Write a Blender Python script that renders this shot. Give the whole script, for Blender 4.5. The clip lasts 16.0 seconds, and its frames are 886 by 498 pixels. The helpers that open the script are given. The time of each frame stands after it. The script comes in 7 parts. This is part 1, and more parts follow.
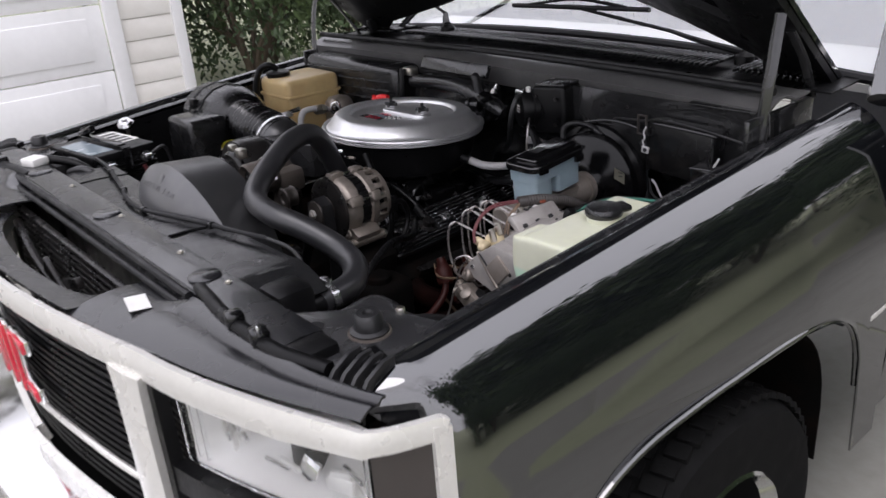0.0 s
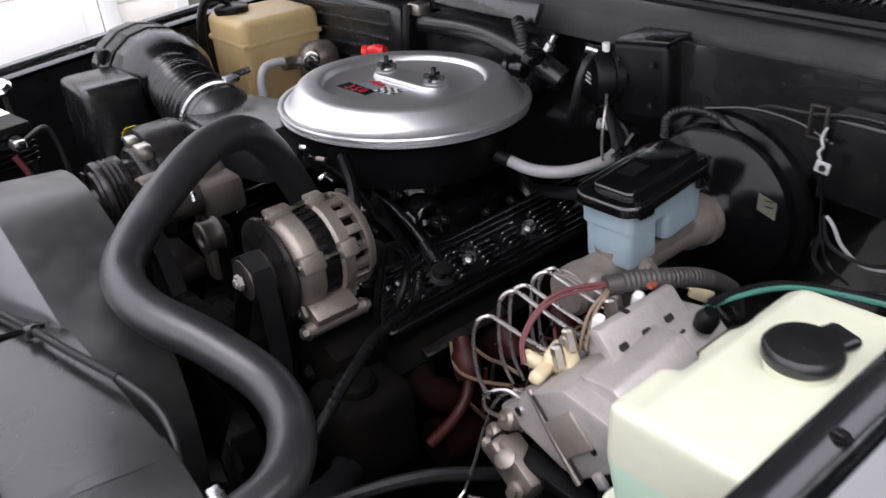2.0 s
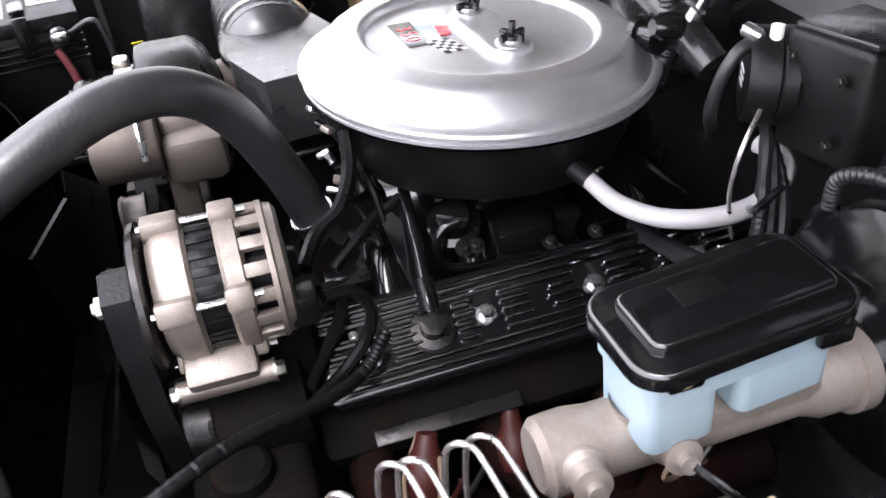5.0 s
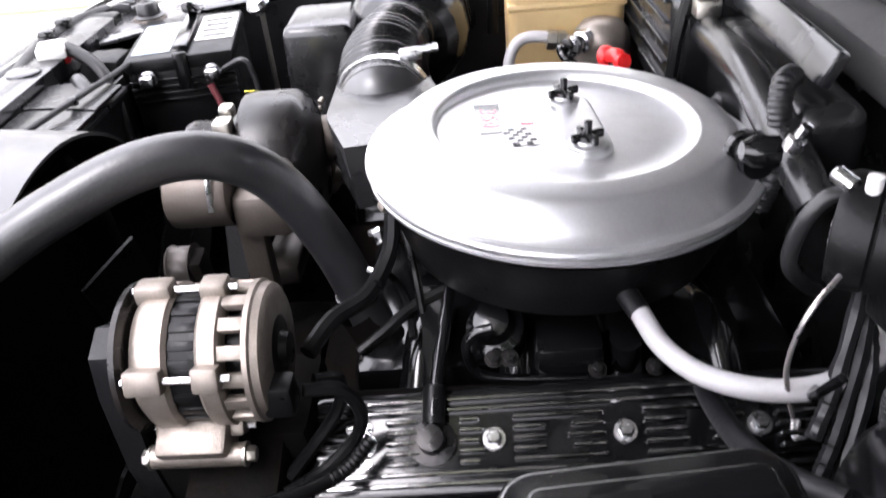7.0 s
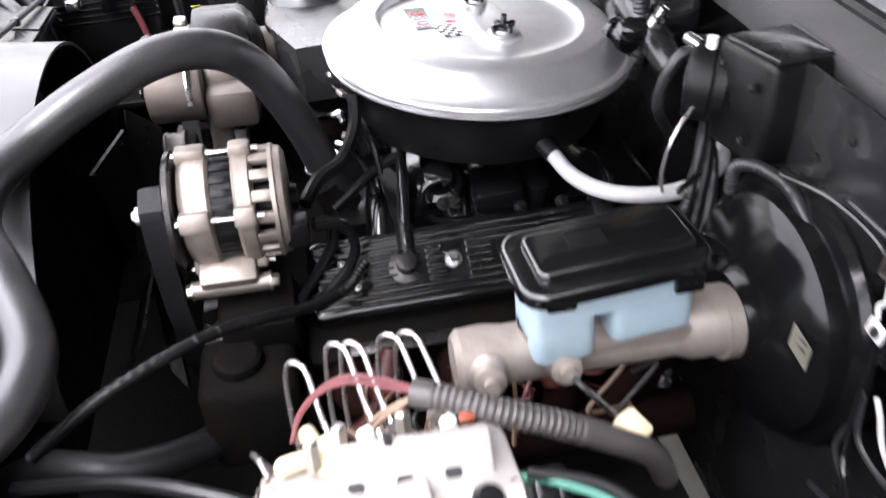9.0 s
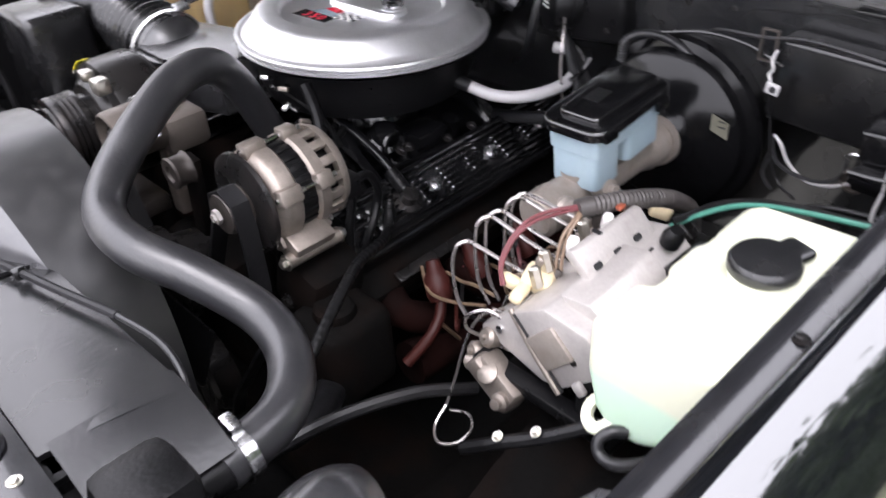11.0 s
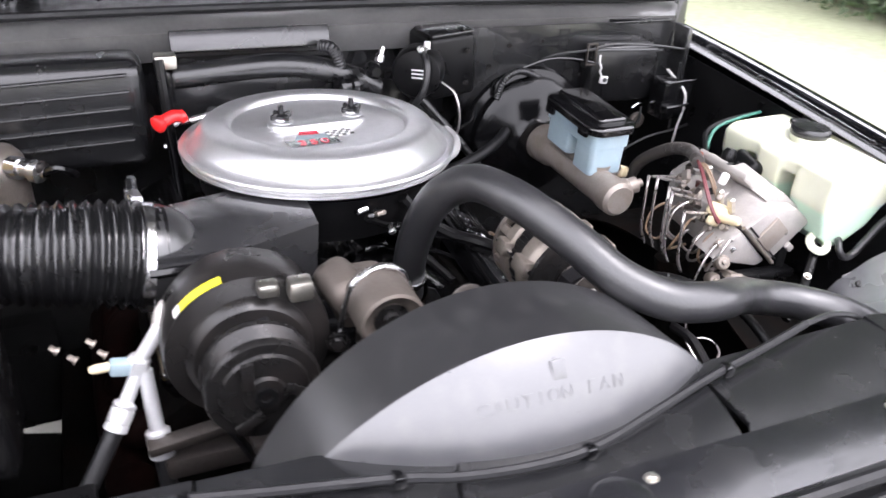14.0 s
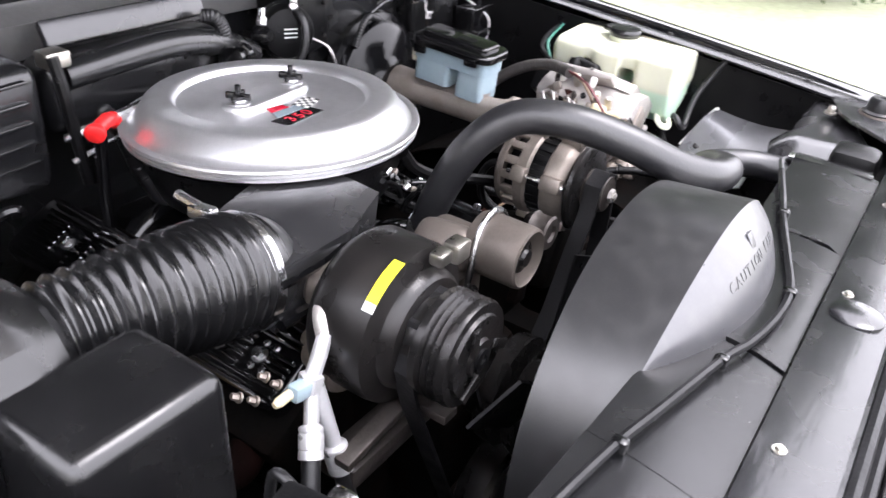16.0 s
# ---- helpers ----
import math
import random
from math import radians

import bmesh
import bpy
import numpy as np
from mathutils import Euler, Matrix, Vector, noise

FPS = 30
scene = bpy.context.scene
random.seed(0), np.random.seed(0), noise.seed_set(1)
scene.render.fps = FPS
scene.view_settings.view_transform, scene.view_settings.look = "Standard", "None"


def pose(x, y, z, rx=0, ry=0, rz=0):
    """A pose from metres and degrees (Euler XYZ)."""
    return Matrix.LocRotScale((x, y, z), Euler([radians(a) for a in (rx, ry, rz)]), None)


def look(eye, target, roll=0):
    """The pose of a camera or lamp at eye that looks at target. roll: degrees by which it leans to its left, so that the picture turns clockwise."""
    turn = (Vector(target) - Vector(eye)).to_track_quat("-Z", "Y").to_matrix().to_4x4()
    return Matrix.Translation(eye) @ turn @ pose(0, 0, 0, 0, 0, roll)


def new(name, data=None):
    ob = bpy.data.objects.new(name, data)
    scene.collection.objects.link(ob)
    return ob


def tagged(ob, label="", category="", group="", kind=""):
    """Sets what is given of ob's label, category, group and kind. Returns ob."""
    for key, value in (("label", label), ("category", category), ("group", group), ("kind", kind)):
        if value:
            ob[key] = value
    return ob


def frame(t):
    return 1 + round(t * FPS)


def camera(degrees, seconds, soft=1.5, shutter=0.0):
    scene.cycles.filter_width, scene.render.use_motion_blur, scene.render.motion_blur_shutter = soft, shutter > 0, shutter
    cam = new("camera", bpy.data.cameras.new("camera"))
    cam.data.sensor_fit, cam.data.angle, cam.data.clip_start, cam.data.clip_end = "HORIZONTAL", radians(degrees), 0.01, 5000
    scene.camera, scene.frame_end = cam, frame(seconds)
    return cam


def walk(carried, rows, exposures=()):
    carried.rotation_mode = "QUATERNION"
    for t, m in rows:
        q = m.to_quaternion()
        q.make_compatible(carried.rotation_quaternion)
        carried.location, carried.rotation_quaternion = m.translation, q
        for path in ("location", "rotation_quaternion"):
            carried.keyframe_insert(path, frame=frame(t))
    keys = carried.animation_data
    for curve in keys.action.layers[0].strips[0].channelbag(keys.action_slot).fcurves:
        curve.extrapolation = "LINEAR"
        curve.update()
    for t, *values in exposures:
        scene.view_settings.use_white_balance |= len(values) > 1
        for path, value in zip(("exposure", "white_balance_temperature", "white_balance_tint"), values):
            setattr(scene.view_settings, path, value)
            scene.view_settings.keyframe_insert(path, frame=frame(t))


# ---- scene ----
cam = camera(58.3, 16.0, shutter=0.5)
PATH = [
    (0, (1.523, -0.316, 1.57), (0.115, 0.857, 0.769), -4.1),
    (0.5, (1.384, -0.221, 1.551), (0.011, 0.971, 0.719), -3.8),
    (1, (1.231, -0.079, 1.53), (-0.14, 1.081, 0.651), -4.1),
    (1.5, (1.099, 0.054, 1.512), (-0.283, 1.156, 0.576), -4.9),
    (2, (0.973, 0.163, 1.481), (-0.408, 1.218, 0.493), -4.7),
    (2.5, (0.885, 0.261, 1.475), (-0.493, 1.237, 0.403), -4.4),
    (3, (0.835, 0.352, 1.461), (-0.567, 1.226, 0.333), -5.0),
    (3.5, (0.801, 0.411, 1.44), (-0.625, 1.218, 0.293), -4.3),
    (3.7, (0.79, 0.43, 1.436), (-0.64, 1.213, 0.279), -3.7),
    (5.8, (0.764, 0.719, 1.42), (-0.849, 0.837, 0.244), -6.2),
    (6, (0.756, 0.743, 1.424), (-0.86, 0.795, 0.248), -6.3),
    (6.5, (0.734, 0.788, 1.421), (-0.902, 0.709, 0.273), -6.5),
    (7, (0.716, 0.803, 1.433), (-0.963, 0.684, 0.353), -5.6),
    (7.5, (0.716, 0.81, 1.451), (-1.019, 0.687, 0.465), -4.9),
    (8, (0.741, 0.817, 1.457), (-0.956, 0.709, 0.404), -6.0),
    (8.5, (0.828, 0.784, 1.469), (-0.794, 0.783, 0.299), -5.7),
    (9, (0.941, 0.657, 1.481), (-0.628, 0.928, 0.272), -2.0),
    (9.2, (0.991, 0.615, 1.478), (-0.58, 0.963, 0.29), -1.3),
    (11.3, (0.943, 0.04, 1.511), (-0.102, 1.278, 0.339), -3.1),
    (11.5, (0.854, -0.005, 1.505), (-0.068, 1.33, 0.336), -2.1),
    (12, (0.621, -0.131, 1.502), (0.048, 1.393, 0.341), -0.4),
    (12.5, (0.397, -0.188, 1.503), (0.094, 1.423, 0.358), 0.2),
    (13, (0.153, -0.178, 1.493), (0.129, 1.487, 0.385), 1.5),
    (13.5, (-0.085, -0.231, 1.511), (0.282, 1.42, 0.445), 2.8),
    (14, (-0.316, -0.219, 1.52), (0.399, 1.37, 0.538), 3.6),
    (14.5, (-0.502, -0.159, 1.519), (0.454, 1.307, 0.552), 3.2),
    (15, (-0.649, -0.092, 1.512), (0.481, 1.183, 0.465), 3.0),
    (15.5, (-0.726, 0.007, 1.506), (0.562, 1.126, 0.461), 3.4),
    (16, (-0.784, 0.124, 1.493), (0.676, 1.025, 0.465), 5.2),
]
walk(cam, [(t, look(eye, target, roll)) for t, eye, target, roll in PATH],
     exposures=[(t, stops, 6300, 18) for t, stops in ((0, -1.05), (1, -0.47), (2, -0.40), (3.5, 0.82), (6.0, 1.08), (7.5, 1.08), (8.5, 0.62), (9, 1.20), (11.5, 0.40), (12, 0.45), (12.5, 0.76), (13.5, 0.90), (16, 0.90))])

# ---- world, sun and exposure ----
world = bpy.data.worlds.new("sky_world")
world.use_nodes = True
scene.world = world
_wn = world.node_tree.nodes
_sky = _wn.new("ShaderNodeTexSky")
_sky.sky_type = "NISHITA"
_sky.sun_disc = False
_sky.sun_elevation, _sky.sun_rotation = radians(64), radians(133)
_sky.air_density, _sky.dust_density, _sky.ozone_density = 0.8, 5.0, 0.4
_wn["Background"].inputs["Strength"].default_value = 0.15
_way, _puff, _cover, _mix = _wn.new("ShaderNodeTexCoord"), _wn.new("ShaderNodeTexNoise"), _wn.new("ShaderNodeMapRange"), _wn.new("ShaderNodeMix")
_puff.inputs["Scale"].default_value, _puff.inputs["Detail"].default_value, _puff.inputs["Distortion"].default_value = 2.2, 7, 0.4
_cover.inputs["From Min"].default_value, _cover.inputs["From Max"].default_value = 0.22, 0.42
_mix.data_type = "RGBA"
_part, _lift, _glow = _wn.new("ShaderNodeSeparateXYZ"), _wn.new("ShaderNodeMapRange"), _wn.new("ShaderNodeMix")
_lift.inputs["From Min"].default_value, _lift.inputs["From Max"].default_value = 0.0, 1.0
_glow.data_type = "RGBA"
_glow.inputs["A"].default_value, _glow.inputs["B"].default_value = (20.0, 20.1, 20.4, 1), (25.0, 25.3, 26.2, 1)
_wl = world.node_tree.links.new
_wl(_way.outputs["Generated"], _puff.inputs["Vector"])
_wl(_way.outputs["Generated"], _part.inputs[0])
_wl(_part.outputs["Z"], _lift.inputs["Value"])
_wl(_lift.outputs[0], _glow.inputs["Factor"])
_wl(_glow.outputs["Result"], _mix.inputs["B"])
_wl(_puff.outputs[0], _cover.inputs["Value"])
_wl(_cover.outputs[0], _mix.inputs["Factor"])
_wl(_sky.outputs[0], _mix.inputs["A"])
_wl(_mix.outputs["Result"], _wn["Background"].inputs["Color"])
sun_data = bpy.data.lights.new("sun", "SUN")
sun_data.energy, sun_data.angle, sun_data.color = 1.7, radians(28), (1.0, 0.97, 0.94)
sun = new("sun", sun_data)
sun.matrix_world = look((2.1, -1.4, 6.8), (0, 0.6, 1.0))

# ---- materials ----


def material(name, colour, rough=0.5, metal=0.0, grain=60.0, vary=0.25, dirt=None, dirty=0.15,
             bump=0.15, coat=0.0, stretch=(1, 1, 1), spread=0.12, clear=0.0, under=0.0, each=0.0, spec=0.5, ior=1.8):
    """A node material with fine grain, broad stains, wear in the gloss and a fine relief."""
    dirt = dirt or tuple(min(1, 1.8 * c + 0.008) for c in colour)
    m = bpy.data.materials.new(name)
    m.use_nodes = True
    n, link = m.node_tree.nodes, m.node_tree.links.new
    b = n["Principled BSDF"]
    at = n.new("ShaderNodeTexCoord")
    scale = n.new("ShaderNodeMapping")
    scale.inputs["Scale"].default_value = stretch
    link(at.outputs["Object"], scale.inputs[0])
    fine, broad = n.new("ShaderNodeTexNoise"), n.new("ShaderNodeTexNoise")
    for tex, size, detail in ((fine, grain, 5), (broad, grain / 9, 4)):
        tex.inputs["Scale"].default_value, tex.inputs["Detail"].default_value = size, detail
        link(scale.outputs[0], tex.inputs["Vector"])
    tone = n.new("ShaderNodeMix")
    tone.data_type = "RGBA"
    tone.inputs["A"].default_value = (*[c * (1 - vary) for c in colour], 1)
    tone.inputs["B"].default_value = (*[min(1, c * (1 + vary)) for c in colour], 1)
    link(fine.outputs[0], tone.inputs["Factor"])
    ramp = n.new("ShaderNodeMapRange")
    ramp.inputs["From Min"].default_value, ramp.inputs["From Max"].default_value = 0.48, 0.72
    ramp.inputs["To Max"].default_value = dirty
    link(broad.outputs[0], ramp.inputs["Value"])
    soil = n.new("ShaderNodeMix")
    soil.data_type = "RGBA"
    soil.inputs["B"].default_value = (*dirt, 1)
    link(tone.outputs["Result"], soil.inputs["A"])
    link(ramp.outputs[0], soil.inputs["Factor"])
    last = soil.outputs["Result"]
    if each:
        info, hsv, shift = n.new("ShaderNodeObjectInfo"), n.new("ShaderNodeHueSaturation"), n.new("ShaderNodeMapRange")
        shift.inputs["To Min"].default_value, shift.inputs["To Max"].default_value = 1 - each, 1 + each
        link(info.outputs["Random"], shift.inputs["Value"])
        link(shift.outputs[0], hsv.inputs["Value"])
        link(last, hsv.inputs["Color"])
        last = hsv.outputs[0]
    link(last, b.inputs["Base Color"])
    gloss = n.new("ShaderNodeMapRange")
    gloss.inputs["From Min"].default_value, gloss.inputs["From Max"].default_value = 0.3, 0.7
    gloss.inputs["To Min"].default_value, gloss.inputs["To Max"].default_value = max(0.02, rough - spread), min(1, rough + spread)
    link(broad.outputs[0], gloss.inputs["Value"])
    link(gloss.outputs[0], b.inputs["Roughness"])
    relief = n.new("ShaderNodeBump")
    relief.inputs["Strength"].default_value, relief.inputs["Distance"].default_value = bump, 0.002
    link(fine.outputs[0], relief.inputs["Height"])
    link(relief.outputs[0], b.inputs["Normal"])
    b.inputs["Metallic"].default_value, b.inputs["Specular IOR Level"].default_value = metal, spec
    b.inputs["Coat IOR"].default_value = ior
    b.inputs["Coat Weight"].default_value, b.inputs["Coat Roughness"].default_value = coat, 0.04
    b.inputs["Transmission Weight"].default_value = clear
    b.inputs["Subsurface Weight"].default_value = under
    b.inputs["Subsurface Radius"].default_value = (0.02, 0.02, 0.015)
    return m


PAINT = material("charcoal_paint", (0.004, 0.0045, 0.0055), 0.3, 0.0, 900, 0.2, dirty=0.0, bump=0.0, coat=1.0, spread=0.0, spec=0.05, ior=2.35)
PAINT_IN = material("inner_paint", (0.015, 0.0152, 0.016), 0.22, 0, 120, 0.25, (0.04, 0.039, 0.037), 0.25, 0.05, coat=0.4, spec=0.4)
PAINT_GREY = material("dusty_panel_paint", (0.011, 0.0112, 0.0128), 0.25, 0, 130, 0.2, (0.06, 0.058, 0.056), 0.14, 0.04, coat=0.15, spread=0.07, spec=0.7)
COWL = material("dusty_cowl_paint", (0.085, 0.084, 0.083), 0.4, 0, 130, 0.2, (0.18, 0.175, 0.17), 0.3, 0.05, coat=0.3)
BLACK = material("black_plastic", (0.0045, 0.0045, 0.0049), 0.36, 0, 220, 0.3, dirty=0.06, bump=0.2, spec=0.2)
RIB = material("worn_rib_metal", (0.32, 0.32, 0.325), 0.14, 1.0, 200, 0.2, (0.12, 0.12, 0.12), 0.4, 0.05, spread=0.08)
BLACK_GLOSS = material("gloss_black_enamel", (0.004, 0.004, 0.0045), 0.14, 0, 150, 0.3, dirty=0.03, bump=0.04, coat=0.12, spread=0.02, spec=0.45)
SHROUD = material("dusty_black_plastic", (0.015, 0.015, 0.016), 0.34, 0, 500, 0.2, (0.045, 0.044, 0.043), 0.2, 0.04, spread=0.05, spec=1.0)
# Front face base colour is about four times the barrel's.
SHROUD_FACE = material("pale_grey_shroud_face", (0.058, 0.058, 0.062), 0.33, 0, 420, 0.12, (0.11, 0.108, 0.104), 0.3, 0.04, spread=0.06, spec=1.0)
GLOSSY_BOX = material("glossy_black_moulding", (0.0055, 0.0055, 0.006), 0.25, 0, 220, 0.25, (0.02, 0.02, 0.019), 0.12, 0.05, spread=0.05, spec=0.65)
COVER = material("grey_cover_plastic", (0.0095, 0.0097, 0.0105), 0.25, 0, 170, 0.22, (0.035, 0.034, 0.033), 0.14, 0.08, spread=0.04, spec=0.65)
RUBBER = material("hose_rubber", (0.013, 0.013, 0.014), 0.37, 0, 240, 0.3, (0.045, 0.043, 0.042), 0.15, 0.2, spread=0.06, spec=0.5)
HOSE_RUBBER = material("bloomed_hose_rubber", (0.017, 0.017, 0.0188), 0.36, 0, 240, 0.25, (0.07, 0.068, 0.067), 0.2, 0.15, spread=0.06, spec=0.75)
RUBBER_DARK = material("black_rubber", (0.008, 0.008, 0.009), 0.46, 0, 240, 0.3, dirty=0.08, bump=0.3, spec=0.3)
TYRE = material("tyre_rubber", (0.009, 0.009, 0.009), 0.8, 0, 180, 0.3, dirty=0.25, bump=0.4, spec=0.06)
LID = material("brushed_aluminium", (0.78, 0.78, 0.79), 0.36, 0.88, 300, 0.06, (0.5, 0.5, 0.5), 0.2, 0.03, spread=0.05)
CAST = material("cast_aluminium", (0.28, 0.245, 0.215), 0.46, 0.75, 420, 0.18, (0.15, 0.13, 0.115), 0.4, 0.2)
CAST_GREY = material("grey_machined_aluminium", (0.43, 0.405, 0.385), 0.46, 0.45, 300, 0.12, (0.24, 0.21, 0.19), 0.3, 0.12)
CAST_DULL = material("dull_cast_metal", (0.13, 0.112, 0.098), 0.5, 0.55, 260, 0.15, (0.11, 0.085, 0.07), 0.45, 0.15)
CYL_GREY = material("stained_cast_cylinder", (0.30, 0.265, 0.235), 0.5, 0.45, 260, 0.15, (0.16, 0.125, 0.10), 0.45, 0.15)
GLOSS_GREY = material("glossy_dark_panel", (0.022, 0.022, 0.0235), 0.24, 0, 130, 0.2, (0.07, 0.068, 0.066), 0.2, 0.03, spread=0.08, spec=1.0)
APRON_GREY = material("satin_grey_apron", (0.15, 0.15, 0.158), 0.3, 0.25, 60, 0.2, (0.07, 0.068, 0.066), 0.4, 0.03, spread=0.1, spec=1.0)
STEEL = material("bright_steel", (0.66, 0.66, 0.67), 0.24, 1.0, 260, 0.15, (0.3, 0.28, 0.25), 0.25, 0.1)
ZINC = material("zinc_plated_steel", (0.55, 0.53, 0.48), 0.36, 1.0, 200, 0.2, (0.3, 0.24, 0.16), 0.3, 0.15)
LID_BLACK = material("polished_black_lid", (0.004, 0.004, 0.0045), 0.11, 0, 150, 0.3, dirty=0.03, bump=0.03, spread=0.03, spec=0.9)
BOOSTER_BLACK = material("booster_enamel", (0.004, 0.004, 0.0045), 0.16, 0, 150, 0.3, dirty=0.03, bump=0.04, spread=0.02, spec=0.28)
DARK_METAL = material("dark_machined_steel", (0.022, 0.021, 0.021), 0.30, 0.6, 200, 0.4, (0.05, 0.035, 0.03), 0.25, 0.2)
COMP = material("satin_black_enamel", (0.010, 0.0092, 0.009), 0.34, 0, 160, 0.3, (0.035, 0.028, 0.025), 0.25, 0.1, spec=0.4)
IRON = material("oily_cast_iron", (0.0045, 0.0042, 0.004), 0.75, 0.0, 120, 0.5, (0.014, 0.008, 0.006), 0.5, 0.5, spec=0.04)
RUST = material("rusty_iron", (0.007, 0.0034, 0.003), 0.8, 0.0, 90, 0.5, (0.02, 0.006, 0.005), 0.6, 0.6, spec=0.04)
WHITE_PLAIN = material("milky_moulding", (0.62, 0.63, 0.50), 0.38, 0, 60, 0.05, (0.6, 0.62, 0.45), 0.25, 0.05, under=0.3)
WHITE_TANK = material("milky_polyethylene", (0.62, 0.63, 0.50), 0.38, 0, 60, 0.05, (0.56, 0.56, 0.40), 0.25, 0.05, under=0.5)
TAN_TANK = material("aged_tan_plastic", (0.52, 0.385, 0.185), 0.38, 0, 40, 0.15, (0.32, 0.19, 0.08), 0.45, 0.06, under=0.25)
BLUE_TANK = material("pale_blue_plastic", (0.265, 0.345, 0.385), 0.4, 0, 90, 0.08, (0.5, 0.55, 0.55), 0.2, 0.08, under=0.2)
GREY_HOSE = material("pale_grey_hose", (0.46, 0.45, 0.45), 0.42, 0, 200, 0.1, (0.25, 0.24, 0.22), 0.35, 0.1)
RED = material("red_plastic", (0.75, 0.02, 0.02), 0.35, 0, 120, 0.15, dirty=0.03, bump=0.05)
RED_PAINT = material("red_print", (0.62, 0.015, 0.04), 0.2, 0, 200, 0.12, dirty=0.04, bump=0, coat=0.6)
YELLOW = material("yellow_label", (0.75, 0.68, 0.03), 0.45, 0, 200, 0.12, dirty=0.06, bump=0)
WHITE_LABEL = material("white_label", (0.78, 0.77, 0.75), 0.45, 0, 160, 0.06, (0.45, 0.42, 0.38), 0.25, 0)
BLACK_PRINT = material("black_print", (0.012, 0.012, 0.013), 0.4, 0, 200, 0.2, dirty=0.02, bump=0)
GREY_PRINT = material("blue_grey_print", (0.27, 0.33, 0.37), 0.2, 0, 200, 0.1, dirty=0.05, bump=0, coat=0.6)
PLATE_BLACK = material("glossy_black_print", (0.012, 0.012, 0.013), 0.2, 0, 200, 0.2, dirty=0.02, bump=0, coat=0.6)
BOOT = material("rust_orange_boot", (0.040, 0.009, 0.007), 0.5, 0, 90, 0.3, (0.07, 0.015, 0.010), 0.4, 0.2, spec=0.25)
TAG = material("grey_olive_tag", (0.14, 0.135, 0.105), 0.45)
CREAM = material("cream_plastic", (0.68, 0.58, 0.38), 0.42, 0, 120, 0.12, (0.35, 0.26, 0.15), 0.3, 0.08)
WIRE_RED = material("red_wire", (0.12, 0.03, 0.034), 0.42, 0, 120, 0.2, bump=0.05)
WIRE_TAN = material("tan_wire", (0.17, 0.115, 0.075), 0.45, 0, 120, 0.2, bump=0.05)
WIRE_GREEN = material("teal_wire", (0.04, 0.16, 0.12), 0.4, 0, 120, 0.2, bump=0.05)
LINE_STEEL = material("bare_steel_line", (0.46, 0.43, 0.42), 0.28, 0.85, 160, 0.1, (0.3, 0.27, 0.23), 0.2, 0.05)
SATIN = material("satin_aluminium", (0.74, 0.74, 0.75), 0.34, 0.55, 200, 0.08, (0.4, 0.38, 0.35), 0.15, 0.05)
# Pale base stands in for sky reflected in the windscreen.
DASH = material("glare_pale_dash", (0.62, 0.61, 0.60), 0.6, 0, 90, 0.1)
RAIL = material("worn_dark_rail", (0.06, 0.052, 0.047), 0.45, 0.5, 160, 0.3, (0.03, 0.022, 0.02), 0.4, 0.3)
ORANGE = material("orange_plastic", (0.22, 0.055, 0.028), 0.45)
CONDUIT = material("dusty_conduit", (0.050, 0.045, 0.043), 0.45, 0, 200, 0.25, (0.09, 0.08, 0.075), 0.3, 0.1)
CHROME = material("silver_trim", (0.80, 0.785, 0.745), 0.32, 0.35, 140, 0.06, (0.5, 0.48, 0.45), 0.2, 0.03)
CHROME_BRIGHT = material("chrome", (0.80, 0.80, 0.80), 0.08, 1.0, 140, 0.04, dirty=0.03, bump=0)
LENS = material("headlamp_lens", (0.95, 0.96, 0.97), 0.05, 0, 90, 0.02, dirty=0.02, bump=0.03, clear=1.0, spread=0.02)
REFLECTOR = material("lamp_reflector", (0.97, 0.95, 0.92), 0.4, 0.25, 60, 0.04, dirty=0.03, bump=0.1)
SMOKED = material("dark_marker_lens", (0.035, 0.028, 0.025), 0.12, 0, 120, 0.2, dirty=0.04, bump=0.05, coat=0.6)
GLASS = material("windscreen_glass", (0.95, 0.98, 0.98), 0.02, 0, 30, 0.02, dirty=0.01, bump=0, clear=1.0, spread=0.01, coat=1.0, ior=2.1)
CABIN = material("cabin_grey", (0.09, 0.09, 0.095), 0.6, 0, 90, 0.2)
CONCRETE = material("driveway_concrete", (0.255, 0.25, 0.222), 0.85, 0, 25, 0.15, (0.20, 0.19, 0.165), 0.4, 0.5)
SIDING = material("cream_siding", (0.82, 0.80, 0.75), 0.6, 0, 30, 0.05, (0.5, 0.46, 0.4), 0.2, 0.15, each=0.05)
WHITE_WALL = material("white_painted_door", (0.88, 0.88, 0.88), 0.5, 0, 20, 0.04, (0.6, 0.6, 0.58), 0.15, 0.1)
LEAF = material("shrub_leaves", (0.030, 0.055, 0.018), 0.5, 0, 12, 0.5, (0.10, 0.15, 0.04), 0.5, 0.2)
BARK = material("bark", (0.10, 0.075, 0.055), 0.9, 0, 40, 0.3)
GRASS = material("lawn_grass", (0.30, 0.32, 0.20), 0.85, 0, 14, 0.35, (0.40, 0.40, 0.28), 0.5, 0.5)
ROOF = material("roof_shingle", (0.10, 0.095, 0.09), 0.9, 0, 30, 0.3)

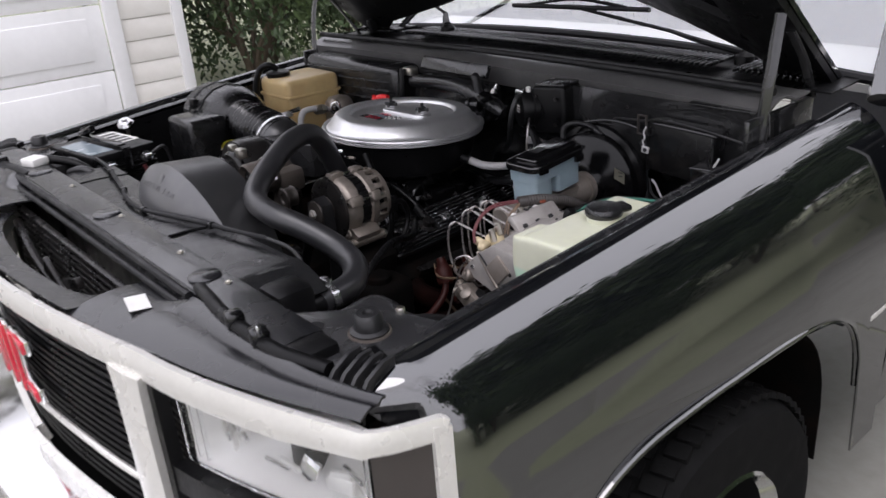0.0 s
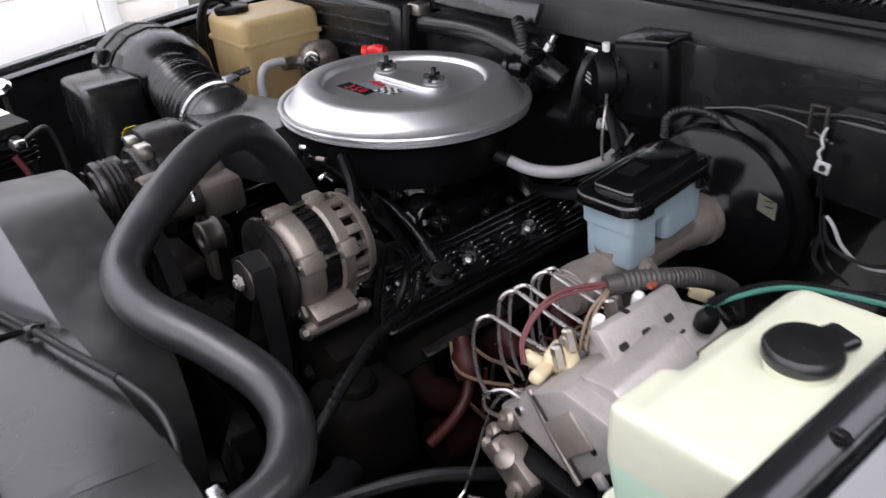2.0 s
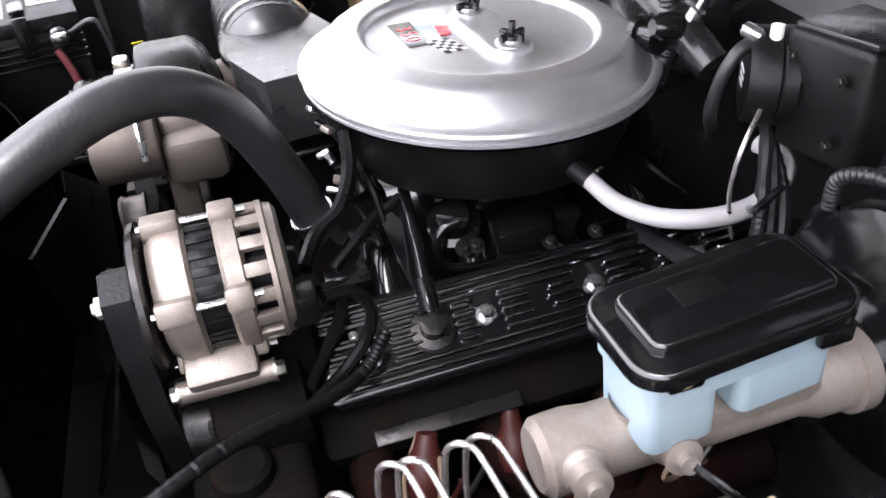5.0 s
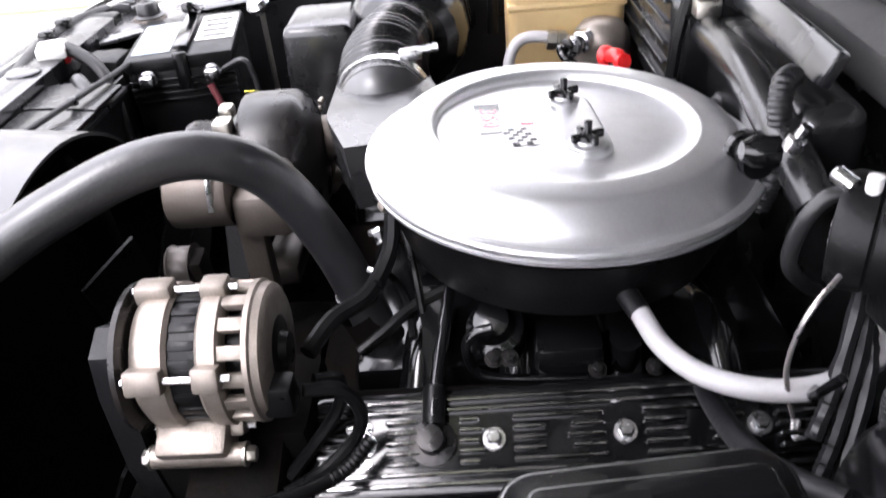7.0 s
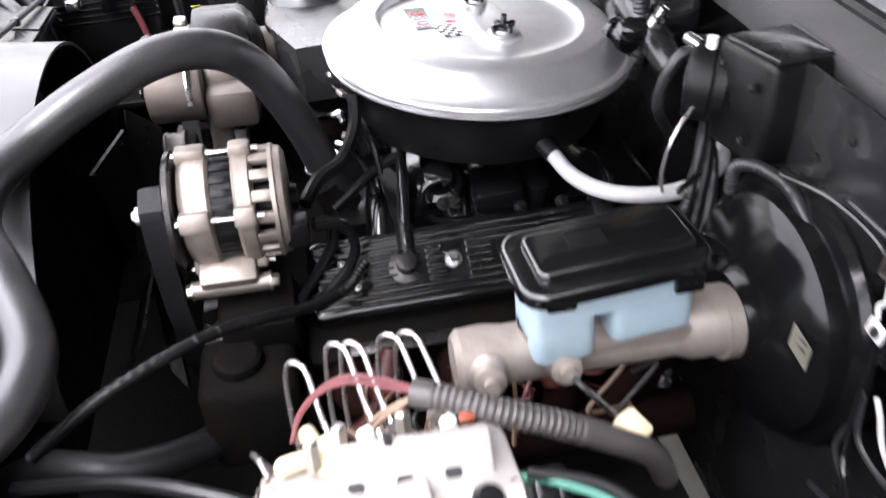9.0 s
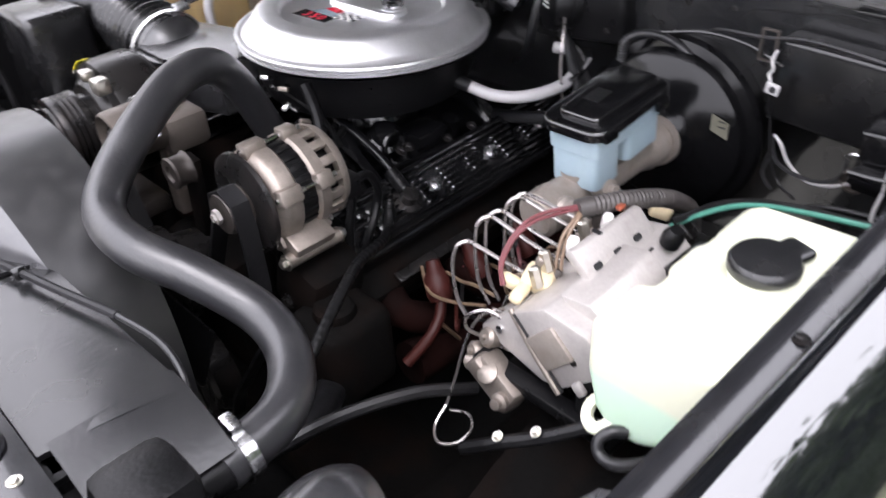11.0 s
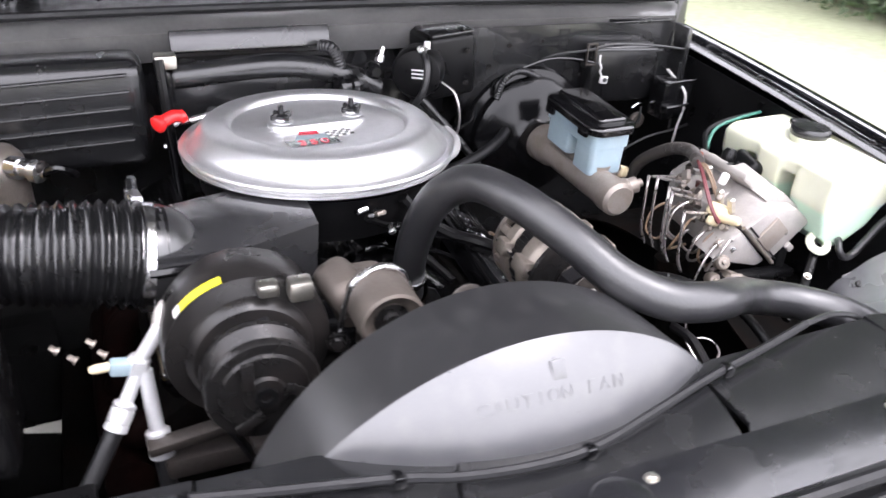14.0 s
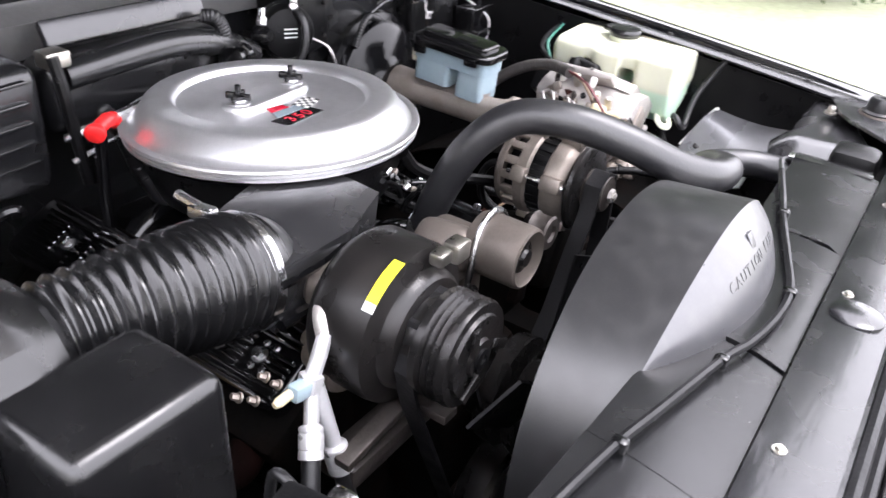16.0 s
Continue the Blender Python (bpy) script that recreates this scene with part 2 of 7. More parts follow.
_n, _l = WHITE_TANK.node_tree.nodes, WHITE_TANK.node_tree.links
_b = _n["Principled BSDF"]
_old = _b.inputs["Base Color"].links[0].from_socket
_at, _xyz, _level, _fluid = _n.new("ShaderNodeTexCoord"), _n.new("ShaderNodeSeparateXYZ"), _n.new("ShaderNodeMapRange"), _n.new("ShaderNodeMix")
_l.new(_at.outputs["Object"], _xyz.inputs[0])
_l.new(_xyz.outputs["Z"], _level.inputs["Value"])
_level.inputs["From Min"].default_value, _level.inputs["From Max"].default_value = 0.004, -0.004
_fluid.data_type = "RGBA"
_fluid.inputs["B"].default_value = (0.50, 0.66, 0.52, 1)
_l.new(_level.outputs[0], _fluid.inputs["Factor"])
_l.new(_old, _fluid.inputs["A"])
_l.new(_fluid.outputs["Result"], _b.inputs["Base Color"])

# ---- building helpers ----


def add_box(bm, centre, size, bevel=0.004, turn=(0, 0, 0), seg=2, taper=1.0):
    """A box with rounded edges; taper scales its top."""
    m = pose(*centre, *turn)
    made = bmesh.ops.create_cube(bm, size=1.0)["verts"]
    for v in made:
        k = taper if v.co.z > 0 else 1.0
        v.co = Vector((v.co.x * size[0] * k, v.co.y * size[1] * k, v.co.z * size[2]))
    if bevel:
        edges = list({e for v in made for e in v.link_edges})
        done = bmesh.ops.bevel(bm, geom=edges, offset=min(bevel, min(size) * 0.45), segments=seg, profile=0.5, affect="EDGES")
        made = list({v for f in done["faces"] for v in f.verts} | {v for v in made if v.is_valid})
    for v in made:
        v.co = m @ v.co
    return bm


def frame_of(axis):
    """Two directions square to an axis."""
    a = Vector(axis).normalized()
    u = a.cross(Vector((0, 0, 1)) if abs(a.z) < 0.9 else Vector((0, 1, 0))).normalized()
    return a, u, a.cross(u)


def add_lathe(bm, base, axis, profile, sides=32, squash=(1, 1)):
    """Turns a profile of (radius, height along the axis) round an axis from base."""
    a, u, w = frame_of(axis)
    base, rings = Vector(base), []
    for r, h in profile:
        if r < 1e-5:
            rings.append([bm.verts.new(base + a * h)])
        else:
            rings.append([bm.verts.new(base + a * h + (u * math.cos(k) * squash[0] + w * math.sin(k) * squash[1]) * r)
                          for k in (2 * math.pi * i / sides for i in range(sides))])
    for one, two in zip(rings, rings[1:]):
        for i in range(sides):
            j = (i + 1) % sides
            quad = [one[i % len(one)], one[j % len(one)], two[j % len(two)], two[i % len(two)]]
            quad = list(dict.fromkeys(quad))
            if len(quad) > 2:
                bm.faces.new(quad)
    return bm


def smooth_line(points, steps=8):
    """A Catmull-Rom line through the points."""
    p = [Vector(q) for q in points]
    p = [p[0] * 2 - p[1], *p, p[-1] * 2 - p[-2]]
    out = []
    for i in range(1, len(p) - 2):
        a, b, c, d = p[i - 1:i + 3]
        for k in range(steps):
            t = k / steps
            out.append(0.5 * (2 * b + (c - a) * t + (2 * a - 5 * b + 4 * c - d) * t * t + (3 * b - a - 3 * c + d) * t ** 3))
    return [*out, p[-2]]


def add_tube(bm, points, radius, sides=12, steps=8, swell=None, cap=True, squash=1.0):
    """Sweeps a circle along a smooth line; swell(u, length) scales the radius along it."""
    line = smooth_line(points, steps) if steps > 1 else [Vector(q) for q in points]
    total = sum((b - a).length for a, b in zip(line, line[1:]))
    ahead = (line[1] - line[0]).normalized()
    _, u, _ = frame_of(ahead)
    rings, gone = [], 0.0
    for i, q in enumerate(line):
        way = (line[min(i + 1, len(line) - 1)] - line[max(i - 1, 0)]).normalized()
        u = (u - way * u.dot(way)).normalized()
        w = way.cross(u)
        if i:
            gone += (q - line[i - 1]).length
        r = radius * (swell(gone / total, gone) if swell else 1.0)
        rings.append([bm.verts.new(q + (u * math.cos(k) + w * math.sin(k) * squash) * r) for k in (2 * math.pi * j / sides for j in range(sides))])
    for one, two in zip(rings, rings[1:]):
        for i in range(sides):
            j = (i + 1) % sides
            bm.faces.new((one[i], one[j], two[j], two[i]))
    if cap:
        bm.faces.new(rings[0][::-1])
        bm.faces.new(rings[-1])
    return bm


def add_prism(bm, outline, depth, m=None, bevel=0.0, seg=2):
    """A flat outline (x, y) pushed up by depth, its top edge rounded, at the pose m."""
    m = m or Matrix.Identity(4)
    low = [bm.verts.new((x, y, 0)) for x, y in outline]
    bottom = bm.faces.new(low)
    top = bmesh.ops.extrude_face_region(bm, geom=[bottom])["geom"]
    up = [v for v in top if isinstance(v, bmesh.types.BMVert)]
    for v in up:
        v.co.z += depth
    made = set(low) | set(up)
    if bevel:
        edges = [e for e in {e for v in up for e in v.link_edges} if all(v in up for v in e.verts)]
        done = bmesh.ops.bevel(bm, geom=edges, offset=bevel, segments=seg, profile=0.5, affect="EDGES")
        made |= {v for f in done["faces"] for v in f.verts}
    for v in made:
        if v.is_valid:
            v.co = m @ v.co
    return bm


def rounded(w, d, r, n=5, cx=0.0, cy=0.0):
    """The outline of a rectangle with round corners."""
    out = []
    for k, (sx, sy) in enumerate(((1, 1), (-1, 1), (-1, -1), (1, -1))):
        for i in range(n + 1):
            a = math.pi / 2 * (k + i / n)
            out.append((cx + sx * (w / 2 - r) + r * math.cos(a), cy + sy * (d / 2 - r) + r * math.sin(a)))
    return out


def add_sheet(bm, point, nu, nv, thick=0.0):
    """A grid through point(u, v), u and v from 0 to 1, with a thickness."""
    rows = [[bm.verts.new(point(i / nu, j / nv)) for j in range(nv + 1)] for i in range(nu + 1)]
    faces = [bm.faces.new((rows[i][j], rows[i + 1][j], rows[i + 1][j + 1], rows[i][j + 1])) for i in range(nu) for j in range(nv)]
    if thick:
        for f in faces:
            f.normal_update()
        bmesh.ops.solidify(bm, geom=faces, thickness=thick)
    return bm


def add_bolt(bm, at, axis, r=0.008, h=0.008):
    """A hexagon head on a washer."""
    add_lathe(bm, at, axis, [(0, 0), (r * 1.5, 0), (r * 1.5, h * 0.25), (r, h * 0.25)], 14)
    return add_lathe(bm, at, axis, [(r, h * 0.25), (r, h * 0.85), (r * 0.8, h), (0, h)], 6)


def part(name, bm, stuff, parent=None, label="", sharp=38):
    """Links a bmesh as one mesh object, centred on itself, under its parent."""
    bmesh.ops.recalc_face_normals(bm, faces=bm.faces)
    co = np.array([v.co for v in bm.verts])
    mid = Vector(((co.min(0) + co.max(0)) / 2).tolist())
    for v in bm.verts:
        v.co -= mid
    mesh = bpy.data.meshes.new(name)
    bm.to_mesh(mesh)
    bm.free()
    for f in mesh.polygons:
        f.use_smooth = True
    mesh.set_sharp_from_angle(angle=radians(sharp))
    mesh.materials.append(stuff)
    ob = new(name, mesh)
    ob.matrix_world = Matrix.Translation(mid)
    if parent:
        ob.parent = parent
        root = Matrix.Translation(parent.location) if parent.parent is None else parent.parent.matrix_basis @ parent.matrix_parent_inverse @ parent.matrix_basis
        ob.matrix_parent_inverse = root.inverted()
    return tagged(ob, label) if label else ob


def thing(name, at, label, category, group="", kind=""):
    """An empty at a thing's base, to hold its parts."""
    ob = new(name)
    ob.empty_display_size = 0.03
    ob.location = at
    return tagged(ob, label, category, group, kind)


def tube_part(name, points, radius, stuff, parent=None, label="", **how):
    return part(name, add_tube(bmesh.new(), points, radius, **how), stuff, parent, label)


def lathe_part(name, base, axis, profile, stuff, parent=None, label="", **how):
    return part(name, add_lathe(bmesh.new(), base, axis, profile, **how), stuff, parent, label)


def box_part(name, centre, size, stuff, parent=None, label="", **how):
    return part(name, add_box(bmesh.new(), centre, size, **how), stuff, parent, label)


def lettering(name, words, size, m, stuff, parent, depth=0.0008, label=""):
    """Words in the built-in font as a mesh."""
    curve = bpy.data.curves.new(name, "FONT")
    curve.body, curve.size, curve.extrude, curve.align_x, curve.align_y = words, size, depth, "CENTER", "CENTER"
    curve.space_character = 1.25
    text = bpy.data.objects.new(name, curve)
    mesh = bpy.data.meshes.new_from_object(text)
    bpy.data.objects.remove(text)
    mesh.transform(m)
    bm = bmesh.new()
    bm.from_mesh(mesh)
    bpy.data.meshes.remove(mesh)
    return part(name, bm, stuff, parent, label)

# ---- setting ----
bm = bmesh.new()
add_sheet(bm, lambda u, v: Vector((-400 + 800 * u, -400 + 800 * v, -0.012)), 8, 8)
tagged(part("ground", bm, GRASS), "wide sunlit lawn round the driveway", "lawn", kind="structure")
drive = thing("driveway", (1.0, 0, 0), "pale worn concrete driveway slabs with open joints", "driveway", kind="structure")
for i in range(3):
    for j in range(5):
        box_part("slab", (-3.5 + 3.02 * i, -5.0 + 3.02 * j, -0.06), (3.0, 3.0, 0.12), CONCRETE, drive, bevel=0.012)

wall = thing("wall_house", (-4.95, -1.0, 0), "house wall with cream lap siding and a white garage door", "house wall", kind="structure")
box_part("wall_core", (-5.06, 2.2, 1.5), (0.16, 0.5, 3.0), SIDING, wall, bevel=0.01)
box_part("wall_core", (-5.06, -5.45, 1.5), (0.16, 4.0, 3.0), SIDING, wall, bevel=0.01)
box_part("wall_core", (-5.06, -0.75, 2.75), (0.16, 5.4, 0.5), SIDING, wall, bevel=0.01)
for i in range(17):
    box_part("siding_board", (-4.972, 2.21, 0.12 + 0.17 * i), (0.014, 0.46, 0.166), SIDING, wall, bevel=0.003, turn=(0, -3, 0))
box_part("corner_board", (-4.96, 2.45, 1.5), (0.05, 0.09, 3.0), WHITE_WALL, wall, "white corner board")
box_part("door_jamb", (-4.95, 1.92, 1.3), (0.06, 0.11, 2.6), WHITE_WALL, wall, "white door jamb")
for k in range(5):
    for j in range(4):
        bm = bmesh.new()
        y = -2.40 + 1.22 * j
        add_box(bm, (-5.0, y, 0.27 + 0.5 * k), (0.05, 1.2, 0.49), 0.008)
        add_box(bm, (-4.972, y, 0.27 + 0.5 * k), (0.02, 0.95, 0.32), 0.012)
        part("door_panel", bm, WHITE_WALL, wall, "white raised garage door panel")
bm = bmesh.new()
add_box(bm, (-7.2, -1.25, 4.05), (5.4, 8.6, 0.16), 0.02, turn=(0, 22, 0))
part("roof_slope", bm, ROOF, wall, "grey shingle roof edge")


def shrub(x, y, size, seed, trunk=0.3):
    """A shrub of many small leaves on bare stems."""
    rnd = random.Random(seed)
    bush = thing("shrub" if trunk < 1 else "tree", (x, y, 0), "dense dark green shrub on the lawn edge" if trunk < 1 else "leafy green tree on the lawn beside the driveway", "shrub" if trunk < 1 else "tree", "shrubs on the lawn edge" if trunk < 1 else "trees on the lawn")
    bm = bmesh.new()
    tips = []
    for k in range(9):
        a = rnd.uniform(0, 6.28)
        r = rnd.uniform(0.2, 0.85) * size
        top = (x + r * math.cos(a), y + r * math.sin(a), rnd.uniform(0.45, 2.0) * size + (trunk if trunk > 1 else 0))
        tips.append(Vector(top))
        add_tube(bm, [(x, y, 0), (x + 0.3 * r * math.cos(a), y + 0.3 * r * math.sin(a), trunk + 0.2), top], 0.03, 5, 4, lambda u, d: 1.2 - u)
    part("stem", bm, BARK, bush)
    verts, faces = [], []
    for k in range(13000 if trunk < 1 else 10000):
        c = rnd.choice(tips) + Vector([rnd.gauss(0, 0.28 * size) for _ in range(3)])
        c.z = max(0.1, c.z)
        e = Euler([rnd.uniform(0, 6.28) for _ in range(3)]).to_matrix()
        s = rnd.uniform(0.022, 0.048) if trunk < 1 else rnd.uniform(0.18, 0.34)
        n = len(verts)
        verts += [c + e @ Vector(q) for q in ((-s, 0, 0), (0, s * 0.5, s * 0.15), (s * 1.1, 0, 0), (0, -s * 0.5, s * 0.15))]
        faces.append((n, n + 1, n + 2, n + 3))
    mesh = bpy.data.meshes.new("crown")
    mesh.from_pydata(verts, [], faces)
    mesh.materials.append(LEAF)
    crown = tagged(new("crown", mesh), "many small dark green leaves", kind="stuff")
    crown.parent = bush
    crown.matrix_parent_inverse = Matrix.Translation(bush.location).inverted()
    return bush


for spot in ((-5.8, 3.5, 1.1, 3), (-6.8, 4.3, 1.4, 4), (-6.3, 5.2, 1.3, 5), (-8.4, 4.6, 1.7, 6), (-8.0, 6.9, 1.7, 7), (-6.0, 8.4, 1.5, 8)):
    shrub(*spot)
for spot in ((2.6, 6.8, 1.1, 31), (3.6, 7.4, 1.25, 32), (6.4, 7.2, 1.0, 33), (6.4, 5.7, 1.05, 34), (6.7, 4.3, 0.95, 35), (6.9, 2.9, 1.0, 36), (7.2, 1.5, 1.0, 37)):
    shrub(*spot)
for spot in ((0.5, 20.0, 3.1, 21), (3.4, 18.0, 2.9, 22), (6.2, 15.5, 2.7, 23), (8.6, 13.2, 2.4, 24), (9.8, 10.4, 2.7, 25), (10.6, 7.6, 2.9, 26), (11.0, 4.8, 2.9, 11), (11.2, 2.0, 2.6, 12), (12.6, 9.0, 2.5, 13), (8.0, 17.5, 3.0, 14)):
    shrub(spot[0], spot[1], spot[2] * 1.2, spot[3], trunk=1.3)

# ---- pickup truck body ----
truck = thing("pickup_truck", (0, 0.9, 0), "charcoal pickup truck with its hood propped open", "pickup truck")


def crest(y):
    """Height of the fender's top along the truck."""
    return 1.030 + 0.105 * y - 0.02 * y * y


def arch(y):
    """Height of the wheel opening's edge."""
    k = abs((y - 0.76) / 0.47)
    return 0.36 + 0.46 * (1 - k ** 4) ** 0.25 if k < 1 else 0.36


def fender_point(side):
    inner = ((0.798, -0.085), (0.800, -0.03), (0.803, -0.010), (0.808, -0.003), (0.818, -0.001), (0.838, -0.008), (0.854, -0.0165), (0.876, -0.038),
             (0.897, -0.070), (0.912, -0.115), (0.925, -0.17))

    def at(u, v):
        k = v * 20
        y0 = 0.075 + 0.075 * min(1, k / 8) ** 2
        y = y0 + u * (1.36 - y0)
        flare = 0.035 * min(1, max(0, (y - 0.1) / 0.9))
        if k <= 10:
            i = min(int(k), 9)
            f = k - i
            x = inner[i][0] * (1 - f) + inner[i + 1][0] * f
            z = crest(y) + inner[i][1] * (1 - f) + inner[i + 1][1] * f
        else:
            f = (k - 10) / 10
            top, low = crest(y) - 0.17, max(arch(y), 0.40)
            z = top + (low - top) * f
            x = 0.925 + 0.034 * math.sin(math.pi / 2 * min(1, (top - z) / 0.18)) + (0.004 if f > 0.96 and arch(y) > 0.40 else 0)
        dip = max(0, 1 - (y - y0) / 0.10)
        return Vector((side * (x + flare - 0.03 * dip * dip), y, z - 0.012 * dip * dip))
    return at


for side, name in ((1, "driver"), (-1, "passenger")):
    bm = bmesh.new()
    add_sheet(bm, fender_point(side), 64, 40, 0.003)
    fender = part("fender", bm, PAINT, truck, "glossy charcoal front fender", sharp=60)
    bm = bmesh.new()
    add_tube(bm, [(side * (0.960 + 0.03 * min(1, (y - 0.1) / 0.9)), y, arch(y) + 0.004) for y in (0.296, 0.31, 0.34, 0.40, 0.5, 0.63, 0.76, 0.89, 1.02, 1.12, 1.18, 1.21, 1.224)], 0.006, 8, 6)
    part("arch_lip", bm, PAINT, fender)
    bm = bmesh.new()
    add_sheet(bm, lambda u, v: Vector((side * (0.796 - 0.12 * min(1, v * 1.6) ** 2), 0.175 + 1.105 * u, crest(0.175 + 1.105 * u) - 0.03 - 0.74 * v)), 16, 8, 0.003)
    part("inner_fender", bm, BLACK, truck, "black inner fender")
    bm = bmesh.new()
    add_sheet(bm, lambda u, v: Vector((side * (0.56 + 0.375 * u), 0.76 - 0.46 * math.cos(math.pi * v), 0.36 + 0.47 * math.sin(math.pi * v) ** 0.6)), 4, 24, 0.004)
    part("wheel_well", bm, IRON, truck, "black plastic wheel well liner")
    bm = bmesh.new()
    add_sheet(bm, lambda u, v: Vector((side * (0.776 + 0.029 * v + 0.035 * max(0, u - 0.05)), 0.20 + 1.06 * u, crest(0.20 + 1.06 * u) - 0.019 + 0.005 * math.sin(math.pi * v))), 40, 4, 0.003)
    part("fender_flange", bm, PAINT_GREY, fender, "dusty grey bolted flange")
    for y in (0.34, 0.62, 0.90):
        bm = bmesh.new()
        add_bolt(bm, (side * (0.790 + 0.035 * y), y, crest(y) - 0.013), (0, 0, 1), 0.005, 0.005)
        part("fender_bolt", bm, DARK_METAL, truck)


def front(x):
    """How far back the nose curves at x."""
    return -0.105 + 0.075 * min(1, abs(x) / 0.54) ** 1.6 + 0.10 * max(0, (abs(x) - 0.54) / 0.36) ** 1.35


# header panel over grille and lamps, open in the middle in front of the radiator
for side in (1, -1):
    bm = bmesh.new()

    def header(u, v):
        x = 0.30 + 0.585 * u
        back = 0.078 + 0.035 * max(0, (x - 0.70) / 0.18) ** 2
        rise = 0.026 * max(0, (v - 0.72) / 0.28) ** 0.6 * min(1, max(0, (x - 0.40) / 0.06))
        return Vector((side * x, front(x) + 0.012 + (back - front(x) - 0.012) * v, 1.030 + 0.016 * u + 0.010 * math.sin(math.pi * v) - 0.004 * (1 - v) + rise * (1 - 0.5 * u)))
    add_sheet(bm, header, 24, 14, 0.004)
    part("header_panel", bm, PAINT_GREY, truck, "dark grey header panel")
bm = bmesh.new()
add_sheet(bm, lambda u, v: Vector((-0.305 + 0.61 * u, front(-0.305 + 0.61 * u) + 0.012 + (0.045 + 0.04 * abs(2 * u - 1) ** 6) * v, 1.034 - 0.012 * v)), 24, 4, 0.004)
part("header_panel", bm, PAINT_GREY, truck)

# grille shell and lamp bezel
RAIL_END = ((0.900, 0.070), (0.912, 0.083), (0.922, 0.099), (0.931, 0.117), (0.939, 0.135), (0.946, 0.152))


def rail(u, v):
    """The bezel's top rail, from the middle round the corner to its rear end."""
    if u <= 0.8:
        x = 0.9 * u / 0.8
        q = Vector((x, front(x), 0))
    else:
        k = (u - 0.8) / 0.2 * 5
        i = min(4, int(k))
        q = Vector((*RAIL_END[i], 0)).lerp(Vector((*RAIL_END[i + 1], 0)), k - i)
    tall = 0.040 - 0.014 * max(0, min(1, (u - 0.70) / 0.12))
    q.y -= 0.004 * math.sin(math.pi * v)
    q.z = 1.034 + 0.008 * min(1, u / 0.5) + 0.006 * max(0, (u - 0.8) / 0.2) - tall * v - 0.006 * max(0, (u - 0.97) / 0.03) ** 2 * (1 - v)
    return q


bm = bmesh.new()
for side in (1, -1):
    add_sheet(bm, lambda u, v: Vector((side * rail(u, v).x, rail(u, v).y, rail(u, v).z)), 80, 5, 0.012)
    add_sheet(bm, lambda u, v: Vector((side * (0.467 + 0.058 * u + (0.010 * (1 - v) ** 8) * (2 * u - 1)), front(0.467 + 0.058 * u) - 0.004 - 0.003 * math.sin(math.pi * u), 1.004 - 0.345 * v)), 6, 16, 0.014)
    add_sheet(bm, lambda u, v: Vector((side * 0.955 * u, front(0.955 * u) - 0.004 + 0.01 * v, 0.685 + 0.012 * u - 0.04 * v)), 36, 3, 0.014)
    add_sheet(bm, lambda u, v: Vector((side * (0.9475 + 0.004 * v - 0.005 * (1 - u)), 0.130 + 0.023 * u, 1.040 - 0.345 * v - 0.006 * u * (v < 0.05))), 4, 10, 0.010)
part("grille_shell", bm, CHROME, truck, "silver grey grille shell round grille and lamps")
bm = bmesh.new()
add_sheet(bm, lambda u, v: Vector((-0.452 + 0.904 * u, front(-0.452 + 0.904 * u) + 0.028, 0.995 - 0.31 * v)), 24, 4, 0.006)
grille = part("grille", bm, BLACK, truck, "black mesh grille")
for k in range(19):
    bm = bmesh.new()
    z = 0.985 - 0.0162 * k
    add_tube(bm, [(x, front(x) + 0.018, z) for x in (-0.45, -0.3, -0.1, 0.1, 0.3, 0.45)], 0.0045, 6, 3)
    part("grille_bar", bm, BLACK, grille)
bm = bmesh.new()
add_tube(bm, [(x, front(x) + 0.008, 0.768) for x in (-0.47, -0.3, 0, 0.3, 0.47)], 0.006, 8, 4)
part("trim_bar", bm, CHROME, grille, "silver trim bar")
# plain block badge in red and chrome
badge = []
for x0, bars in ((-0.125, ((0, 0.06, 0.022, 0.12), (0.03, 0.095, 0.06, 0.024), (0.03, 0.022, 0.06, 0.024), (0.05, 0.05, 0.025, 0.05))),
                 (-0.015, ((0, 0.06, 0.024, 0.12), (0.028, 0.07, 0.02, 0.09), (0.056, 0.06, 0.024, 0.12))),
                 (0.085, ((0, 0.06, 0.024, 0.12), (0.035, 0.108, 0.07, 0.024), (0.035, 0.012, 0.07, 0.024)))):
    for stuff, grow, out in ((CHROME_BRIGHT, 0.005, 0.0), (RED_PAINT, -0.002, 0.006)):
        bm = bmesh.new()
        for dx, dz, w, h in bars:
            x = x0 + dx
            add_box(bm, (x, front(x) - 0.006 - out, 0.815 + dz), (w + grow, 0.012, h + grow), 0.002)
        part("badge_block", bm, stuff, truck, "red block badge with bright edges")


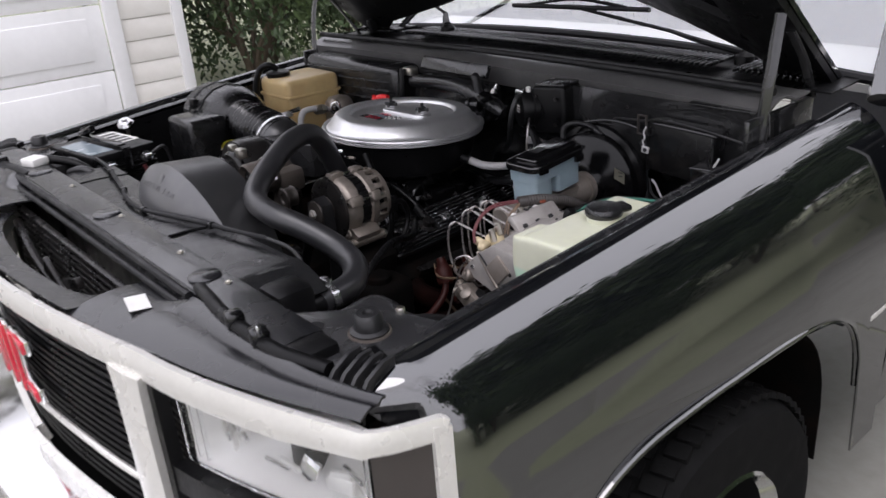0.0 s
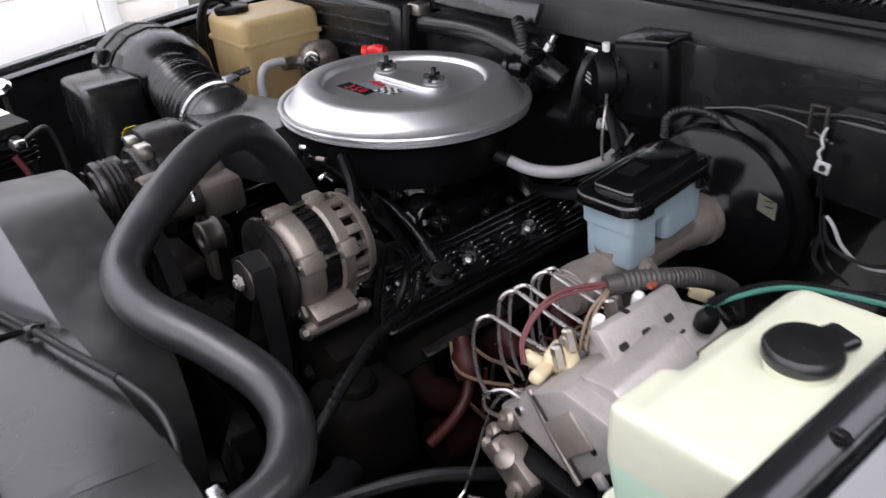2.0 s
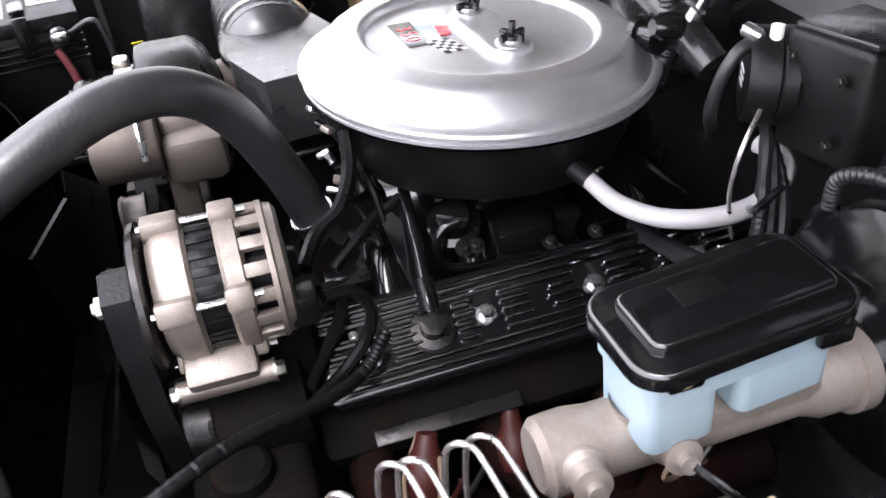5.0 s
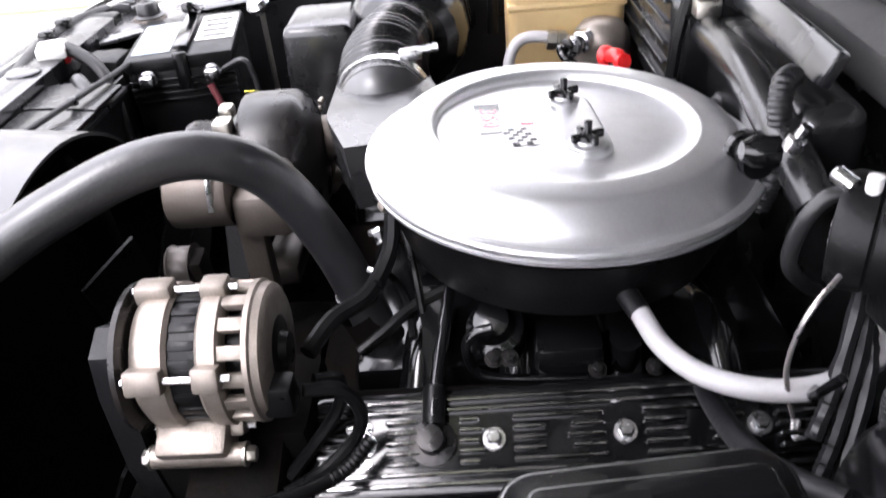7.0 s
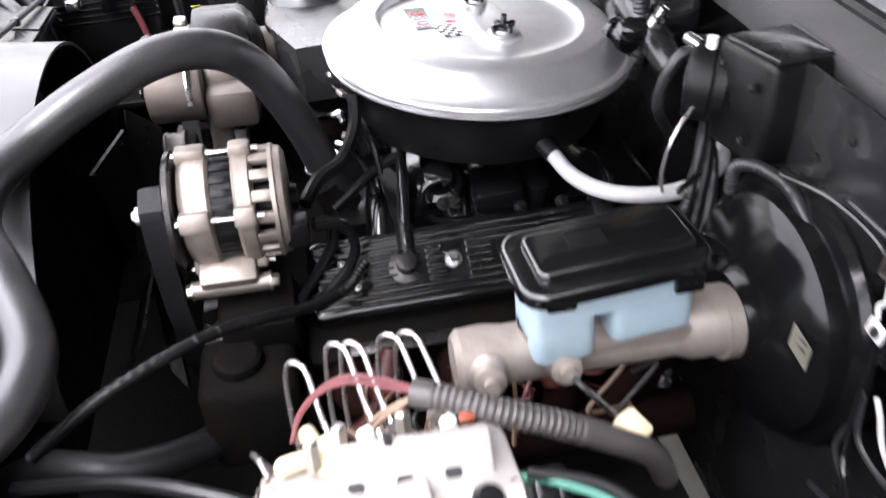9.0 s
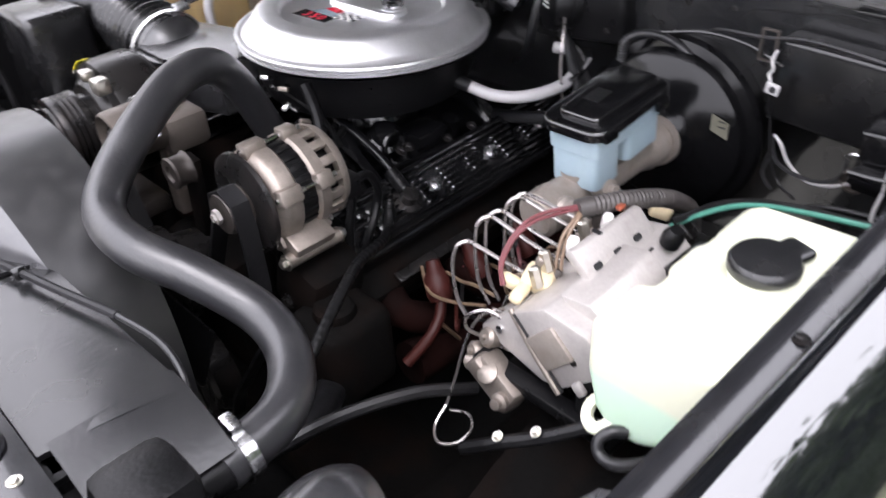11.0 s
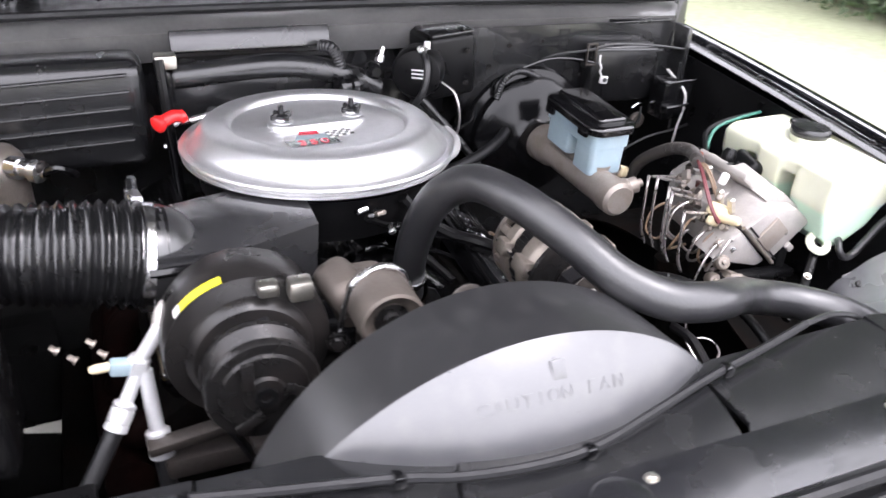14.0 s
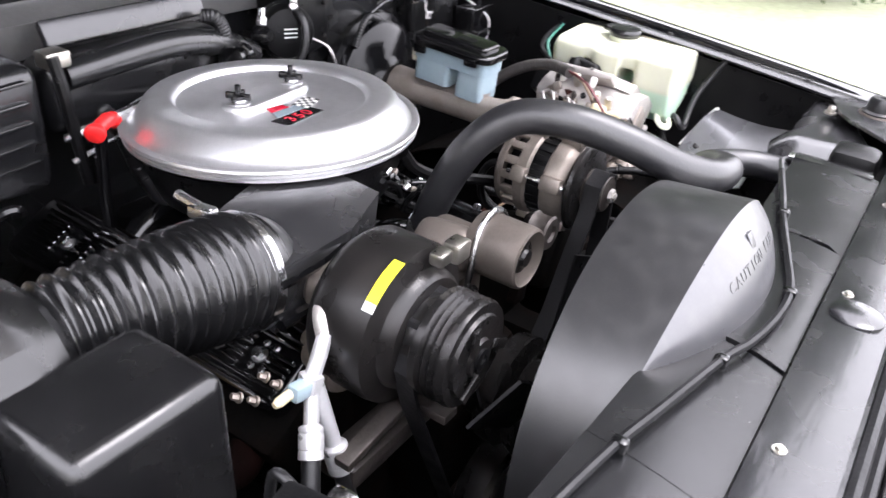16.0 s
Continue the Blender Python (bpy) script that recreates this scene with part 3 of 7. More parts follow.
def headlamp(side):
    """A composite headlamp with reflector, ribs and a lower parking lamp."""
    lamp = thing("headlamp", (side * 0.73, 0.03, 0.9), "clear rectangular headlamp in a silver bezel", "headlamp", "headlamps")
    bm = bmesh.new()
    add_sheet(bm, lambda u, v: Vector((side * (0.565 + 0.322 * u), front(0.565 + 0.322 * u) + 0.020, 1.008 + 0.006 * u - 0.140 * v)), 20, 8, 0.008)
    lens = part("lens", bm, LENS, lamp, "clear smooth lens")
    lens.visible_shadow = False
    for x in (0.572, 0.590, 0.868):
        bm = bmesh.new()
        add_box(bm, (side * x, front(x) + 0.032, 0.935 + 0.014 * (x - 0.55) / 0.33), (0.004, 0.006, 0.135), 0.001)
        part("flute", bm, LENS, lens).visible_shadow = False
    bm = bmesh.new()
    add_sheet(bm, lambda u, v: Vector((side * (0.555 + 0.33 * u), front(0.555 + 0.33 * u) + 0.035 + 0.075 * (math.sin(math.pi * u) * math.sin(math.pi * v)) ** 0.6, 1.0 + 0.016 * u - 0.15 * v)), 18, 10, 0.003)
    part("reflector", bm, REFLECTOR, lamp, "bright reflector bowl")
    bm = bmesh.new()
    add_lathe(bm, (side * 0.70, front(0.7) + 0.10, 0.93), (0, -1, 0), [(0, 0), (0.014, 0), (0.014, 0.02), (0.008, 0.03), (0, 0.032)], 16)
    part("bulb_shield", bm, CHROME, lamp)
    rnd = random.Random(40)
    for k in range(22):
        x, z = 0.585 + 0.28 * rnd.random(), 0.885 + 0.10 * rnd.random()
        box_part("facet", (side * x, front(x) + rnd.uniform(0.048, 0.062), z), (rnd.uniform(0.012, 0.045), 0.006, rnd.uniform(0.008, 0.026)), (REFLECTOR, CHROME_BRIGHT, CHROME)[k % 3], lamp, bevel=0.002, turn=(rnd.uniform(-22, 22), rnd.uniform(-12, 12), side * rnd.uniform(-25, 25)))
    bm = bmesh.new()
    add_sheet(bm, lambda u, v: Vector((side * (0.535 + 0.37 * u), front(0.535 + 0.37 * u) + 0.014, 0.858 + 0.016 * u - 0.045 * v)), 16, 2, 0.02)
    add_sheet(bm, lambda u, v: Vector((side * (0.530 + 0.02 * u), front(0.54) + 0.012, 1.004 - 0.30 * v)), 2, 6, 0.02)
    part("surround", bm, BLACK, lamp, "dark surround bar")
    bm = bmesh.new()
    add_sheet(bm, lambda u, v: Vector((side * (0.575 + 0.29 * u), front(0.575 + 0.29 * u) + 0.02, 0.81 + 0.012 * u - 0.075 * v)), 16, 4, 0.01)
    part("parking_lens", bm, LENS, lamp, "clear lower parking lamp lens").visible_shadow = False
    bm = bmesh.new()
    add_sheet(bm, lambda u, v: Vector((side * (0.575 + 0.29 * u), front(0.575 + 0.29 * u) + 0.045, 0.81 + 0.012 * u - 0.075 * v)), 8, 4, 0.004)
    part("parking_reflector", bm, REFLECTOR, lamp)
    bm = bmesh.new()
    add_sheet(bm, lambda u, v: Vector((side * (0.893 + 0.046 * u), front(0.9) + 0.010 + 0.062 * u, 1.024 - 0.27 * v)), 12, 6, 0.012)
    part("side_marker", bm, SMOKED, lamp, "dark side marker lens")
    return lamp


headlamp(1)
headlamp(-1)

# bumper
bm = bmesh.new()
add_sheet(bm, lambda u, v: Vector((-0.98 + 1.96 * u, front(-0.93 + 1.86 * u) - 0.10 - 0.04 * math.sin(math.pi * v), 0.64 - 0.20 * v)), 40, 8, 0.006)
add_sheet(bm, lambda u, v: Vector((-0.98 + 1.96 * u, front(-0.93 + 1.86 * u) - 0.10 + 0.10 * v, 0.64 + 0.01 * v)), 40, 3, 0.006)
part("bumper", bm, CHROME_BRIGHT, truck, "pale bright front bumper")

# fender side emblem, door, cab
for side in (1, -1):
    bm = bmesh.new()
    add_sheet(bm, lambda u, v: Vector((side * (0.985 + 0.01 * math.sin(math.pi * v)), 1.368 + 1.1 * u, 1.15 - 0.70 * v)), 10, 12, 0.006)
    part("door_skin", bm, PAINT, truck, "charcoal cab door")
bm = bmesh.new()
add_box(bm, (0.995, 1.29, 0.735), (0.006, 0.10, 0.014), 0.002)
part("fender_emblem", bm, CHROME, truck, "small silver fender emblem")
for side in (1, -1):
    tube_part("windscreen_pillar", [(side * 0.90, 1.40, 1.14), (side * 0.845, 1.60, 1.34), (side * 0.72, 2.0, 1.72)], 0.035, PAINT, truck, "charcoal windscreen pillar", sides=10, steps=6, squash=0.7)
bm = bmesh.new()
add_box(bm, (0, 2.5, 1.76), (1.45, 1.2, 0.05), 0.03)
add_box(bm, (0, 3.1, 1.25), (1.6, 0.05, 1.0), 0.02)
part("cab_roof", bm, PAINT, truck, "charcoal cab roof")
for side in (1, -1):
    bm = bmesh.new()
    add_sheet(bm, lambda u, v: Vector((side * (0.955 - 0.215 * v), 1.50 + 0.46 * v + (0.97 - 0.46 * v) * u, 1.152 + 0.57 * v)), 6, 6, 0.004)
    pane = part("side_window", bm, GLASS, truck, "door window glass")
    pane.visible_shadow = False
    bm = bmesh.new()
    add_sheet(bm, lambda u, v: Vector((side * (0.985 - 0.25 * max(0, (v * 1.3 - 0.70) / 0.6)), 2.472 + 0.63 * u, 0.45 + 1.3 * v)), 4, 16, 0.008)
    part("cab_side", bm, PAINT, truck, "charcoal cab corner panel")
bm = bmesh.new()
add_sheet(bm, lambda u, v: Vector((-0.87 + 1.74 * u + (0.5 - u) * 0.24 * v, 1.44 + 0.10 * math.sin(math.pi * u) + 0.55 * v, 1.178 + 0.02 * math.sin(math.pi * u) + 0.56 * v)), 24, 10, 0.005)
glass = part("windscreen", bm, GLASS, truck, "wide sloping windscreen glass")
glass.visible_shadow = False
bm = bmesh.new()
add_sheet(bm, lambda u, v: Vector((-0.85 + 1.7 * u, 1.53 + 0.06 * math.sin(math.pi * u) + 0.40 * v, 1.135 + 0.03 * math.sin(math.pi * v))), 20, 6, 0.02)
# Lightened so the glass above reads as reflecting white sky.
part("dashboard", bm, DASH, truck, "dashboard top, paled for sky glare on the windscreen")
for x in (0.4, -0.4):
    bm = bmesh.new()
    add_box(bm, (x, 2.6, 1.1), (0.5, 0.2, 0.8), 0.08, seg=3)
    part("seat_back", bm, CABIN, truck, "grey seat back")
box_part("cab_floor", (0, 2.2, 0.6), (1.7, 1.4, 0.1), CABIN, truck)
bm = bmesh.new()
add_tube(bm, [(x, 1.425 + 0.10 * (1 - (x / 0.87) ** 2), 1.172 + 0.02 * (1 - (x / 0.87) ** 2)) for x in (-0.87, -0.6, -0.3, 0, 0.3, 0.6, 0.87)], 0.012, 8, 5)
part("glass_seal", bm, RUBBER_DARK, truck)

# wheel and tyre
for side in (1, -1):
    wheel = thing("wheel", (side * 0.87, 0.76, 0), "front wheel with a dark tyre and bright rim", "wheel", "front wheels")
    c = (side * 0.75, 0.76, 0.366)
    lathe_part("tyre", c, (side, 0, 0), [(0.21, 0.0), (0.30, -0.005), (0.34, 0.005), (0.355, 0.03), (0.360, 0.06), (0.360, 0.17), (0.355, 0.20), (0.34, 0.225), (0.30, 0.232), (0.215, 0.222), (0.21, 0.12), (0.21, 0.0)], TYRE, wheel, "worn black tyre with block tread", sides=72)
    block = bmesh.new()
    add_box(block, (0, 0, 0), (0.040, 0.030, 0.012), 0)
    tread = None
    for k in range(60):
        for off in (0.035, 0.085, 0.14, 0.19):
            a = 2 * math.pi * k / 60 + off * 0.6
            at = Vector((c[0] + side * off, c[1] + 0.361 * math.cos(a), c[2] + 0.361 * math.sin(a)))
            if tread is None:
                tread = part("tread_block", block, TYRE, wheel)
                piece = tread
            else:
                piece = tread.copy()
                scene.collection.objects.link(piece)
            piece.matrix_basis = pose(*at, math.degrees(a) - 90, 0, 14)
    lathe_part("rim", c, (side, 0, 0), [(0.212, 0.02), (0.205, 0.10), (0.16, 0.15), (0.10, 0.16), (0.07, 0.20), (0.06, 0.23), (0, 0.235)], CHROME_BRIGHT, wheel, "bright wheel rim and hub", sides=48)
    lathe_part("rim_lip", c, (side, 0, 0), [(0.20, 0.20), (0.218, 0.222), (0.212, 0.228), (0.195, 0.20)], CHROME_BRIGHT, wheel, sides=48)

# cowl, wiper grille and firewall
bm = bmesh.new()
add_sheet(bm, lambda u, v: Vector((-0.80 + 1.6 * u, 1.12 + 0.045 * math.sin(math.pi * u) + 0.16 * v, 1.163 + 0.016 * math.sin(math.pi * min(1, v * 1.6)) + 0.008 * v)), 32, 8, 0.004)
add_sheet(bm, lambda u, v: Vector((-0.80 + 1.6 * u, 1.12 + 0.045 * math.sin(math.pi * u) + 0.012 * v, 1.163 - 0.05 * v)), 32, 3, 0.003)
part("cowl_ledge", bm, COWL, truck, "dusty grey cowl ledge")
bm = bmesh.new()
add_tube(bm, [(x, 1.15 + 0.045 * math.cos(x / 0.8 * 1.57), 1.192) for x in (-0.79, -0.5, -0.2, 0.1, 0.4, 0.65, 0.79)], 0.008, 8, 5)
part("cowl_seal", bm, RUBBER_DARK, truck, "rubber hood seal")
bm = bmesh.new()
add_sheet(bm, lambda u, v: Vector((-0.84 + 1.68 * u, 1.285 + 0.04 * math.sin(math.pi * u) + 0.17 * v + 0.04 * math.sin(math.pi * u) * v, 1.170 + 0.004 * v)), 24, 4, 0.003)
tray = part("cowl_tray", bm, BLACK, truck, "black louvred cowl panel")
slat = bmesh.new()
add_box(slat, (0, 0, 0), (0.0055, 0.12, 0.010), 0.0015, turn=(0, 25, 0))
first = part("slat", slat, COVER, tray)
first.location = (-0.78, 1.356, 1.186)
for k in range(1, 104):
    x = -0.78 + 0.0151 * k
    if -0.62 < x < -0.56 or 0.54 < x < 0.60:
        continue
    s = first.copy()
    scene.collection.objects.link(s)
    s.location = (x, 1.35 + 0.06 * math.cos(x / 0.84 * 1.57), 1.186 + 0.003 * math.cos(x / 0.84 * 1.57))
for x0, tip, label in ((0.588, (0.05, 1.45, 1.278), "long"), (-0.43, (-0.59, 1.45, 1.268), "short")):
    wiper = thing("wiper", (x0, 1.39, 1.17), "black wiper arm and blade resting on the windscreen", "wiper", "wipers")
    y0 = 1.395
    add = bmesh.new()
    add_lathe(add, (x0, y0, 1.182), (0, 0.1, 1), [(0, 0), (0.022, 0), (0.022, 0.02), (0.014, 0.03), (0, 0.032)], 16)
    add_tube(add, [(x0, y0, 1.21), (x0 + (tip[0] - x0) * 0.25, y0 + 0.03, 1.222), (x0 + (tip[0] - x0) * 0.45, y0 + 0.06, 1.235)], 0.013, 8, 5, lambda u, d: 1.1 - 0.5 * u, squash=0.6)
    part("arm_head", add, BLACK, wiper)
    tube_part("arm", [(x0 + (tip[0] - x0) * 0.4, y0 + 0.055, 1.232), (x0 + (tip[0] - x0) * 0.7, (y0 + 0.05 + tip[1]) / 2, 1.255), tip], 0.005, BLACK, wiper, sides=8)
    dx = Vector((1, 0.0, 0.02)).normalized() * 0.24
    blade = Vector(tip)
    if label == "short":
        dx = Vector((0.55, 0.45, 0.62)).normalized() * 0.22
    tube_part("blade", [blade - dx, blade, blade + dx], 0.007, RUBBER_DARK, wiper, sides=6)
    tube_part("blade_frame", [blade - dx * 0.7 + Vector((0, 0, 0.004)), blade + Vector((0, 0, 0.022)), blade + dx * 0.7 + Vector((0, 0, 0.004))], 0.005, BLACK, wiper, sides=6)

bm = bmesh.new()
add_sheet(bm, lambda u, v: Vector((-0.80 + 1.6 * u, 1.165 + 0.035 * math.sin(math.pi * u) + 0.02 * math.sin(6 * v), 1.15 - 0.75 * v)), 24, 12, 0.004)
part("firewall", bm, PAINT_IN, truck, "black firewall panel")
bm = bmesh.new()
add_sheet(bm, lambda u, v: Vector((0.30 + 0.5 * u, 1.13 - 0.01 * u, 1.155 - 0.16 * v)), 6, 4, 0.004)
part("firewall_plate", bm, PAINT_IN, truck)
for x, z in ((0.40, 1.12), (0.47, 1.125), (0.36, 1.08), (0.66, 1.13)):
    bm = bmesh.new()
    add_bolt(bm, (x, 1.124, z), (0, -1, 0), 0.0035, 0.004)
    part("firewall_screw", bm, DARK_METAL, truck)

# open hood with its hinge arms
RISE = 0.78


def hood_at(u, v):
    x = -0.805 + 1.61 * u
    crown = 0.21 * max(0, 1 - (abs(x) / 0.70) ** 1.7) * (1 - 0.7 * v)
    y = 1.40 - 0.05 * max(0, 1 - abs(abs(x) - 0.62) / 0.18) * (1 - v) - (0.98 + 0.10 * (1 - (x / 0.8) ** 2)) * v
    return Vector((x * (1 - 0.04 * v), y, 1.17 + RISE * (1.40 - y) + crown))


hood = thing("hood", (0, 1.17, 1.2), "open charcoal hood seen from its black underside", "hood")
bm = bmesh.new()
add_sheet(bm, hood_at, 32, 24, 0.012)
part("hood_skin", bm, PAINT, hood)
bm = bmesh.new()
for u0, u1, v0, v1 in ((0.0, 0.10, 0, 1), (0.9, 1.0, 0, 1), (0.1, 0.9, 0.0, 0.12), (0.1, 0.9, 0.9, 1.0), (0.46, 0.54, 0.12, 0.9), (0.1, 0.46, 0.5, 0.57), (0.54, 0.9, 0.5, 0.57)):
    add_sheet(bm, lambda u, v: hood_at(u0 + (u1 - u0) * u, v0 + (v1 - v0) * v) + Vector((0, -0.012, -0.016)), 6, 8, 0.016)
part("inner_frame", bm, BLACK, hood, "black inner stiffening frame")
for side in (1, -1):
    for low, mid, high, wide in (((1.113, 1.10), (1.128, 1.235), (1.155, 1.345), 0.012), ((1.32, 1.15), (1.262, 1.23), (1.20, 1.30), 0.011)):
        tube_part("hinge_arm", [(side * 0.785, *low), (side * 0.79, *mid), (side * 0.785, *high)], wide, PAINT_IN, hood, "black hinge link", sides=10, squash=0.35)
    bm = bmesh.new()
    add_box(bm, (side * 0.782, 1.20, 1.10), (0.012, 0.26, 0.10), 0.004)
    part("hinge_plate", bm, PAINT_IN, hood)
    box_part("hinge_hook", (side * 0.70, 1.30, 1.205), (0.02, 0.03, 0.05), BLACK, hood, bevel=0.006, turn=(20, 0, 0))

# ---- radiator support, cover and fan shroud ----
support = thing("radiator_support", (0, 0.115, 0.6), "dusty dark grey radiator support bar with stamped pads", "radiator support")
bm = bmesh.new()
add_sheet(bm, lambda u, v: Vector((-0.70 + 1.40 * u, 0.086 + 0.066 * v, 1.058 + 0.004 * math.sin(math.pi * v))), 40, 4, 0.004)
add_sheet(bm, lambda u, v: Vector((-0.70 + 1.40 * u, 0.086 - 0.004 * v, 1.057 - 0.035 * v)), 30, 2, 0.004)
add_sheet(bm, lambda u, v: Vector((-0.70 + 1.40 * u, 0.150, 1.057 - 0.03 * v)), 30, 2, 0.003)
bar = part("top_bar", bm, PAINT_GREY, support)
for x in (-0.42, 0.0, 0.42):
    lathe_part("stamped_pad", (x, 0.118, 1.060), (0, 0, 1), [(0.026, 0), (0.026, 0.003), (0.023, 0.005), (0, 0.005)], PAINT_GREY, bar, sides=28)
for x in (-0.52, -0.245, 0.036, 0.30, 0.47):
    bm = bmesh.new()
    add_bolt(bm, (x, 0.133, 1.061), (0, 0, 1), 0.004, 0.004)
    part("bar_screw", bm, ZINC, bar)
bm = bmesh.new()
add_tube(bm, [(x, 0.076, 1.052 + 0.004 * math.cos(3 * x)) for x in (-0.70, -0.4, -0.1, 0.2, 0.45)], 0.007, 8, 5)
add_tube(bm, [(x, 0.064, 1.040) for x in (-0.70, -0.4, -0.1, 0.2, 0.45)], 0.006, 8, 5)
part("front_seal", bm, RUBBER_DARK, support, "black rubber weather strip")
bm = bmesh.new()
add_box(bm, (0, 0.10, 0.55), (1.40, 0.03, 0.10), 0.006)
add_box(bm, (-0.72, 0.115, 0.80), (0.05, 0.07, 0.52), 0.008)
add_box(bm, (0.72, 0.115, 0.80), (0.05, 0.07, 0.52), 0.008)
part("side_post", bm, BLACK, support)
for side in (1, -1):
    bm = bmesh.new()
    outline = [(side * x, y) for x, y in ((0.600, 0.158), (0.612, 0.176), (0.665, 0.236), (0.70, 0.262), (0.785, 0.292), (0.80, 0.27), (0.80, 0.17), (0.757, 0.115), (0.722, 0.128), (0.66, 0.148))]
    add_prism(bm, outline if side < 0 else outline[::-1], 0.006, pose(0, 0, 1.038), 0.002)
    plate = part("corner_plate", bm, GLOSS_GREY, support, "glossy grey corner plate with a round stop")
    bm = bmesh.new()
    add_sheet(bm, lambda u, v: Vector((side * (0.43 + 0.36 * u), 0.082 + 0.16 * v, 1.018 - 0.035 * math.sin(math.pi * u) * v)), 12, 8, 0.005)
    part("trough", bm, BLACK, support, "black corner trough")
    lathe_part("hood_bumper", (side * 0.731, 0.205, 1.043), (0, 0, 1), [(0, 0), (0.026, 0), (0.027, 0.006), (0.021, 0.009), (0.020, 0.026), (0.016, 0.031), (0.008, 0.031), (0.006, 0.026), (0, 0.026)], RUBBER, plate, "round rubber hood stop", sides=24)
    lathe_part("stop_ring", (side * 0.731, 0.205, 1.0435), (0, 0, 1), [(0.027, 0), (0.031, 0.0), (0.030, 0.003), (0.027, 0.003)], CAST_DULL, plate, sides=24)
    lathe_part("drain_hole", (side * 0.662, 0.162, 1.0442), (0, 0, 1), [(0, 0), (0.0125, 0), (0.0125, 0.0012), (0, 0.0012)], BLACK_PRINT, plate, sides=18)
    block = box_part("fin_block", (side * 0.797, 0.158, 1.050), (0.046, 0.036, 0.014), BLACK_GLOSS, plate, "ribbed rubber end block", bevel=0.004, turn=(10, 0, side * -12))
    bm = bmesh.new()
    add_prism(bm, rounded(0.011, 0.006, 0.0028, 3), 0.001, pose(side * 0.797, 0.160, 1.0572, 10, 0, side * -12), 0)
    part("block_hole", bm, BLACK_PRINT, block)
    for k in range(4):
        bm = bmesh.new()
        add_prism(bm, [(0.030, -0.008), (0.030, 0.006), (0.010, 0.008), (-0.022, -0.002), (-0.036, -0.016), (-0.040, -0.030), (-0.030, -0.030), (-0.010, -0.014)], 0.0055, pose(side * (0.781 + 0.0165 * k), 0.128 + 0.005 * k, 1.056) @ pose(0, 0, 0, 0, 0, side * 14) @ Matrix(((0, 0, 1, 0), (1, 0, 0, 0), (0, 1, 0, 0), (0, 0, 0, 1))), 0.0015)
        part("rubber_fin", bm, RUBBER, block)
    tube_part("hood_seal", [(side * 0.44, 0.098, 1.056), (side * 0.494, 0.089, 1.060), (side * 0.56, 0.080, 1.060), (side * 0.63, 0.077, 1.060), (side * 0.707, 0.082, 1.058), (side * 0.782, 0.106, 1.054)], 0.011, BLACK, plate, "black rubber seal", sides=10, squash=0.75)
    tube_part("seal_ridge", [(side * 0.45, 0.115, 1.050), (side * 0.53, 0.122, 1.047), (side * 0.60, 0.132, 1.045), (side * 0.68, 0.118, 1.045), (side * 0.745, 0.118, 1.047)], 0.006, PAINT_GREY, plate, sides=8)
    for x in (0.592, 0.660):
        box_part("clip_block", (side * x, 0.079, 1.064), (0.028, 0.026, 0.024), BLACK_GLOSS, plate, bevel=0.005, turn=(0, 0, side * -12))
    bm = bmesh.new()
    add_sheet(bm, lambda u, v: Vector((side * (0.545 + 0.245 * u + 0.03 * (1 - u) * (1 - v)), 0.170 + 0.09 * u + (0.150 + 0.02 * math.sin(math.pi * min(1, 2.2 * u)) - 0.085 * u) * v, 1.026 - 0.30 * max(0, v - 0.72) ** 2 - 0.045 * max(0, 1 - 5 * u) ** 2 - 0.012 * (1 - u))), 24, 20, 0.003)
    part("closing_panel", bm, GLOSS_GREY, support, "smooth black closing panel behind the corner")
box_part("clip_pin", (0.672, 0.074, 1.078), (0.006, 0.007, 0.016), STEEL, support, bevel=0.002)
bm = bmesh.new()
add_bolt(bm, (0.709, 0.275, 1.032), (0, 0, 1), 0.007, 0.014)
part("corner_bolt", bm, ZINC, support)
sticker = tagged(box_part("sticker", (0.392, 0.018, 1.0445), (0.055, 0.032, 0.0012), WHITE_LABEL, None, bevel=0, turn=(-4, 0, -12)), "plain white sticker on the header panel", "sticker")

radiator = thing("radiator", (0, 0.155, 0.55), "black radiator and condenser behind the grille", "radiator")
bm = bmesh.new()
add_box(bm, (0, 0.175, 0.80), (0.92, 0.05, 0.46), 0.008)
part("core", bm, BLACK, radiator)
for k in range(26):
    box_part("condenser_tube", (0, 0.045, 0.60 + 0.0165 * k), (0.86, 0.014, 0.006), DARK_METAL, radiator, bevel=0.002)
bm = bmesh.new()
add_tube(bm, [(-0.30, 0.02, 1.0), (-0.12, 0.0, 0.97), (0.05, 0.0, 0.95), (0.22, 0.02, 0.99)], 0.009, 8, 6)
add_box(bm, (-0.02, 0.0, 0.93), (0.10, 0.012, 0.11), 0.004, turn=(0, 25, 0))
add_box(bm, (0.07, 0.01, 0.975), (0.11, 0.014, 0.022), 0.004, turn=(0, -18, 0))
part("latch_bracket", bm, DARK_METAL, radiator, "hood latch bracket")
lathe_part("hose_neck", (0.505, 0.19, 0.985), (0, 1, 0), [(0, 0), (0.026, 0), (0.026, 0.03), (0.021, 0.035), (0.021, 0.10)], BLACK, radiator, sides=20)
for x in (0.52, -0.52):
    box_part("end_tank", (x, 0.20, 0.90), (0.07, 0.07, 0.30), BLACK, radiator, bevel=0.015)
for x in (0.655, -0.655):
    box_part("side_baffle", (x, 0.16, 0.74), (0.22, 0.012, 0.52), BLACK, radiator, "black air baffle", bevel=0.003)

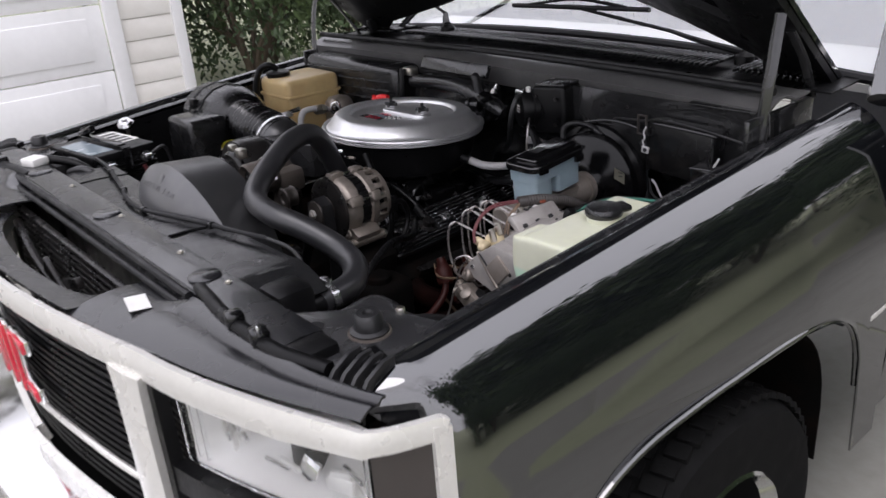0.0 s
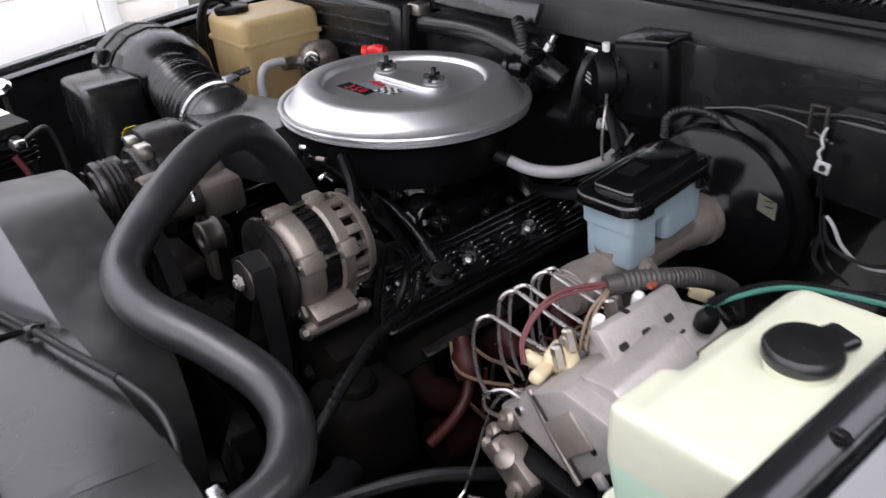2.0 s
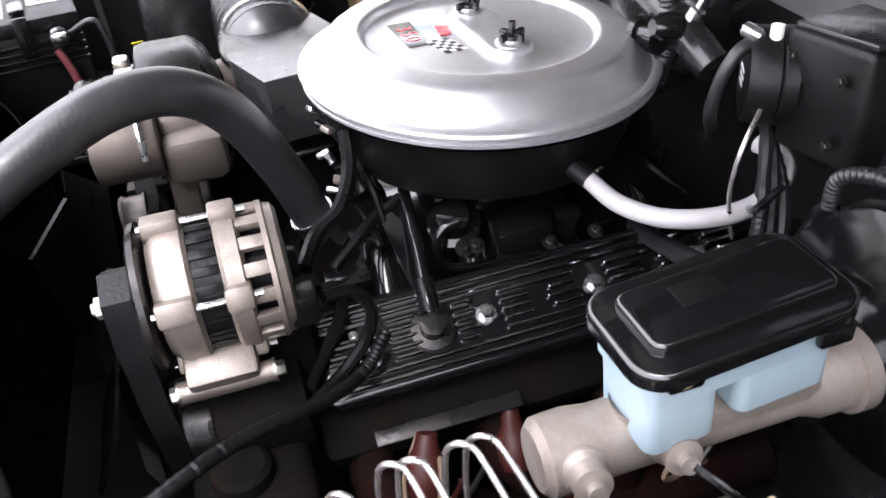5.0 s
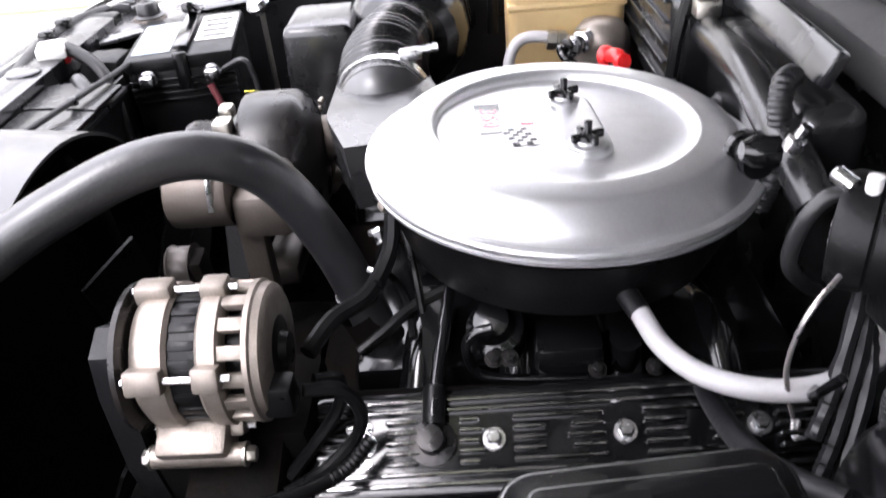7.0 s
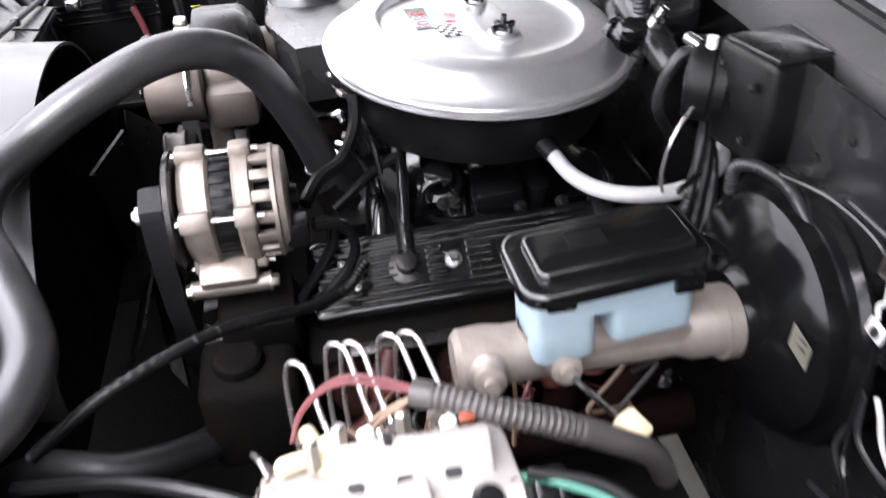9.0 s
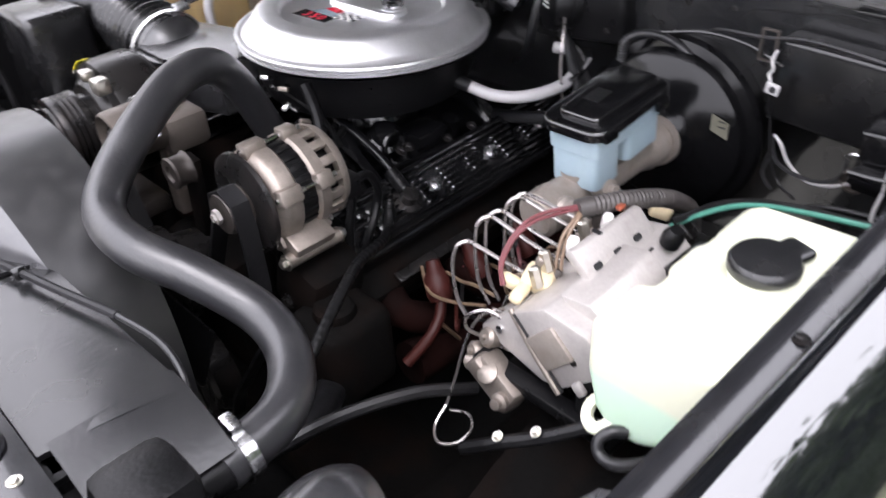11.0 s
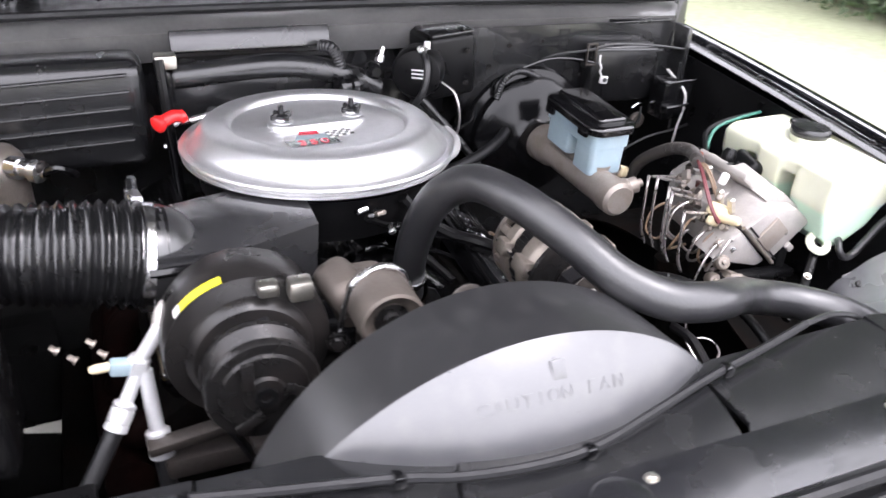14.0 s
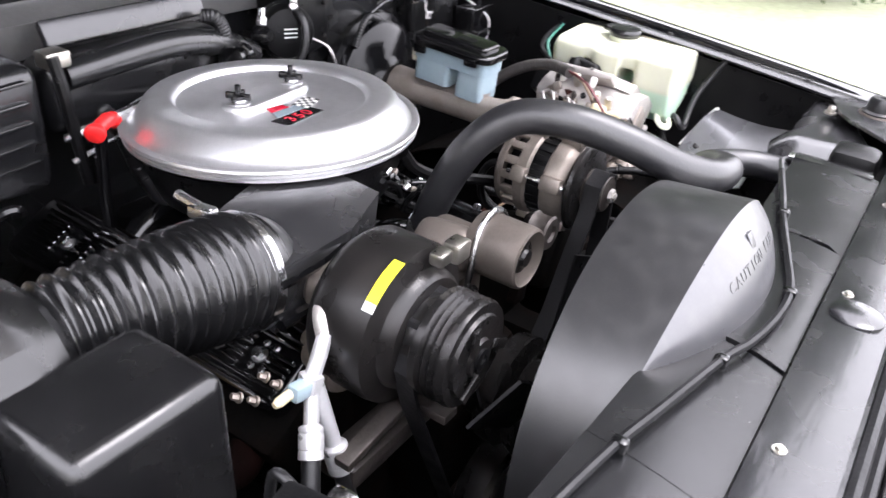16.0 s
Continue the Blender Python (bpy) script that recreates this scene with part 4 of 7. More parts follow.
cover = thing("radiator_cover", (0, 0.2, 0.9), "grey plastic radiator cover with ribs and pockets", "radiator cover")


def bow(x):
    """Front line of the shroud's bulge over the cover."""
    s = min(1.0, abs(x) / 0.20)
    return 0.263 - 0.062 * (1 - s * s)




def cover_back(x):
    return bow(x) + 0.004 if abs(x) < 0.2 else 0.267 + 0.03 * (abs(x) - 0.2)


box_part("under_sheet", (0.02, 0.205, 1.026), (0.88, 0.13, 0.008), BLACK, cover, bevel=0.002)
for x0, x1, z in ((-0.405, -0.311, 1.041), (-0.308, -0.106, 1.039), (-0.103, 0.168, 1.042), (0.171, 0.445, 1.039)):
    bm = bmesh.new()

    def panel_at(u, v):
        x = x0 + (x1 - x0) * u + 0.02 * (v - 0.5) + (0.018 * (1 - u) * (1 - v) * (v > 0.1) if x0 > 0.1 else 0)
        return Vector((x, 0.155 + (cover_back(x) - 0.155) * v, z + 0.003 * math.sin(math.pi * v)))
    add_sheet(bm, panel_at, 20, 5, 0.006)
    part("cover_panel", bm, COVER, cover)
bm = bmesh.new()
add_sheet(bm, lambda u, v: Vector((0.43 + 0.09 * u, 0.165 + 0.11 * v, 1.042 - 0.03 * u * u)), 6, 6, 0.005)
part("end_flap", bm, COVER, cover)

shroud = thing("fan_shroud", (0, 0.32, 0.6), "dusty black plastic fan shroud with a bulged caution face", "fan shroud")
R, CZ = 0.272, 0.85


def top_edge(x):
    return 0.257 + 0.006 * min(1.0, abs(x) / 0.20) ** 4


def face_at(u, v):
    x = 0.2 * (2 * u - 1)
    s = abs(x) / 0.20
    top = Vector((x, top_edge(x), CZ + math.sqrt(R * R - x * x)))
    low = Vector((x, bow(x), 1.036))
    q = low.lerp(top, v)
    return q + Vector((0, -0.006, 0.006)) * math.sin(math.pi * v) * (1 - s * s)


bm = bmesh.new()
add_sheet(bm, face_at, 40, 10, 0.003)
face = part("front_face", bm, SHROUD_FACE, shroud, "bulged front face in a paler grey than the barrel")


def barrel(u, v):
    a = radians(-100 + 200 * u)
    x = R * math.sin(a)
    y0 = top_edge(x) if abs(a) < radians(48) else 0.262
    y = y0 + (0.362 - 0.02 * (1 - math.cos(a)) - y0) * v
    return Vector((x, y, CZ + R * math.cos(a) - 0.01 * v))


bm = bmesh.new()
add_sheet(bm, barrel, 72, 8, 0.004)
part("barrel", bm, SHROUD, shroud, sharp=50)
bm = bmesh.new()
add_sheet(bm, lambda u, v: Vector((-0.45 + 0.9 * u, 0.255, 1.036 - 0.5 * v)), 20, 8, 0.004)
part("back_plate", bm, BLACK, shroud)
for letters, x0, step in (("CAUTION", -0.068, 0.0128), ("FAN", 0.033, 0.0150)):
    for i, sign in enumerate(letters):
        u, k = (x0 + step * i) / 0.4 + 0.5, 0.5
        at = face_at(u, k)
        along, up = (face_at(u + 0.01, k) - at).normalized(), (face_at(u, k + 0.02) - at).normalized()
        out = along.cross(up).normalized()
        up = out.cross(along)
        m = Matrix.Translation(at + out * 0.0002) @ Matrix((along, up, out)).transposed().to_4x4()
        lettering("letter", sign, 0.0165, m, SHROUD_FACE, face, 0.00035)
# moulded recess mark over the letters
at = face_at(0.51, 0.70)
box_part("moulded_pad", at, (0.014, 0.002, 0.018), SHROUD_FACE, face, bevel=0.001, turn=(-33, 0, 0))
for x, y in ((-0.31, 0.238), (-0.150, 0.207), (0.012, 0.184), (0.20, 0.236)):
    box_part("cable_clip", (x, y, 1.052), (0.011, 0.014, 0.013), BLACK_GLOSS, shroud, bevel=0.003)

cable = thing("release_cable", (0, 0.2, 1.04), "thin black hood release cable clipped round the shroud", "cable")
tube_part("cable_run", [(-0.60, 0.262, 1.040), (-0.45, 0.258, 1.048), (-0.331, 0.243, 1.053), (-0.25, 0.227, 1.053), (-0.149, 0.206, 1.053), (-0.103, 0.192, 1.053), (-0.041, 0.183, 1.053), (0.018, 0.185, 1.053), (0.09, 0.205, 1.053), (0.177, 0.231, 1.053), (0.26, 0.252, 1.052), (0.338, 0.273, 1.052)], 0.0045, RUBBER_DARK, cable, sides=8)
tube_part("cable_tail", [(0.338, 0.273, 1.052), (0.39, 0.284, 1.046), (0.43, 0.282, 1.035), (0.46, 0.27, 1.01)], 0.0035, RUBBER, cable, sides=8)

# ---- upper radiator hose ----
hose = thing("radiator_hose", (0.2, 0.45, 0.96), "thick grey-black upper radiator hose bent over the fan shroud", "hose")
HOSE = [(0.034, 0.672, 0.905), (0.028, 0.657, 0.952), (0.026, 0.635, 1.012), (0.036, 0.600, 1.084), (0.060, 0.556, 1.127), (0.085, 0.495, 1.134), (0.122, 0.425, 1.114), (0.155, 0.368, 1.088),
        (0.200, 0.333, 1.072), (0.262, 0.331, 1.060), (0.322, 0.362, 1.036), (0.386, 0.388, 1.006), (0.445, 0.378, 0.993), (0.492, 0.335, 0.988), (0.506, 0.262, 0.986)]
tube_part("hose_body", HOSE, 0.0225, HOSE_RUBBER, hose, sides=20)
for i, p, way in ((0, (0.5065, 0.285, 0.986), (0.0, -1, 0)), (1, (0.029, 0.660, 0.943), (-0.05, 0.35, -0.93))):
    bm = bmesh.new()
    add_lathe(bm, p, way, [(0.0225, -0.006), (0.0255, -0.006), (0.0255, 0.006), (0.0225, 0.006)], 24)
    add_box(bm, (p[0] - 0.01, p[1], p[2] + 0.028), (0.022, 0.012, 0.014), 0.002)
    part("clamp", bm, STEEL, hose, "bright screw clamp")
lathe_part("thermostat_neck", (0.038, 0.700, 0.84), (-0.05, -0.45, 0.89), [(0, 0), (0.04, 0), (0.04, 0.012), (0.027, 0.03), (0.024, 0.09)], IRON, hose, sides=20)

# ---- air cleaner ----
AX = Vector((0.007, 0.045, 1)).normalized()
LIDC = Vector((-0.036, 0.882, 1.059))
TO_LID = Matrix.Translation(LIDC) @ Vector((0, 0, 1)).rotation_difference(AX).to_matrix().to_4x4()
cleaner = thing("air_cleaner", (-0.036, 0.882, 0.95), "round air cleaner with a brushed aluminium lid and black pan", "air cleaner")
lid = lathe_part("lid", LIDC, AX, [(0.198, -0.008), (0.201, -0.0065), (0.201, -0.0035), (0.1985, -0.002), (0.2015, -0.0005), (0.2015, 0.0025), (0.199, 0.004), (0.204, 0.0055), (0.203, 0.0085), (0.198, 0.0095), (0.193, 0.0075), (0.189, 0.009), (0.184, 0.0155), (0.170, 0.0345), (0.165, 0.0380), (0.160, 0.0392),
                                      (0.138, 0.0405), (0.134, 0.0400), (0.131, 0.0375), (0.128, 0.0310), (0.125, 0.0295), (0.10, 0.0290), (0, 0.0290)], LID, cleaner, "brushed aluminium lid with a sunken middle", sides=96)
lathe_part("pan", LIDC, AX, [(0.197, -0.012), (0.182, -0.016), (0.178, -0.05), (0.165, -0.085), (0.12, -0.10), (0.07, -0.12), (0.06, -0.16)], BLACK, cleaner, "black steel pan", sides=64)
bm = bmesh.new()
add_prism(bm, rounded(0.056, 0.150, 0.027, 8), 0.009, TO_LID @ pose(0.0, 0.012, 0.0280, 0, 0, 95), 0.006, 4)
part("raised_boss", bm, LID, lid, "raised island under the wing nuts", sharp=70)
for dx in (-0.055, 0.055):
    c = TO_LID @ Vector((dx, 0.012 + 0.1 * dx, 0.0365))
    bm = bmesh.new()
    add_lathe(bm, c, AX, [(0, 0), (0.016, 0), (0.018, 0.002), (0.012, 0.004), (0.012, 0.006), (0, 0.006)], 20)
    part("stud_washer", bm, LID, lid)
    bm = bmesh.new()
    add_lathe(bm, c, AX, [(0.010, 0.004), (0.010, 0.010), (0.006, 0.012), (0.004, 0.012), (0.004, 0.024), (0, 0.025)], 14)
    for k in range(4):
        a = k * math.pi / 2 + 0.4
        add_box(bm, c + AX * 0.009 + Vector((math.cos(a), math.sin(a), 0)) * 0.011, (0.013, 0.006, 0.009), 0.002, turn=(0, 0, math.degrees(a)))
    part("wing_nut", bm, BLACK_GLOSS, lid, "black wing nut")
# printed emblem: number plate, red flag and chequered flag
decal = TO_LID @ pose(-0.020, -0.062, 0.0294, 0, 0, 8)
bm = bmesh.new()
add_prism(bm, [(-0.045, -0.022), (0.028, -0.026), (0.028, -0.002), (-0.045, 0.006)], 0.0006, decal)
part("number_plate", bm, PLATE_BLACK, lid)
lettering("number", "350", 0.026, decal @ pose(-0.008, -0.0115, 0.0009, 0, 0, -4), RED_PAINT, lid, 0.0003)
bm = bmesh.new()
add_prism(bm, [(-0.030, 0.006), (0.026, 0.000), (0.026, 0.016), (-0.020, 0.024)], 0.0006, decal)
part("emblem_field", bm, GREY_PRINT, lid)
bm = bmesh.new()
add_prism(bm, [(-0.018, 0.025), (0.012, 0.019), (0.014, 0.032), (-0.010, 0.040)], 0.0008, decal)
part("red_flag", bm, RED_PAINT, lid)
for i in range(6):
    for j in range(4):
        x, y = 0.022 + 0.0065 * i, -0.004 + 0.0065 * j + 0.0012 * i
        bm = bmesh.new()
        add_prism(bm, [(x, y), (x + 0.0064, y + 0.001), (x + 0.0064, y + 0.0074), (x, y + 0.0064)], 0.0008, decal)
        part("flag_check", bm, BLACK_PRINT if (i + j) % 2 else WHITE_LABEL, lid)
bm = bmesh.new()
add_sheet(bm, lambda u, v: Vector((-0.305 + 0.205 * u, 0.735 - 0.125 * v + 0.06 * u * (1 - v) + 0.075 * max(0, u - 0.55) * v, 1.052 + 0.004 * math.sin(math.pi * v))), 12, 6, -0.082)
snorkel = part("snorkel", bm, GLOSS_GREY, cleaner, "black moulded snorkel", sharp=50)
bm = bmesh.new()
add_tube(bm, [(-0.305, 0.611, 1.035), (-0.22, 0.613, 1.036), (-0.135, 0.650, 1.038)], 0.008, 8, 6)
add_tube(bm, [(-0.305, 0.611, 0.985), (-0.22, 0.613, 0.985), (-0.135, 0.650, 0.985)], 0.008, 8, 6)
part("snorkel_rib", bm, BLACK_GLOSS, snorkel)

duct = thing("intake_duct", (-0.42, 0.67, 0.99), "black corrugated intake duct with a bright clamp", "intake duct")
line = [(-0.292, 0.672, 1.022), (-0.345, 0.668, 1.035), (-0.41, 0.668, 1.046), (-0.50, 0.682, 1.05), (-0.60, 0.692, 1.045)]
tube_part("bellows", line, 0.063, GLOSSY_BOX, duct, "ribbed flexible bellows", sides=32, steps=44,
          swell=lambda u, d: (1.0 + (0.055 * math.cos(2 * math.pi * d / 0.0135) if 0.07 < u < 0.90 else 0)) * (1.0 - 0.34 * max(0, (u - 0.12) / 0.88) ** 1.2), cap=False)
bm = bmesh.new()
add_lathe(bm, (-0.305, 0.671, 1.024), (-1, 0.02, 0.14), [(0.064, -0.007), (0.067, -0.007), (0.067, 0.007), (0.064, 0.007)], 40)
part("clamp_band", bm, STEEL, duct, "bright steel band clamp")
lathe_part("end_collar", (-0.302, 0.671, 1.0235), (1, 0.03, -0.13), [(0.0625, -0.01), (0.0640, 0.0), (0.0630, 0.012), (0.0590, 0.026), (0.0500, 0.042), (0.0350, 0.054), (0, 0.060)], SHROUD, duct, "smooth end collar", sides=32)
bm = bmesh.new()
add_box(bm, (-0.309, 0.712, 1.084), (0.016, 0.030, 0.014), 0.003, turn=(0, 0, 10))
add_lathe(bm, (-0.309, 0.70, 1.086), (0, 1, 0.1), [(0, 0), (0.006, 0), (0.006, 0.05), (0, 0.05)], 8)
part("clamp_screw", bm, STEEL, duct)

filterbox = thing("air_filter_housing", (-0.60, 0.62, 0.80), "black air filter housing with a strapped round cover", "air filter")
bm = bmesh.new()
add_box(bm, (-0.535, 0.560, 0.975), (0.150, 0.120, 0.215), 0.014, seg=3, taper=0.92)
part("front_box", bm, GLOSSY_BOX, filterbox)
bm = bmesh.new()
add_lathe(bm, (-0.545, 0.69, 1.032), (-1, 0, 0), [(0.046, -0.040), (0.066, -0.034), (0.084, -0.020), (0.095, 0.000), (0.100, 0.02), (0.101, 0.05), (0.097, 0.053), (0.097, 0.059), (0.102, 0.062), (0.102, 0.105), (0.098, 0.108), (0.098, 0.114), (0.101, 0.117), (0.098, 0.16), (0.085, 0.18), (0, 0.185)], 16)
part("round_body", bm, GLOSSY_BOX, filterbox, "rounded cover with two strap grooves", sharp=20)
for h in (0.056, 0.111):
    bm = bmesh.new()
    add_lathe(bm, (-0.545 - h, 0.69, 1.032), (-1, 0, 0), [(0.098, -0.004), (0.1035, -0.004), (0.1035, 0.004), (0.098, 0.004)], 16)
    part("strap", bm, BLACK, filterbox, sharp=20)
box_part("strap_lug", (-0.64, 0.605, 1.09), (0.03, 0.016, 0.03), BLACK, filterbox, bevel=0.004)
box_part("mount_leg", (-0.62, 0.64, 0.86), (0.14, 0.16, 0.12), BLACK, filterbox, bevel=0.01)

# ---- engine block, heads and belts ----
engine = thing("engine", (-0.03, 0.86, 0.45), "oily black V8 engine block with ribbed valve covers", "engine")
EX = -0.035
bm = bmesh.new()
add_box(bm, (EX, 0.87, 0.68), (0.34, 0.56, 0.30), 0.03)
add_box(bm, (EX, 0.55, 0.72), (0.20, 0.10, 0.22), 0.03)
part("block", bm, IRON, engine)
bm = bmesh.new()
add_box(bm, (EX, 0.88, 0.86), (0.26, 0.46, 0.06), 0.02)
manifold = part("intake_manifold", bm, BLACK_GLOSS, engine, "black intake manifold")
for k in range(4):
    for side in (1, -1):
        tube_part("runner", [(EX + side * 0.03, 0.74 + 0.095 * k, 0.885), (EX + side * 0.09, 0.73 + 0.1 * k, 0.895), (EX + side * 0.15, 0.72 + 0.105 * k, 0.855)], 0.024, BLACK_GLOSS, manifold, sides=10, steps=5)
lathe_part("throttle_body", (EX, 0.88, 0.88), (0, 0, 1), [(0, 0), (0.085, 0), (0.085, 0.03), (0.07, 0.05), (0.06, 0.09)], BLACK_GLOSS, manifold, sides=24)
for side in (1, -1):
    bm = bmesh.new()
    add_box(bm, (EX + side * 0.205, 0.87, 0.815), (0.16, 0.52, 0.09), 0.012, turn=(0, side * 32, 0))
    part("cylinder_head", bm, IRON, engine)
    m = pose(EX + side * 0.227, 0.87, 0.874, 3.2, side * 30, 0)
    bm = bmesh.new()
    add_prism(bm, rounded(0.102, 0.50, 0.018), 0.030, m, 0.008, 3)
    vc = part("valve_cover", bm, BLACK_GLOSS, engine, "gloss black ribbed valve cover")
    for k in range(9):
        x = -0.038 + 0.0095 * k
        if k in (2, 3, 4, 5, 6):
            odd = 0.004 * (k % 2)
            spans = ((-0.236, -0.205 + odd), (-0.172, -0.142 + odd), (-0.104, -0.084 + odd), (-0.055, -0.024), (-0.006 + odd, 0.028), (0.062, 0.10), (0.12, 0.145 + odd), (0.175, 0.222))
            if k in (2, 6):
                spans = spans[1:2] + spans[2:3] + ((-0.055, 0.028), (0.062, 0.145), (0.175, 0.222))
        else:
            spans = ((-0.238, 0.226),)
        for y0, y1 in spans:
            bm = bmesh.new()
            add_prism(bm, rounded(0.0046, y1 - y0, 0.0022, 3), 0.0055, m @ pose(x, (y0 + y1) / 2, 0.030), 0.0012, 1)
            part("cover_rib", bm, RIB, vc)
    for y in (-0.19, -0.072, 0.045, 0.16):
        bm = bmesh.new()
        p = m @ Vector((0, y, 0.030))
        add_bolt(bm, p, m.to_3x3() @ Vector((0, 0, 1)), 0.007, 0.014)
        part("cover_bolt", bm, STEEL, vc, "bright centre bolt")
    p = m @ Vector((0, -0.128, 0.030))
    up = m.to_3x3() @ Vector((0, 0, 1))
    lathe_part("breather_cap", p, up, [(0, 0), (0.022, 0), (0.022, 0.004), (0.013, 0.006), (0.012, 0.02), (0, 0.022)], DARK_METAL, vc, sides=20)
    for k in range(6):
        bm = bmesh.new()
        add_bolt(bm, m @ Vector((0.016 * (k % 3 - 1), -0.205 + 0.016 * (k // 3), 0.031)), up, 0.003, 0.004)
        part("chip", bm, STEEL, vc)
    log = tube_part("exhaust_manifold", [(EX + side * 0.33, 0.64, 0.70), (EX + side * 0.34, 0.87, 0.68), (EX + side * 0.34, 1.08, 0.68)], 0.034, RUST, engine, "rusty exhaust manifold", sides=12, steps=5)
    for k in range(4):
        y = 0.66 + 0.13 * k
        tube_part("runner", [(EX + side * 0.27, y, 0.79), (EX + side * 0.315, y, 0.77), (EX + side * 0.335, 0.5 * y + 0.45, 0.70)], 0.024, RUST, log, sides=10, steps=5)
stay = tube_part("dipstick_tube", [(0.200, 0.741, 0.905), (0.188, 0.743, 0.920), (0.147, 0.748, 0.938), (0.100, 0.754, 0.950), (0.052, 0.760, 0.958), (0.0, 0.77, 0.965)], 0.0068, BLACK_GLOSS, engine, sides=12)
lathe_part("tube_sleeve", (0.196, 0.742, 0.910), (-0.8, 0.05, 0.5), [(0.0066, 0), (0.0105, 0), (0.0105, 0.034), (0.0066, 0.036)], BLACK, stay, sides=14)
lathe_part("base_ring", (0.2045, 0.7405, 0.8985), (-0.45, 0.05, 0.88), [(0.008, 0), (0.013, 0), (0.013, 0.004), (0.008, 0.005)], STEEL, stay, "bright base ring", sides=18)
bm = bmesh.new()
add_sheet(bm, lambda u, v: Vector((0.045 + 0.10 * u, 0.724 + 0.012 * u + (0.036 - 0.028 * u ** 0.7) * v, 0.957 - 0.050 * u)), 10, 4, 0.003)
part("tapered_bracket", bm, BLACK_GLOSS, engine, "tapered black bracket")
box_part("heat_shield", (0.262, 0.735, 0.828), (0.016, 0.15, 0.004), DARK_METAL, engine, "dull steel heat shield strip", bevel=0.0015, turn=(0, 28, 0))
boots = thing("spark_plug_boot", (0.30, 0.71, 0.80), "rust-orange spark plug boot with its lead", "spark plug boot")
lathe_part("boot", (0.318, 0.690, 0.800), (-0.5, 0.25, 0.75), [(0, 0), (0.016, 0.0), (0.019, 0.010), (0.019, 0.034), (0.013, 0.042), (0.010, 0.058), (0, 0.060)], BOOT, boots, "rust-orange rubber boot", sides=16)
tube_part("lead", [(0.318, 0.690, 0.805), (0.330, 0.672, 0.785), (0.333, 0.645, 0.765), (0.325, 0.61, 0.74)], 0.008, BOOT, boots, sides=10)
for y, dz in ((0.79, 0.0), (0.90, -0.02)):
    lathe_part("boot", (0.305, y, 0.775 + dz), (-0.6, 0.1, 0.6), [(0, 0), (0.014, 0.0), (0.018, 0.010), (0.018, 0.036), (0.012, 0.044), (0.009, 0.06), (0, 0.062)], BOOT, boots, "rust-orange rubber boot", sides=16)
tube_part("ground_strap", [(0.215, 1.06, 0.915), (0.245, 1.055, 0.865), (0.285, 1.05, 0.79), (0.315, 1.04, 0.735)], 0.008, STEEL, boots, "bright braided strap", sides=8, squash=0.4)
rnd = random.Random(12)
for k in range(11):
    x, y, z = 0.285 + rnd.uniform(-0.02, 0.05), 0.70 + 0.03 * k, 0.785 + rnd.uniform(-0.03, 0.02)
    tube_part("thin_lead", [(x, y, z), (x + rnd.uniform(0.0, 0.05), y + rnd.uniform(-0.04, 0.04), z + rnd.uniform(-0.01, 0.03)), (x + rnd.uniform(0.01, 0.06), y + rnd.uniform(-0.06, 0.06), z + rnd.uniform(-0.05, 0.0)), (x + rnd.uniform(-0.02, 0.05), y + rnd.uniform(-0.06, 0.06), z - 0.07)], 0.003, (WIRE_TAN, BOOT, RUBBER, WIRE_RED)[k % 4], boots, sides=6)
tube_part("thin_lead", [(0.27, 0.70, 0.83), (0.31, 0.675, 0.822), (0.36, 0.668, 0.835), (0.42, 0.672, 0.858)], 0.0025, WIRE_TAN, boots, sides=6)
tube_part("thin_lead", [(0.31, 0.71, 0.835), (0.35, 0.70, 0.845), (0.39, 0.685, 0.868), (0.43, 0.68, 0.875)], 0.0025, WIRE_TAN, boots, sides=6)
bm = bmesh.new()
add_tube(bm, [(0.118, 0.800, 0.955), (0.118, 0.784, 0.950), (0.120, 0.774, 0.935), (0.120, 0.780, 0.905), (0.122, 0.800, 0.895), (0.124, 0.86, 0.892), (0.126, 0.95, 0.888), (0.13, 1.05, 0.885)], 0.0055, 10, 8)
add_lathe(bm, (0.085, 0.805, 0.925), (0.5, -0.2, 0.85), [(0, 0), (0.030, 0), (0.030, 0.012), (0.022, 0.016), (0.018, 0.030), (0, 0.032)], 18)
add_box(bm, (0.095, 0.875, 0.905), (0.06, 0.07, 0.05), 0.012)
add_lathe(bm, (0.10, 0.93, 0.89), (0.2, 0, 1), [(0, 0), (0.016, 0), (0.016, 0.035), (0, 0.04)], 12)
part("coolant_pipe", bm, BLACK_GLOSS, engine)
for y in (0.80, 0.815, 0.90, 0.955):
    bm = bmesh.new()
    add_bolt(bm, (0.128, y, 0.905 + 0.02 * (y < 0.82)), (0.5, 0, 0.85), 0.006, 0.007)
    part("valley_bolt", bm, DARK_METAL, engine)
bm = bmesh.new()
add_lathe(bm, (EX, 0.48, 0.80), (0, -1, 0), [(0, -0.06), (0.05, -0.05), (0.055, 0.0), (0.075, 0.005), (0.078, 0.03), (0.03, 0.04), (0, 0.045)], 28)
part("water_pump", bm, DARK_METAL, engine)
lathe_part("crank_pulley", (EX, 0.49, 0.60), (0, -1, 0), [(0, 0), (0.085, 0), (0.085, 0.04), (0.07, 0.045), (0.03, 0.03), (0, 0.03)], DARK_METAL, engine, sides=32)
lathe_part("fan_hub", (EX, 0.435, 0.80), (0, -1, 0), [(0, 0), (0.07, 0), (0.08, 0.02), (0.06, 0.04), (0, 0.045)], DARK_METAL, engine, sides=28)
